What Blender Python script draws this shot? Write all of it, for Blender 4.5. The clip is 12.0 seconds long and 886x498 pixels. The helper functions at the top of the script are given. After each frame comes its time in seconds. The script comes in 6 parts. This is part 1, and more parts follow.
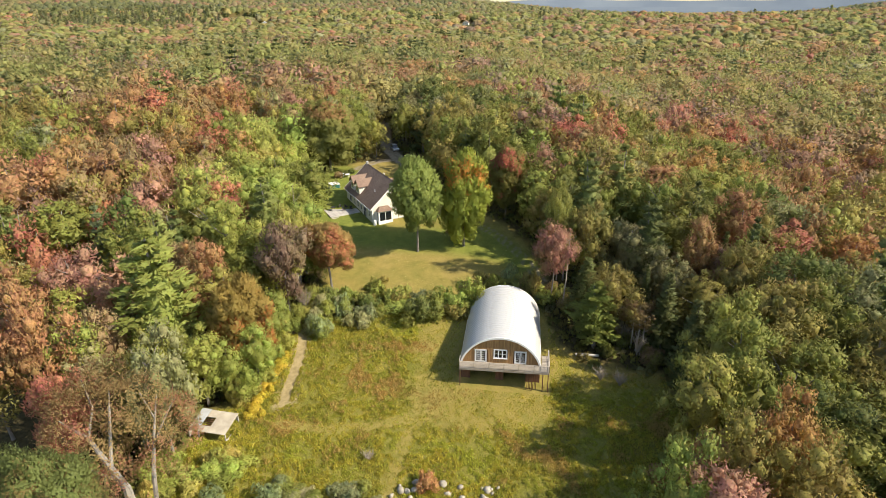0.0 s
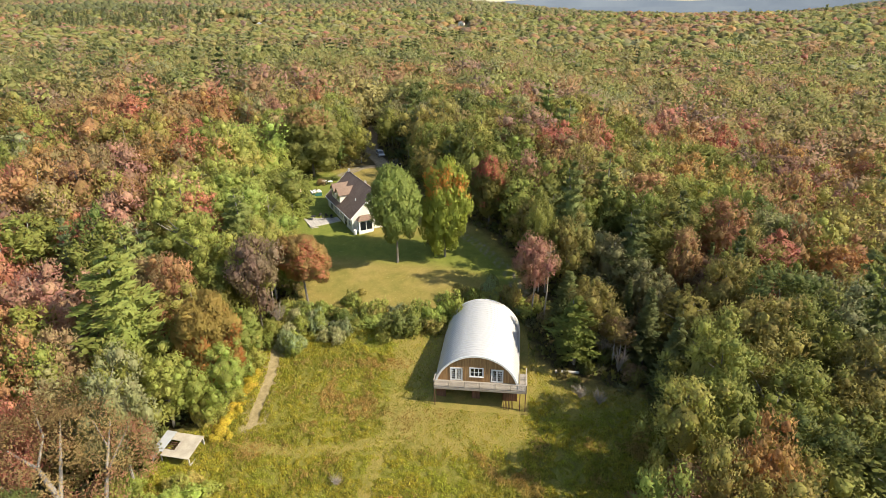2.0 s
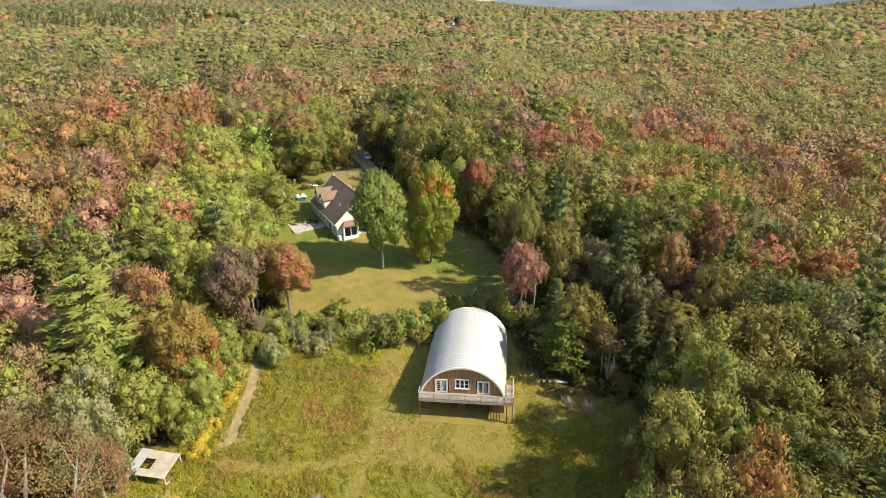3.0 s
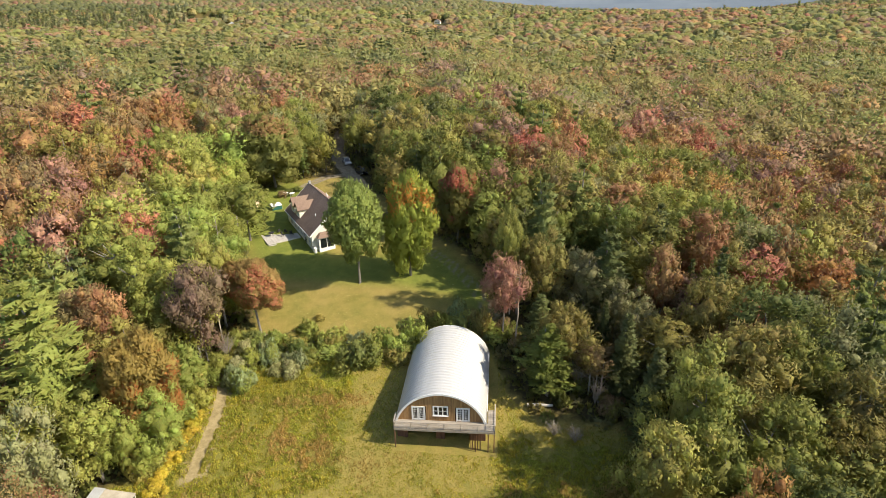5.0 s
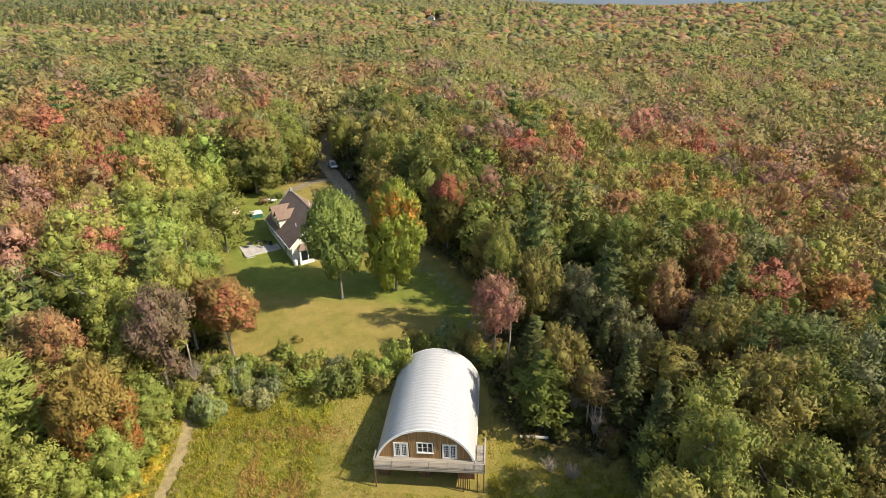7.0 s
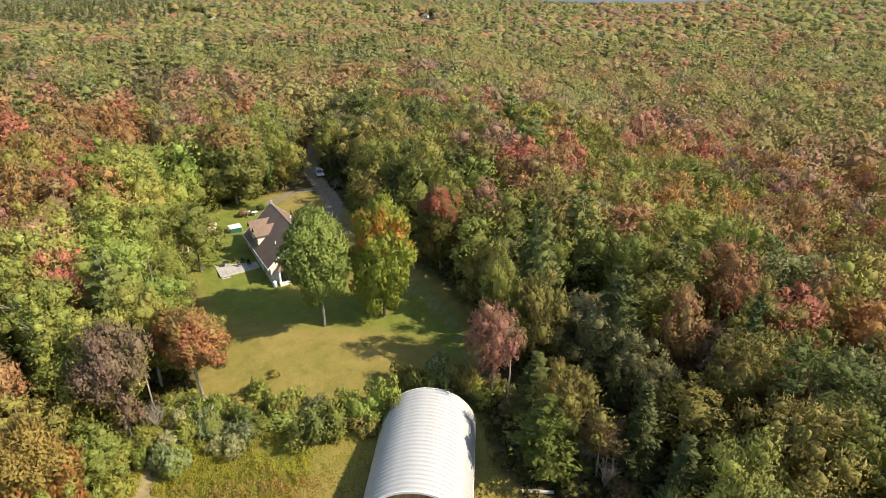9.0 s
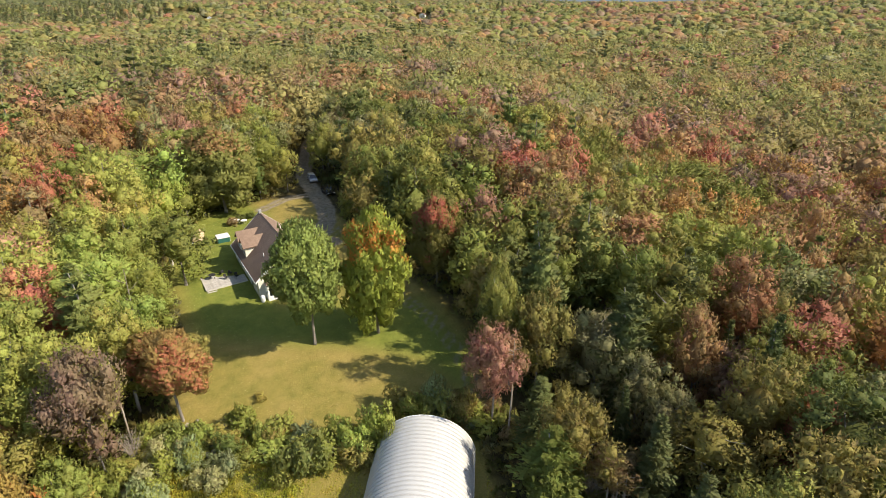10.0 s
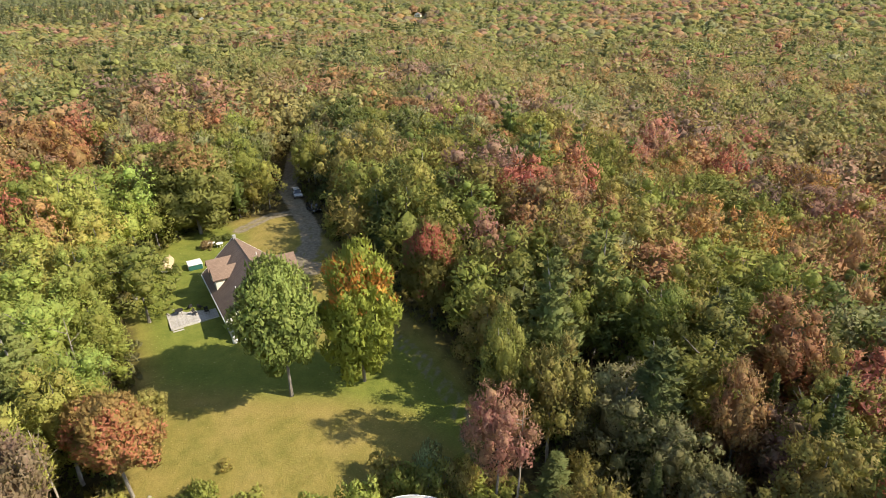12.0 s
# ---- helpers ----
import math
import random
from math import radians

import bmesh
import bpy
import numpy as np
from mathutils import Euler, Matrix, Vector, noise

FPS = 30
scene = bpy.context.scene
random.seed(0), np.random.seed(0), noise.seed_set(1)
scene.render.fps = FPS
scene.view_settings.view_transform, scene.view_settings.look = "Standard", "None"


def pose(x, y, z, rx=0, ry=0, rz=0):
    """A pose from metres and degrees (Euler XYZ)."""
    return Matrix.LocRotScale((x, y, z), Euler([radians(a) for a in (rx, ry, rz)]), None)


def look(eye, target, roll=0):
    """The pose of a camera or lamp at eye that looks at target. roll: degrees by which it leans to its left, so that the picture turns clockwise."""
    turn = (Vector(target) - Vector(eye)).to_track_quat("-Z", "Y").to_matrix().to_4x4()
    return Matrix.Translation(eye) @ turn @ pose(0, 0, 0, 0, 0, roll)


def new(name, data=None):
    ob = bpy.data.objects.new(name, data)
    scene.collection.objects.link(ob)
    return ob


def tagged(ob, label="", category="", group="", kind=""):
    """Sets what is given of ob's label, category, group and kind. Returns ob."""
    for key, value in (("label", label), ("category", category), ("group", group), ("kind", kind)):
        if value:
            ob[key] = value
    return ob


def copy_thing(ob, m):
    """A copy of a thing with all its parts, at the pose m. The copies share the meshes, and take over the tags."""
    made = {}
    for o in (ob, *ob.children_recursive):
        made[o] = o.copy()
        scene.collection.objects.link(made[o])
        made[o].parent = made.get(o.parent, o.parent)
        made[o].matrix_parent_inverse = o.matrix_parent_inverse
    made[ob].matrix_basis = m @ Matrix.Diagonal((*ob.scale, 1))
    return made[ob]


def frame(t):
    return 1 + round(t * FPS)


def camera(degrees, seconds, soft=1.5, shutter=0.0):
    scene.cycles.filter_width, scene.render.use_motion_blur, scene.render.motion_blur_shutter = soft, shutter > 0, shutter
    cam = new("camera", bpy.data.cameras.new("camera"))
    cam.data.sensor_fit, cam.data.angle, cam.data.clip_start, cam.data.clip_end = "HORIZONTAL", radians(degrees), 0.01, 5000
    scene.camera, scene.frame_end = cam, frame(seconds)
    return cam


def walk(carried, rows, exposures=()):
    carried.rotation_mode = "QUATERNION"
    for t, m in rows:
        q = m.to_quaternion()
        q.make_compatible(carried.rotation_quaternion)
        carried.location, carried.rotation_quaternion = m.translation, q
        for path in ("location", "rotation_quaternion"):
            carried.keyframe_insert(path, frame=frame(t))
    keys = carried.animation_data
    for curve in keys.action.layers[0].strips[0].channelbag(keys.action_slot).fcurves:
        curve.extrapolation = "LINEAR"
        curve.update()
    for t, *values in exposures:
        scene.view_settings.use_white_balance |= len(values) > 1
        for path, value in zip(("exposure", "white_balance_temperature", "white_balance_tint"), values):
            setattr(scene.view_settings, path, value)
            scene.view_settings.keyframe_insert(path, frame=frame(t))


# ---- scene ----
# ---------------------------------------------------------------- camera and walk
cam = camera(72.9, 12.0, soft=0.85)
PATH = [
    (0, (0.641, -0.441, 49.502), (0.587, 1.395, 48.71), -0.8),
    (0.5, (1.653, 0.084, 49.686), (1.598, 1.919, 48.894), -0.8),
    (1, (2.528, 0.883, 49.902), (2.473, 2.718, 49.11), -0.8),
    (1.5, (3.274, 1.836, 50.091), (3.22, 3.671, 49.299), -0.9),
    (2, (3.834, 2.887, 50.283), (3.787, 4.722, 49.491), -0.9),
    (2.5, (4.341, 4.039, 50.444), (4.307, 5.874, 49.65), -1.0),
    (3, (4.862, 5.345, 50.569), (4.842, 7.18, 49.774), -1.0),
    (5, (6.667, 10.94, 50.659), (6.68, 12.773, 49.86), -1.2),
    (5.5, (7.121, 12.561, 50.696), (7.138, 14.394, 49.894), -1.2),
    (6, (7.495, 14.265, 50.695), (7.516, 16.096, 49.89), -1.2),
    (6.5, (7.829, 16.065, 50.625), (7.852, 17.895, 49.817), -1.2),
    (7, (8.138, 18.056, 50.534), (8.164, 19.884, 49.724), -1.3),
    (9, (8.774, 27.292, 50.26), (8.817, 29.117, 49.444), -1.3),
    (9.5, (8.974, 29.849, 50.171), (9.019, 31.673, 49.354), -1.4),
    (10, (9.141, 32.545, 50.062), (9.19, 34.37, 49.244), -1.4),
    (10.5, (9.224, 35.372, 49.946), (9.277, 37.196, 49.128), -1.4),
    (11, (9.384, 38.268, 49.873), (9.442, 40.092, 49.055), -1.4),
    (11.5, (9.634, 41.271, 49.82), (9.693, 43.094, 49.001), -1.6),
    (12, (9.922, 44.316, 49.781), (9.979, 46.139, 48.961), -1.7),
]
walk(cam, [(t, look(eye, target, roll)) for t, eye, target, roll in PATH], exposures=((0, 0.86, 7200, 10), (3, 0.86, 7200, 10), (5.5, 0.80, 7200, 10), (9, 0.74, 7200, 10), (12, 0.78, 7200, 10)))

# ---------------------------------------------------------------- sky and sun
SUN_EL, SUN_AZ = 39.5, 106.0          # degrees; azimuth clockwise from +y
world = bpy.data.worlds.new("sky")
scene.world = world
world.use_nodes = True
wn = world.node_tree
sky = wn.nodes.new("ShaderNodeTexSky")
sky.sky_type, sky.sun_disc = "NISHITA", False
sky.sun_elevation, sky.sun_rotation = radians(SUN_EL), radians(SUN_AZ)
sky.dust_density, sky.altitude = 0.7, 200
wn.links.new(sky.outputs[0], wn.nodes["Background"].inputs[0])
wn.nodes["Background"].inputs[1].default_value = 0.145
sun = new("sun", bpy.data.lights.new("sun", "SUN"))
sun.data.energy, sun.data.angle, sun.data.color = 4.4, radians(0.6), (1.0, 0.94, 0.83)
to_sun = Vector((math.sin(radians(SUN_AZ)) * math.cos(radians(SUN_EL)),
                 math.cos(radians(SUN_AZ)) * math.cos(radians(SUN_EL)), math.sin(radians(SUN_EL))))
sun.matrix_world = look((60, 20, 120), Vector((60, 20, 120)) - to_sun)


# ---------------------------------------------------------------- materials
def material(name, rough=0.8, metal=0.0, spec=0.3):
    m = bpy.data.materials.new(name)
    m.use_nodes = True
    b = m.node_tree.nodes["Principled BSDF"]
    b.inputs["Roughness"].default_value = rough
    b.inputs["Metallic"].default_value = metal
    b.inputs["Specular IOR Level"].default_value = spec
    return m, m.node_tree.nodes, m.node_tree.links, b


def noise_node(n, l, scale, detail=4.0, coords="Object", rough=0.55, stretch=None):
    tc = n.new("ShaderNodeTexCoord")
    t = n.new("ShaderNodeTexNoise")
    t.inputs["Scale"].default_value = scale
    t.inputs["Detail"].default_value = detail
    t.inputs["Roughness"].default_value = rough
    if stretch:
        mp = n.new("ShaderNodeMapping")
        mp.inputs["Scale"].default_value = stretch
        l.new(tc.outputs[coords], mp.inputs[0])
        l.new(mp.outputs[0], t.inputs["Vector"])
    else:
        l.new(tc.outputs[coords], t.inputs["Vector"])
    return t.outputs["Fac"]


def ramp(n, l, fac, stops):
    r = n.new("ShaderNodeValToRGB")
    e = r.color_ramp.elements
    while len(e) < len(stops):
        e.new(0.5)
    for k, (p, c) in zip(e, stops):
        k.position, k.color = p, (*c, 1)
    l.new(fac, r.inputs[0])
    return r.outputs[0]


def mix(n, l, fac, a, b, blend="MIX"):
    m = n.new("ShaderNodeMix")
    m.data_type, m.blend_type = "RGBA", blend
    for sock, v in ((m.inputs[0], fac), (m.inputs[6], a), (m.inputs[7], b)):
        if isinstance(v, (int, float)):
            sock.default_value = v
        elif isinstance(v, tuple):
            sock.default_value = (*v, 1)
        else:
            l.new(v, sock)
    return m.outputs[2]


def maths(n, l, op, a, b=0.0, clamp=False):
    m = n.new("ShaderNodeMath")
    m.operation, m.use_clamp = op, clamp
    for sock, v in ((m.inputs[0], a), (m.inputs[1], b)):
        if isinstance(v, (int, float)):
            sock.default_value = v
        else:
            l.new(v, sock)
    return m.outputs[0]


def bump(n, l, b, height, strength=0.5, dist=0.05):
    k = n.new("ShaderNodeBump")
    k.inputs["Strength"].default_value, k.inputs["Distance"].default_value = strength, dist
    l.new(height, k.inputs["Height"])
    l.new(k.outputs[0], b.inputs["Normal"])


def speckled(name, c1, c2, scale=3.0, rough=0.8, metal=0.0, fine=40.0, bumpy=0.3, stretch=None, spec=0.3, rand=0.0):
    m, n, l, b = material(name, rough, metal, spec)
    big = noise_node(n, l, scale, 5, stretch=stretch)
    col = ramp(n, l, big, [(0.3, c1), (0.7, c2)])
    small = noise_node(n, l, fine, 3, stretch=stretch)
    col = mix(n, l, 0.35, col, ramp(n, l, small, [(0.25, (0.35, 0.35, 0.35)), (0.75, (0.95, 0.95, 0.95))]), "SOFT_LIGHT")
    if rand:
        oi = n.new("ShaderNodeObjectInfo")
        hs = n.new("ShaderNodeHueSaturation")
        l.new(maths(n, l, "ADD", maths(n, l, "MULTIPLY", oi.outputs["Random"], rand), 1 - rand / 2), hs.inputs["Value"])
        l.new(col, hs.inputs["Color"])
        col = hs.outputs[0]
    l.new(col, b.inputs["Base Color"])
    if bumpy:
        bump(n, l, b, small, bumpy, 0.02)
    return m


def leafy(name, source, patch=0.35, holes=0.0, closed=0.62):
    """Leaves: one tone for a tree, with patches that turned and a spread from spray to spray."""
    m, n, l, b = material(name, 0.62, 0.0, 0.25)
    if source == "object":
        oi = n.new("ShaderNodeObjectInfo")
        base, rnd = oi.outputs["Color"], oi.outputs["Random"]
        turned = noise_node(n, l, 0.22, 3)
    else:
        at = n.new("ShaderNodeAttribute")
        at.attribute_name = source
        base, rnd = at.outputs["Color"], None
        turned = noise_node(n, l, 0.10, 3)
    geo = n.new("ShaderNodeNewGeometry")
    isl = geo.outputs["Random Per Island"]
    hs = n.new("ShaderNodeHueSaturation")
    l.new(maths(n, l, "ADD", maths(n, l, "MULTIPLY", isl, 0.034 if source == "object" else 0.014), 0.483 if source == "object" else 0.493), hs.inputs["Hue"])
    near = source == "object"
    grain = noise_node(n, l, 1.5 if near else 0.6, 4, rough=0.7)
    val = maths(n, l, "ADD", maths(n, l, "MULTIPLY", isl, 0.32 if near else 0.08), 0.86 if near else 0.98)
    l.new(maths(n, l, "MULTIPLY", val, maths(n, l, "ADD", maths(n, l, "MULTIPLY", grain, 1.0 if near else 0.34), 0.66 if near else 0.98)), hs.inputs["Value"])
    l.new(base, hs.inputs["Color"])
    other = mix(n, l, 0.6, hs.outputs[0], (0.27, 0.275, 0.075))
    fac = n.new("ShaderNodeMapRange")
    fac.inputs["From Min"].default_value, fac.inputs["From Max"].default_value = 0.44, 0.64
    fac.inputs["To Max"].default_value = 0.9 * patch / 0.35
    l.new(turned, fac.inputs["Value"])
    col = mix(n, l, fac.outputs[0], hs.outputs[0], other)
    l.new(col, b.inputs["Base Color"])
    tr = n.new("ShaderNodeBsdfTranslucent")
    l.new(col, tr.inputs["Color"])
    if holes:
        # leaves of a clump are lit as its rounded outside
        face = n.new("ShaderNodeAttribute")
        face.attribute_name = "outward"
        turn = n.new("ShaderNodeVectorTransform")
        turn.vector_type, turn.convert_from, turn.convert_to = "NORMAL", "OBJECT", "WORLD"
        l.new(face.outputs["Vector"], turn.inputs[0])
        blend = n.new("ShaderNodeMix")
        blend.data_type = "VECTOR"
        blend.inputs[0].default_value = 0.64 if near else 0.86
        l.new(geo.outputs["Normal"], blend.inputs[4])
        l.new(turn.outputs[0], blend.inputs[5])
        one = n.new("ShaderNodeVectorMath")
        one.operation = "NORMALIZE"
        l.new(blend.outputs[1], one.inputs[0])
        turned_out = one.outputs[0]
        if not near:
            # clumps of twigs over a far crown
            rough_skin = n.new("ShaderNodeBump")
            rough_skin.inputs["Strength"].default_value, rough_skin.inputs["Distance"].default_value = 0.36, 0.7
            l.new(noise_node(n, l, 0.8, 4, rough=0.6), rough_skin.inputs["Height"])
            l.new(turned_out, rough_skin.inputs["Normal"])
            turned_out = rough_skin.outputs[0]
        l.new(turned_out, b.inputs["Normal"])
        l.new(turned_out, tr.inputs["Normal"])
    mx = n.new("ShaderNodeMixShader")
    mx.inputs[0].default_value = 0.55
    l.new(b.outputs[0], mx.inputs[1])
    l.new(tr.outputs[0], mx.inputs[2])
    out = mx.outputs[0]
    if holes:
        # gaps between the leaves of a spray
        gap = noise_node(n, l, holes, 1.0, rough=0.5)
        cut = n.new("ShaderNodeMixShader")
        clear = n.new("ShaderNodeBsdfTransparent")
        l.new(maths(n, l, "GREATER_THAN", gap, closed), cut.inputs[0])
        l.new(out, cut.inputs[1])
        l.new(clear.outputs[0], cut.inputs[2])
        out = cut.outputs[0]
    l.new(out, n["Material Output"].inputs["Surface"])
    return m


LEAF = leafy("leaves", "object", 0.27, 7.5)
WOODS = leafy("woods_leaves", "tint", 0.12, 3.6, 0.70)
LEAF_OWN = leafy("own_leaves", "tint", 0.15, 7.5)
HERB = leafy("weeds", "tint", 0.2)
BARK = speckled("grey_bark", (0.14, 0.12, 0.10), (0.30, 0.27, 0.23), 1.5, 0.9, fine=12, bumpy=0.6, stretch=(1, 1, 0.25))
DEAD_BARK = speckled("grey_dead_wood", (0.25, 0.205, 0.16), (0.42, 0.355, 0.285), 1.2, 0.9, fine=9, bumpy=0.4, stretch=(1, 1, 0.4))
OAK_BARK = speckled("oak_bark", (0.15, 0.13, 0.105), (0.33, 0.295, 0.25), 1.2, 0.9, fine=9, bumpy=0.5, stretch=(1, 1, 0.4))
WHITE_BARK = speckled("pale_bark", (0.30, 0.28, 0.24), (0.55, 0.52, 0.47), 1.2, 0.85, fine=9, bumpy=0.4, stretch=(1, 1, 0.4))


def ground_material():
    m, n, l, b = material("ground_cover", 0.95, 0.0, 0.1)
    at = n.new("ShaderNodeAttribute")
    at.attribute_name = "cover"
    sep = n.new("ShaderNodeSeparateColor")
    l.new(at.outputs["Color"], sep.inputs[0])
    wob = noise_node(n, l, 0.55, 6, rough=0.65)
    n2 = noise_node(n, l, 0.12, 5)
    n3 = noise_node(n, l, 6.0, 5, rough=0.7)
    n4 = noise_node(n, l, 1.6, 4)

    def edge(src, soft=0.5):
        v = maths(n, l, "ADD", src, maths(n, l, "MULTIPLY", maths(n, l, "SUBTRACT", wob, 0.5), 0.9))
        r = n.new("ShaderNodeMapRange")
        r.inputs["From Min"].default_value, r.inputs["From Max"].default_value = 0.5 - soft / 2, 0.5 + soft / 2
        l.new(v, r.inputs["Value"])
        return r.outputs[0]

    floor_c = ramp(n, l, n4, [(0.3, (0.035, 0.03, 0.014)), (0.7, (0.09, 0.07, 0.03))])
    lawn_c = ramp(n, l, n2, [(0.30, (0.145, 0.145, 0.032)), (0.48, (0.225, 0.185, 0.048)), (0.66, (0.30, 0.222, 0.074))])
    lawn_c = mix(n, l, 0.45, lawn_c, ramp(n, l, wob, [(0.32, (0.13, 0.13, 0.028)), (0.68, (0.31, 0.228, 0.074))]))
    lush_c = ramp(n, l, wob, [(0.3, (0.115, 0.145, 0.028)), (0.7, (0.20, 0.21, 0.045))])
    weedy_c = ramp(n, l, wob, [(0.25, (0.13, 0.13, 0.028)), (0.5, (0.19, 0.17, 0.04)), (0.75, (0.25, 0.19, 0.055))])
    mown_c = ramp(n, l, wob, [(0.25, (0.165, 0.155, 0.036)), (0.5, (0.23, 0.185, 0.05)), (0.75, (0.29, 0.215, 0.07))])
    mown = n.new("ShaderNodeAttribute")
    mown.attribute_name = "mown"
    field_c = mix(n, l, edge(mown.outputs["Fac"], 0.9), weedy_c, mown_c)
    sandy = n.new("ShaderNodeAttribute")
    sandy.attribute_name = "sandy"
    gravel_c = ramp(n, l, n4, [(0.3, (0.155, 0.13, 0.09)), (0.7, (0.29, 0.24, 0.17))])
    dirt_c = ramp(n, l, n4, [(0.3, (0.22, 0.17, 0.08)), (0.7, (0.35, 0.275, 0.145))])
    dirt_c = mix(n, l, sandy.outputs["Fac"], gravel_c, dirt_c)
    col = mix(n, l, edge(sep.outputs[0]), floor_c, field_c)
    lawn_mix = mix(n, l, edge(maths(n, l, "MULTIPLY", sep.outputs[1], 1.0), 0.9), col, lawn_c)
    al = n.new("ShaderNodeAttribute")
    al.attribute_name = "lush"
    col = mix(n, l, edge(al.outputs["Fac"], 0.9), lawn_mix, lush_c)
    col = mix(n, l, edge(sep.outputs[2], 0.35), col, dirt_c)
    col = mix(n, l, 0.55, col, ramp(n, l, n3, [(0.25, (0.25, 0.25, 0.25)), (0.75, (0.85, 0.85, 0.85))]), "SOFT_LIGHT")
    l.new(col, b.inputs["Base Color"])
    bump(n, l, b, n3, 0.7, 0.12)
    return m


GROUND = ground_material()


def metal_roof():
    m, n, l, b = material("galvanised_roof", 0.42, 0.12, 0.5)
    big = noise_node(n, l, 0.5, 5, stretch=(1, 3, 1))
    streak = noise_node(n, l, 3.0, 5, stretch=(0.3, 6, 0.3))
    col = ramp(n, l, big, [(0.3, (0.42, 0.415, 0.40)), (0.7, (0.54, 0.53, 0.51))])
    col = mix(n, l, 0.25, col, ramp(n, l, streak, [(0.3, (0.32, 0.315, 0.31)), (0.6, (0.60, 0.59, 0.57))]))
    l.new(col, b.inputs["Base Color"])
    l.new(maths(n, l, "ADD", maths(n, l, "MULTIPLY", big, 0.3), 0.3), b.inputs["Roughness"])
    return m


ROOF_METAL = metal_roof()
BARN_WOOD = speckled("barn_boards", (0.25, 0.135, 0.052), (0.43, 0.25, 0.11), 1.2, 0.8, fine=8, bumpy=0.4, stretch=(4, 4, 0.3), rand=0.35)
DARK_WOOD = speckled("stained_wood", (0.10, 0.05, 0.03), (0.20, 0.10, 0.06), 1.5, 0.85, fine=10, bumpy=0.4, stretch=(4, 4, 0.3), rand=0.3)
DECK_WOOD = speckled("weathered_deck", (0.24, 0.205, 0.165), (0.38, 0.335, 0.275), 0.9, 0.85, fine=9, bumpy=0.3, stretch=(0.4, 4, 4), rand=0.25)
GREY_WOOD = speckled("grey_planks", (0.33, 0.30, 0.27), (0.50, 0.47, 0.43), 0.9, 0.9, fine=9, bumpy=0.3, stretch=(1, 4, 1), rand=0.25)
WHITE = speckled("white_paint", (0.70, 0.69, 0.65), (0.80, 0.79, 0.76), 1.0, 0.55, fine=14, bumpy=0.08)
RAIL = speckled("galvanised_wire", (0.28, 0.27, 0.25), (0.38, 0.37, 0.35), 1.0, 0.6, 0.2, bumpy=0.0)
CONCRETE = speckled("concrete", (0.30, 0.29, 0.27), (0.42, 0.40, 0.37), 0.8, 0.95, fine=20, bumpy=0.3)
STONE = speckled("field_stone", (0.22, 0.195, 0.155), (0.42, 0.38, 0.31), 0.9, 0.9, fine=7, bumpy=0.6, rand=0.35)
SHEET = speckled("pale_plywood", (0.31, 0.27, 0.21), (0.46, 0.41, 0.325), 0.8, 0.85, fine=9, bumpy=0.2)
TIN = speckled("grey_tin", (0.42, 0.44, 0.46), (0.58, 0.60, 0.62), 0.8, 0.5, 0.3, bumpy=0.1)
RUBBER = speckled("tyre_rubber", (0.015, 0.015, 0.015), (0.03, 0.03, 0.03), 5, 0.9, bumpy=0.1)
STEEL = speckled("steel", (0.4, 0.4, 0.4), (0.55, 0.55, 0.55), 3, 0.35, 0.9, bumpy=0.0)
CAR_SILVER = speckled("silver_paint", (0.50, 0.51, 0.53), (0.58, 0.59, 0.60), 0.5, 0.25, 0.3, bumpy=0.0, spec=0.6)
CAR_BLACK = speckled("black_paint", (0.012, 0.013, 0.016), (0.022, 0.023, 0.026), 0.5, 0.2, 0.0, bumpy=0.0, spec=0.6)
CAR_RED = speckled("red_paint", (0.22, 0.02, 0.015), (0.28, 0.03, 0.02), 0.5, 0.25, 0.0, bumpy=0.0, spec=0.6)
GREEN_PANEL = speckled("green_panel", (0.02, 0.09, 0.07), (0.03, 0.12, 0.10), 2, 0.6, bumpy=0.1)
TARP = speckled("tan_cover", (0.42, 0.30, 0.17), (0.55, 0.42, 0.26), 1.0, 0.8, bumpy=0.2)
LAMP_RED = speckled("red_plastic", (0.25, 0.01, 0.01), (0.32, 0.02, 0.02), 3, 0.3, bumpy=0.0)


def siding():
    m, n, l, b = material("cream_clapboard", 0.65, 0.0, 0.3)
    tc = n.new("ShaderNodeTexCoord")
    w = n.new("ShaderNodeTexWave")
    w.bands_direction, w.wave_profile = "Z", "SAW"
    w.inputs["Scale"].default_value = 2.4
    l.new(tc.outputs["Object"], w.inputs["Vector"])
    big = noise_node(n, l, 0.6, 4)
    l.new(ramp(n, l, big, [(0.3, (0.70, 0.66, 0.55)), (0.7, (0.78, 0.75, 0.65))]), b.inputs["Base Color"])
    bump(n, l, b, w.outputs["Fac"], 0.6, 0.02)
    return m


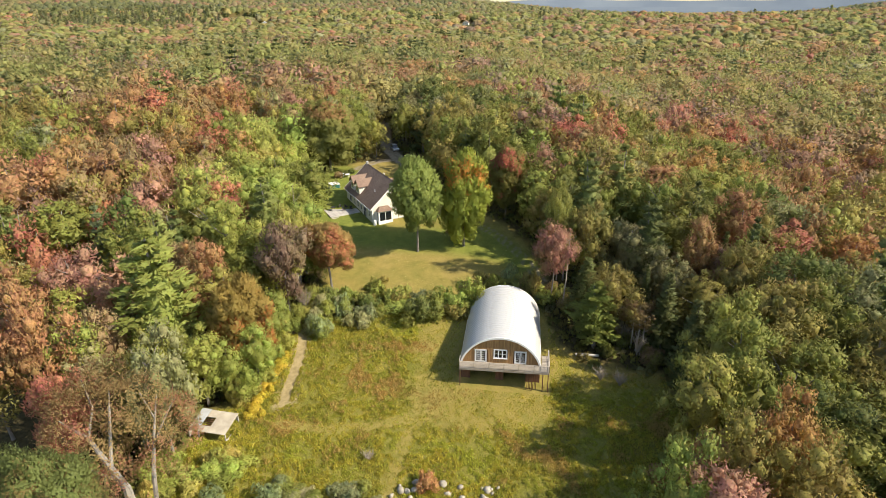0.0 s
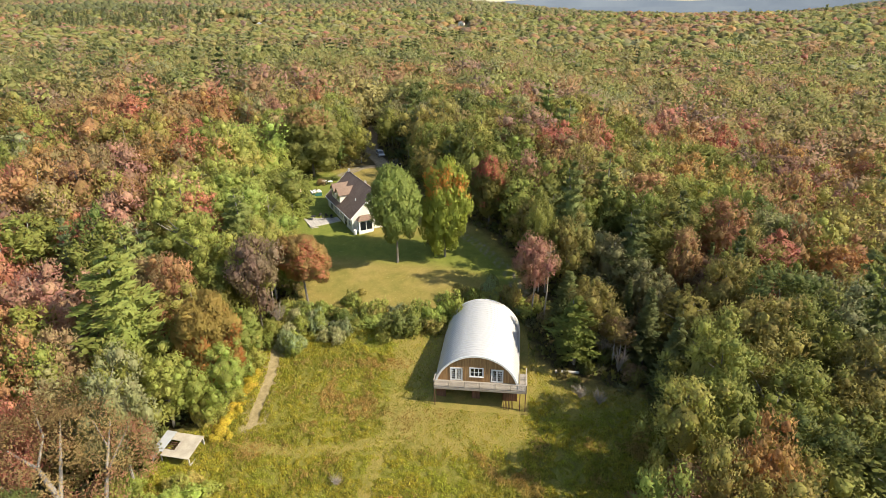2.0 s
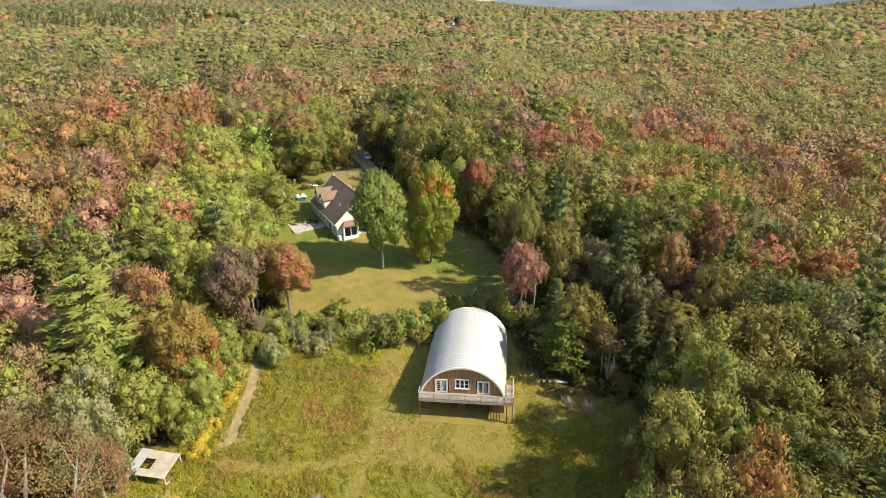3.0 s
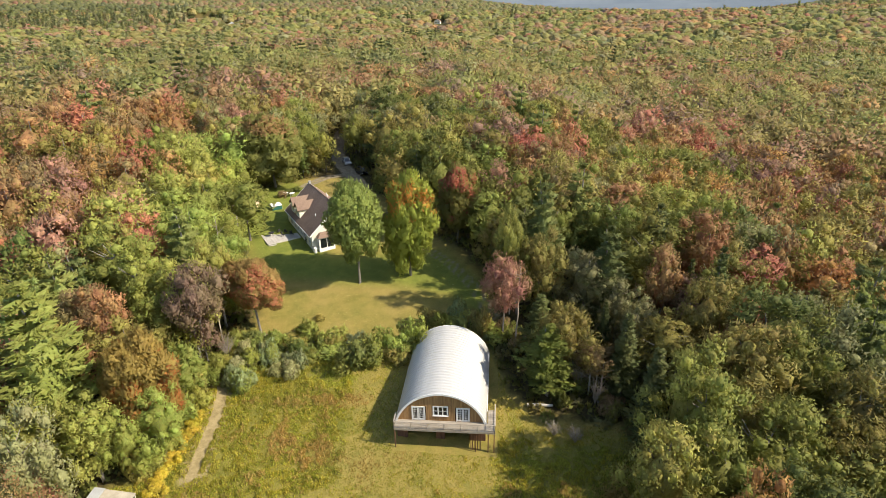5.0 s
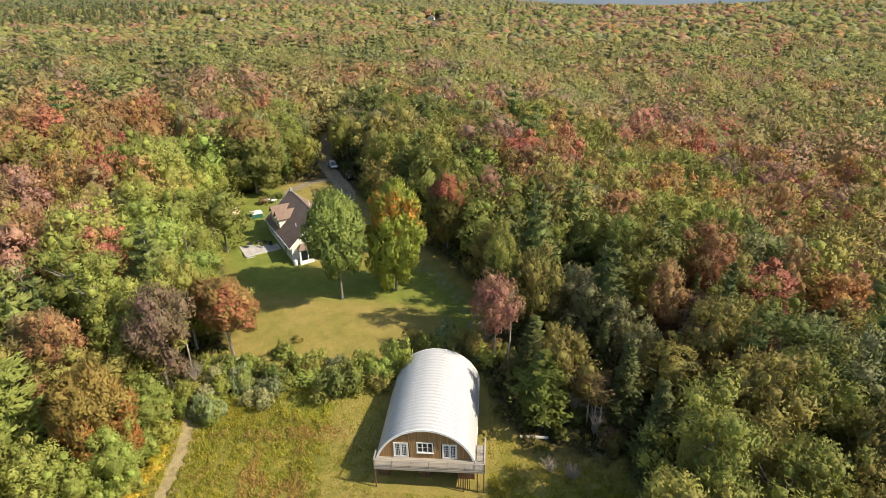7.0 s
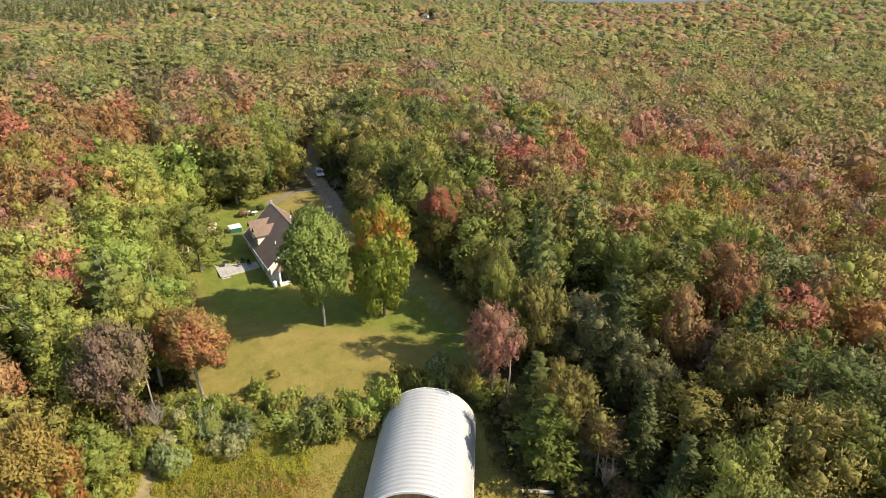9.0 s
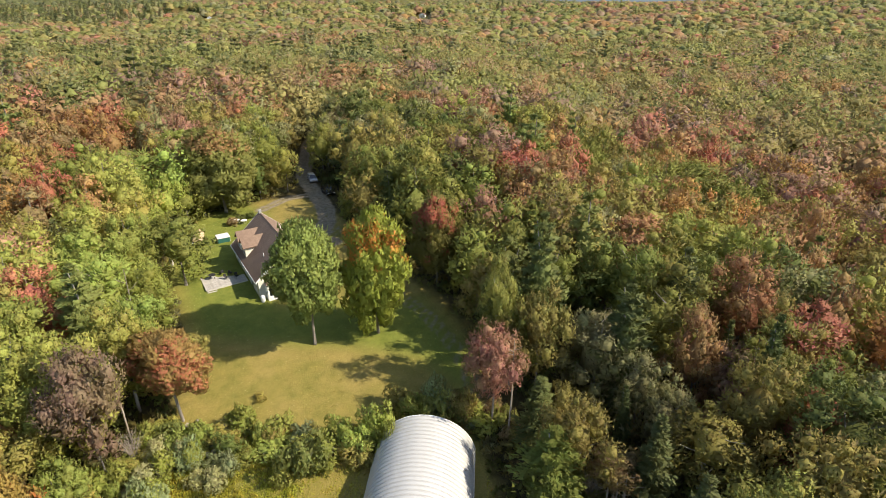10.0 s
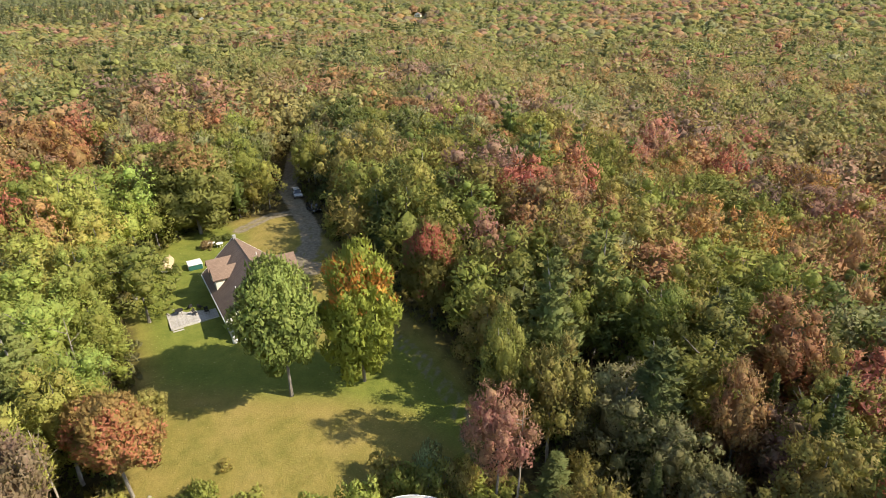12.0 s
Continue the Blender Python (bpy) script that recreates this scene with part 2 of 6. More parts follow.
def shingles():
    m, n, l, b = material("brown_shingles", 0.9, 0.0, 0.2)
    tc = n.new("ShaderNodeTexCoord")
    br = n.new("ShaderNodeTexBrick")
    br.inputs["Scale"].default_value = 1.0
    br.inputs["Brick Width"].default_value, br.inputs["Row Height"].default_value = 0.33, 0.15
    br.inputs["Mortar Size"].default_value = 0.012
    br.inputs["Color1"].default_value = (0.18, 0.12, 0.088, 1)
    br.inputs["Color2"].default_value = (0.28, 0.195, 0.145, 1)
    br.inputs["Mortar"].default_value = (0.06, 0.04, 0.032, 1)
    mp = n.new("ShaderNodeMapping")
    mp.inputs["Rotation"].default_value = (0, 0, radians(90))
    l.new(tc.outputs["Object"], mp.inputs[0])
    l.new(mp.outputs[0], br.inputs["Vector"])
    big = noise_node(n, l, 0.4, 5)
    col = mix(n, l, 0.5, br.outputs["Color"], ramp(n, l, big, [(0.3, (0.19, 0.125, 0.092)), (0.7, (0.28, 0.195, 0.145))]))
    l.new(col, b.inputs["Base Color"])
    bump(n, l, b, br.outputs["Fac"], -0.4, 0.01)
    return m


SIDING, SHINGLE = siding(), shingles()


def glass():
    m, n, l, b = material("window_glass", 0.06, 0.0, 0.8)
    b.inputs["Base Color"].default_value = (0.012, 0.015, 0.018, 1)
    dust = noise_node(n, l, 2.0, 3)
    l.new(maths(n, l, "ADD", maths(n, l, "MULTIPLY", dust, 0.12), 0.03), b.inputs["Roughness"])
    return m


GLASS = glass()


# ---------------------------------------------------------------- mesh helpers
def part(name, bm, mat, parent=None, label="", m=None):
    """Links a bmesh, or a mesh, as one object under a thing or a part."""
    me = bm
    if isinstance(bm, bmesh.types.BMesh):
        me = bpy.data.meshes.new(name)
        bm.to_mesh(me)
        bm.free()
    if mat and not me.materials:
        me.materials.append(mat)
    ob = new(name, me)
    ob.parent = parent
    if m is not None:
        ob.matrix_basis = m
    if label:
        tagged(ob, label)
    return ob


def thing(name, m, label, category, group="", kind=""):
    ob = new(name)
    ob.empty_display_size = 0.3
    ob.matrix_basis = m
    return tagged(ob, label, category, group, kind)


def box(x0, x1, y0, y1, z0, z1, bevel=0.0, bm=None):
    bm = bm or bmesh.new()
    r = bmesh.ops.create_cube(bm, size=1.0, matrix=Matrix.Translation(((x0 + x1) / 2, (y0 + y1) / 2, (z0 + z1) / 2)) @ Matrix.Diagonal((x1 - x0, y1 - y0, z1 - z0, 1)))
    if bevel:
        es = list({e for v in r["verts"] for e in v.link_edges})
        bmesh.ops.bevel(bm, geom=es, offset=bevel, segments=1, affect="EDGES")
    return bm


def tube(points, radii, sides=6, bm=None):
    """A tapered tube along points."""
    bm = bm or bmesh.new()
    rings = []
    pts = [Vector(p) for p in points]
    for i, p in enumerate(pts):
        d = (pts[min(i + 1, len(pts) - 1)] - pts[max(i - 1, 0)]).normalized()
        q = d.to_track_quat("Z", "Y").to_matrix()
        rings.append([bm.verts.new(p + q @ Vector((radii[i] * math.cos(a), radii[i] * math.sin(a), 0)))
                      for a in [2 * math.pi * k / sides for k in range(sides)]])
    for a, b in zip(rings, rings[1:]):
        for k in range(sides):
            bm.faces.new((a[k], a[(k + 1) % sides], b[(k + 1) % sides], b[k]))
    bm.faces.new(rings[-1])
    bm.faces.new(rings[0][::-1])
    return bm


def prism(outline, y0, y1, bm=None):
    """A closed outline in x, z drawn out along y."""
    bm = bm or bmesh.new()
    a = [bm.verts.new((x, y0, z)) for x, z in outline]
    b = [bm.verts.new((x, y1, z)) for x, z in outline]
    n = len(outline)
    bm.faces.new(a)
    bm.faces.new(b[::-1])
    for i in range(n):
        bm.faces.new((a[i], b[i], b[(i + 1) % n], a[(i + 1) % n]))
    bmesh.ops.recalc_face_normals(bm, faces=bm.faces[:])
    return bm


def fast_mesh(name, V, F, mat, tint=None, out=None):
    """A mesh of triangles from arrays; tint: a colour for every vertex; out: the way its clump faces."""
    me = bpy.data.meshes.new(name)
    V, F = np.asarray(V, np.float32), np.asarray(F, np.int32)
    me.vertices.add(len(V))
    me.vertices.foreach_set("co", V.ravel())
    me.loops.add(F.size)
    me.loops.foreach_set("vertex_index", F.ravel())
    me.polygons.add(len(F))
    me.polygons.foreach_set("loop_start", np.arange(0, F.size, 3, dtype=np.int32))
    me.update(calc_edges=True)
    if tint is not None:
        a = me.color_attributes.new("tint", "FLOAT_COLOR", "POINT")
        rgba = np.ones((len(V), 4), np.float32)
        rgba[:, :3] = tint
        a.data.foreach_set("color", rgba.ravel())
    if out is not None:
        a = me.attributes.new("outward", "FLOAT_VECTOR", "POINT")
        a.data.foreach_set("vector", np.asarray(out, np.float32).ravel())
    me.materials.append(mat)
    return me


def soften(me):
    me.polygons.foreach_set("use_smooth", np.ones(len(me.polygons), bool))
    return me


# ---------------------------------------------------------------- lie of the land
PY = np.array([-400, 0, 40, 55, 63, 70, 77, 93, 105, 116, 130, 147, 180, 260, 420, 700, 1200, 1700, 2200, 6000], float)
PZ = np.array([-10, -6, -4.5, -3.6, -2.8, -1.5, -0.6, 2.3, 3.5, 5.0, 5.8, 6.2, 6.5, 6.0, -4, -12, -16, -52, -74, -95], float)


def smooth(a, b, x):
    t = np.clip((np.asarray(x, float) - a) / (b - a), 0, 1)
    return t * t * (3 - 2 * t)


def land(x, y):
    """Height of the ground."""
    x, y = np.asarray(x, float), np.asarray(y, float)
    z = sum(np.interp(y + d, PY, PZ) for d in (-5, -2.5, 0, 2.5, 5)) / 5
    z = z - 13 * smooth(20, 85, x) * smooth(40, 140, y) * (1 - smooth(500, 800, y))
    z = z + 3 * smooth(30, 90, -x) * smooth(60, 140, y)
    r = np.hypot(x, y)
    # hill on the right, long rise on the left, low ridge between
    z = z + 46 * np.exp(-((x - 1100) / 340) ** 2 - ((y - 1250) / 380) ** 2)
    z = z + 70 * smooth(-650, 170, -x) * smooth(850, 1700, y) * (1 - smooth(2300, 3300, y))
    z = z + 22 * smooth(150, 900, -x) * smooth(850, 1700, y) * (1 - smooth(2300, 3300, y))
    z = z + 5 * np.exp(-((x - 330) / 260) ** 2 - ((y - 1000) / 160) ** 2)
    z = z + 5 * np.sin(x / 170 + 1.3) * np.sin(y / 210) * smooth(250, 700, r) * (1 - smooth(1000, 1500, r))
    return z


def in_poly(x, y, poly):
    """Distance inside (plus) or outside (minus) a closed outline."""
    x, y = np.asarray(x, float), np.asarray(y, float)
    inside = np.zeros(x.shape, bool)
    best = np.full(x.shape, 1e9)
    for (x0, y0), (x1, y1) in zip(poly, poly[1:] + poly[:1]):
        hit = ((y0 > y) != (y1 > y)) & (x < (x1 - x0) * (y - y0) / (y1 - y0 + 1e-12) + x0)
        inside ^= hit
        t = np.clip(((x - x0) * (x1 - x0) + (y - y0) * (y1 - y0)) / ((x1 - x0) ** 2 + (y1 - y0) ** 2 + 1e-12), 0, 1)
        best = np.minimum(best, np.hypot(x - x0 - t * (x1 - x0), y - y0 - t * (y1 - y0)))
    return np.where(inside, best, -best)


def near_line(x, y, line):
    """Distance from a bent line."""
    best = np.full(np.shape(x), 1e9)
    for (x0, y0), (x1, y1) in zip(line, line[1:]):
        t = np.clip(((x - x0) * (x1 - x0) + (y - y0) * (y1 - y0)) / ((x1 - x0) ** 2 + (y1 - y0) ** 2), 0, 1)
        best = np.minimum(best, np.hypot(x - x0 - t * (x1 - x0), y - y0 - t * (y1 - y0)))
    return best


FIELD = [(-36, 20), (-35.5, 50), (-34, 58), (-33.5, 64), (-28, 67), (-26, 80), (-22, 88), (14, 91), (15.5, 78), (19, 73), (30, 72), (30, 63), (26, 57), (24, 45), (22, 20)]
LAWN = [(-22, 87), (-23, 97), (-27, 108), (-31, 117), (-36, 128), (-38, 142), (-35, 152), (-27, 160), (-18, 160), (-8, 148), (0, 130), (9, 117), (14, 108), (16, 98), (13, 90)]
YARD = [(-24, 108), (-14, 106), (-2, 104.5), (8, 101), (13, 95), (15, 101), (7, 115), (-5, 114), (-14, 114), (-16, 118), (-26, 135), (-24, 150), (-30, 158), (-38, 150), (-38, 138), (-34, 125)]
DRIVE = [(-26, 215), (-23, 190), (-21, 176), (-16, 163), (-12.5, 154), (-11, 146), (-12, 138), (-14, 134)]
SPUR = [(-16, 163), (-22, 161), (-26, 154)]
LANE = [(-11, 146), (-4, 132), (3, 118), (9, 110), (12.5, 103), (14.5, 95), (20, 87)]
SAND = [(-24.6, 83), (-23.6, 78.5), (-23.3, 75), (-23.4, 71), (-23.5, 68.5), (-23.4, 66)]


TRACKS = ([(-8.5, 40), (-7.6, 53), (-6.3, 60), (-5, 66), (-4.4, 74), (-5.5, 84)], [(-23, 62.5), (-17, 61.6), (-11, 62.2), (-6.3, 63.5)])


def mown_part(x, y):
    """Where the old field is kept short: in front of the barn and along the tracks."""
    u, v = x + 0.9 * np.sin(y * 0.83 + 1) + 0.6 * np.sin(y * 1.9 + x), y + 0.9 * np.sin(x * 0.71) + 0.6 * np.sin(x * 2.1 + y)
    front = smooth(-7.2, -4.2, u) * smooth(58.5, 63.5, v) * (1 - smooth(84, 88, v))
    front = front * (1 - smooth(11.5, 14.5, u) * (1 - smooth(67, 71, v)))
    d = np.minimum(near_line(x, y, TRACKS[0]), near_line(x, y, TRACKS[1]))
    return np.maximum(front, (1 - smooth(0.4, 1.3, d)))


# ---------------------------------------------------------------- ground
def axis(lo, hi, fine_lo, fine_hi, step):
    mid = list(np.arange(fine_lo, fine_hi + step / 2, step))
    up, s = [], step
    v = fine_hi
    while v < hi:
        s *= 1.16
        v = min(v + s, hi)
        up.append(v)
    dn, s = [], step
    v = fine_lo
    while v > lo:
        s *= 1.16
        v = max(v - s, lo)
        dn.append(v)
    return np.array(dn[::-1] + mid + up)


def build_ground():
    gx, gy = axis(-4300, 4300, -50, 40, 0.8), axis(-1500, 4400, 40, 200, 0.8)
    X, Y = np.meshgrid(gx, gy)
    Z = land(X, Y)
    nx, ny = len(gx), len(gy)
    rng = np.random.default_rng(3)
    near = (np.abs(X) < 90) & (Y > 20) & (Y < 230)
    Z = Z + np.where(near, rng.normal(0, 0.03, X.shape), 0)
    V = np.stack([X, Y, Z], -1).reshape(-1, 3)
    i = np.arange(nx * ny).reshape(ny, nx)
    a, b, c, d = i[:-1, :-1].ravel(), i[:-1, 1:].ravel(), i[1:, 1:].ravel(), i[1:, :-1].ravel()
    F = np.concatenate([np.stack([a, b, c], 1), np.stack([a, c, d], 1)])
    me = fast_mesh("ground", V, F, GROUND)
    cover = np.zeros((ny, nx, 4), np.float32)
    cover[..., 0] = np.clip(in_poly(X, Y, FIELD) / 4 + 0.6, 0, 1)
    cover[..., 1] = np.clip(in_poly(X, Y, LAWN) / 3 + 0.6, 0, 1)
    dirt = np.minimum(np.abs(near_line(X, Y, DRIVE) - 0.95) - 0.55, np.abs(near_line(X, Y, SPUR) - 0.8) - 0.2)
    dirt = np.minimum(dirt, np.abs(near_line(X, Y, LANE) - 0.8) + 0.2)
    dirt = np.minimum(dirt, near_line(X, Y, SAND) - 1.2)
    dirt = np.minimum(dirt, np.hypot((X + 10) / 1.2, Y - 136) - 2.2)
    cover[..., 2] = np.clip(0.75 - dirt / 1.6, 0, 1)
    cover[..., 3] = 1
    at = me.color_attributes.new("cover", "FLOAT_COLOR", "POINT")
    at.data.foreach_set("color", cover.reshape(-1))
    lush = np.clip(in_poly(X, Y, YARD) / 4 + 0.55, 0, 1)
    a2 = me.attributes.new("lush", "FLOAT", "POINT")
    a2.data.foreach_set("value", lush.ravel().astype(np.float32))
    a4 = me.attributes.new("mown", "FLOAT", "POINT")
    a4.data.foreach_set("value", mown_part(X, Y).ravel().astype(np.float32))
    a3 = me.attributes.new("sandy", "FLOAT", "POINT")
    a3.data.foreach_set("value", (near_line(X, Y, SAND) < 4).ravel().astype(np.float32))
    me.polygons.foreach_set("use_smooth", np.ones(len(F), bool))
    g = new("ground", me)
    tagged(g, "grassy clearing and leaf-covered forest floor on gently rolling land", "ground", kind="structure")


build_ground()


# ---------------------------------------------------------------- foliage
PALETTE = {
    "green": (0.220, 0.230, 0.055), "deep green": (0.141, 0.166, 0.048), "yellow-green": (0.288, 0.288, 0.072), "lime": (0.285, 0.322, 0.080),
    "olive": (0.282, 0.230, 0.070), "rust": (0.370, 0.200, 0.098), "red": (0.43, 0.155, 0.105), "dusty pink": (0.375, 0.195, 0.142),
    "purple": (0.266, 0.161, 0.122), "orange": (0.435, 0.235, 0.088), "golden": (0.32, 0.268, 0.080), "grey-green": (0.282, 0.268, 0.127),
    "goldenrod": (0.46, 0.36, 0.055), "pine": (0.215, 0.241, 0.076), "dark pine": (0.145, 0.168, 0.06), "blue-green": (0.192, 0.219, 0.106), "brown": (0.306, 0.212, 0.108),
}


def cards(P, N, size, rng, slim=0.7):
    """Leaf sprays at points P that face N."""
    n = len(P)
    R = rng.normal(size=(n, 3))
    T = np.cross(N, R)
    T /= np.linalg.norm(T, axis=1, keepdims=True) + 1e-9
    B = np.cross(N, T)
    s = (np.broadcast_to(np.asarray(size, float), (n,)) * rng.uniform(0.7, 1.35, n))[:, None]
    V = np.stack([P + T * s, P - T * s * 0.6 + B * s * slim, P - T * s * 0.6 - B * s * slim], 1)
    return V.reshape(-1, 3), np.arange(n * 3).reshape(-1, 3)


_bm = bmesh.new()
bmesh.ops.create_icosphere(_bm, subdivisions=1, radius=1)
_bm.verts.ensure_lookup_table()
ICO_V = np.array([v.co[:] for v in _bm.verts])
ICO_F = np.array([[v.index for v in f.verts] for f in _bm.faces])
_bm.free()


def unit(rng, n):
    v = rng.normal(size=(n, 3))
    return v / np.linalg.norm(v, axis=1, keepdims=True)


def join(chunks):
    Vs, Fs, Ns, k = [], [], [], 0
    for (V, F), N in chunks:
        Vs.append(V)
        Fs.append(F + k)
        Ns.append(N)
        k += len(V)
    return np.concatenate(Vs), np.concatenate(Fs), np.concatenate(Ns)


def sprays(P, D, size, rng, slim=0.36, rise=0.5, loose=0.6):
    """Slender leaf sprays at points P whose tips reach out along D."""
    n = len(P)
    T = D + loose * rng.normal(size=(n, 3)) + np.array([0, 0, rise])
    T /= np.linalg.norm(T, axis=1, keepdims=True)
    B = np.cross(T, rng.normal(size=(n, 3)))
    B /= np.linalg.norm(B, axis=1, keepdims=True) + 1e-9
    s = (size * rng.uniform(0.7, 1.35, n))[:, None]
    V = np.stack([P + T * s, P - T * s * 0.6 + B * s * slim, P - T * s * 0.6 - B * s * slim], 1)
    return V.reshape(-1, 3), np.arange(n * 3).reshape(-1, 3)


def round_crown(seed, h, R, count, size, lobes=24, low=0.30, top=1.0, core=2, fuzz=0.45, rough=0.42, inside=True, reach=(0.50, 1.10), clump=(0.18, 0.40), heart=0.62, worn=0.15):
    """Broadleaf crown from low*h to h: the outer skin of many overlapping leafy clumps."""
    rng = np.random.default_rng(seed)
    zc, rz = h * (low + top) / 2, h * (top - low) / 2
    k = np.arange(lobes)
    u = 1 - (k + 0.5) / lobes * 1.9
    az = k * 2.39996 + rng.uniform(0, 6.28)
    s = np.sqrt(np.clip(1 - u * u, 0, 1))
    D = np.stack([np.cos(az) * s, np.sin(az) * s, u], 1) + rng.normal(0, 0.12, (lobes, 3))
    p1, p2 = rng.uniform(0, 6.28, 2)
    D[:, :2] *= (1 + 0.16 * np.sin(2 * az + p1) + 0.12 * np.sin(3 * az + p2))[:, None]
    wide = np.where(D[:, 2] < 0, 1.0, 1.0 - 0.10 * D[:, 2])[:, None]
    C = D * np.array([R, R, rz]) * rng.uniform(*reach, (lobes, 1)) * wide + np.array([0, 0, zc])
    lean = rng.normal(0, 0.06 * R, 2)
    C[:, :2] += lean * ((C[:, 2:] - zc) / rz)
    LR = R * rng.uniform(*clump, lobes) * (30 / lobes) ** 0.30
    w = LR ** 2
    n = count * 3
    idx = rng.choice(lobes, n, p=w / w.sum())
    d = unit(rng, n)
    P = C[idx] + d * LR[idx][:, None] * np.array([1, 1, 1.12])
    # keep the outer skin only
    hidden = np.zeros(n, bool)
    for j in range(lobes):
        q = (P - C[j]) / np.array([1, 1, 1.12])
        hidden |= (idx != j) & ((q * q).sum(1) < (0.90 * LR[j]) ** 2)
    inner = (((P - np.array([0, 0, zc])) / np.array([R * 0.62, R * 0.62, rz * 0.62])) ** 2).sum(1) < 1
    keep = np.flatnonzero(~hidden & ~inner)[:count]
    P, d, idx = P[keep], d[keep], idx[keep]
    P = P + d * (LR[idx] * rng.normal(0, 0.16, len(P)))[:, None]
    m = int(len(P) * (1 - fuzz))
    N = d[:m] + rng.normal(0, rough, (m, 3)) + np.array([0, 0, 0.2])
    N /= np.linalg.norm(N, axis=1, keepdims=True)
    W = (P - np.array([0, 0, zc])) / np.array([R, R, rz])
    W = 0.7 * d + 0.5 * W / (np.linalg.norm(W, axis=1, keepdims=True) + 1e-6)
    W = W / (np.linalg.norm(W, axis=1, keepdims=True) + 1e-6) + np.array([0, 0, 0.3])
    W = np.repeat(W / (np.linalg.norm(W, axis=1, keepdims=True) + 1e-6), 3, 0)
    chunks = [(cards(P[:m], N, size, rng, 0.62), W[:3 * m]), (sprays(P[m:], d[m:] * 0.9 + np.array([0, 0, 0.3]), size * 1.6, rng, 0.33), W[3 * m:])]
    step = {0: lobes, 1: 4, 2: 1}[core]
    for c, r in list(zip(C, LR))[::step] if core else []:
        chunks.append(((ICO_V * r * np.array([1, 1, 1.12]) * heart * rng.uniform(1 - worn, 1.1, (len(ICO_V), 1)) + c, ICO_F), ICO_V))
    if inside:
        chunks.append(((ICO_V * np.array([R, R, rz]) * 0.83 * heart + np.array([0, 0, zc]), ICO_F), ICO_V))
    return join(chunks)


def far_crown(seed, count, size, lobes, core):
    """Crown of a tree in the far woods: a few uneven leafy lobes, or one where it is farthest."""
    rng = np.random.default_rng(seed)
    if lobes > 1:
        V, F, W = round_crown(seed, 15, 4.0, count, size, lobes, low=0.18, core=core, fuzz=0.3, rough=0.35, reach=(0.30, 0.85), clump=(0.30, 0.58), heart=0.42, worn=0.34)
    else:
        d = unit(rng, count * 2)
        d = d[d[:, 2] > -0.3][:count]
        squash = np.array([4.0, 4.0, 6.0])
        V = ICO_V * squash * rng.uniform(0.74, 1.02, (len(ICO_V), 1)) + np.array([0, 0, 9.0])
        P = d * squash * rng.uniform(0.75, 1.08, (len(d), 1)) + np.array([0, 0, 9.0])
        V, F, W = join([((V, ICO_F[ICO_V[ICO_F][:, :, 2].mean(1) > -0.5]), ICO_V), (cards(P, d + rng.normal(0, 0.35, d.shape) + np.array([0, 0, 0.2]), size * 1.15, rng), np.repeat(d, 3, 0))])
    W = W + np.array([0, 0, 0.45])
    return V, F, W / np.linalg.norm(W, axis=1, keepdims=True)


def pine_crown(seed, h, R, tiers, boughs, per, size, low=0.18, shape=0.8):
    """Conifer crown: tiers of boughs with flat sprays."""
    rng = np.random.default_rng(seed)
    Ps, Ns = [], []
    for t in range(tiers):
        f = t / (tiers - 1)
        z = h * (low + (0.97 - low) * f)
        L = R * (1 - f) ** shape * (0.7 + 0.55 * rng.random()) + 0.25
        if f < 0.15:
            L *= 0.75
        for b in range(boughs):
            a = 6.283 * (b + rng.uniform(-0.3, 0.3)) / boughs + t * 1.1
            Lb = L * rng.uniform(0.65, 1.15)
            s = np.sqrt(rng.uniform(0.04, 1, per)) * Lb
            side = rng.normal(0, 0.13, per) * (0.6 + s)
            rise = 0.10 * s - 0.035 * s * s / max(Lb, 0.5) * 2 + rng.normal(0, 0.10, per)
            ca, sa = math.cos(a), math.sin(a)
            Ps.append(np.stack([ca * s - sa * side, sa * s + ca * side, z + rise], 1))
            Ns.append(np.tile(np.array([0.9 * ca, 0.9 * sa, 0.35]), (per, 1)))
    P, N = np.concatenate(Ps), np.concatenate(Ns)
    spray = sprays(P, N, size, rng, 0.42, 0.05, 0.42)
    W = N * 0.8 + np.array([0, 0, 0.45])
    cone = ICO_V * np.array([R * 0.30, R * 0.30, h * 0.33]) + np.array([0, 0, h * 0.48])
    return join([(spray, np.repeat(W / np.linalg.norm(W, axis=1, keepdims=True), 3, 0)), ((cone, ICO_F), ICO_V)])


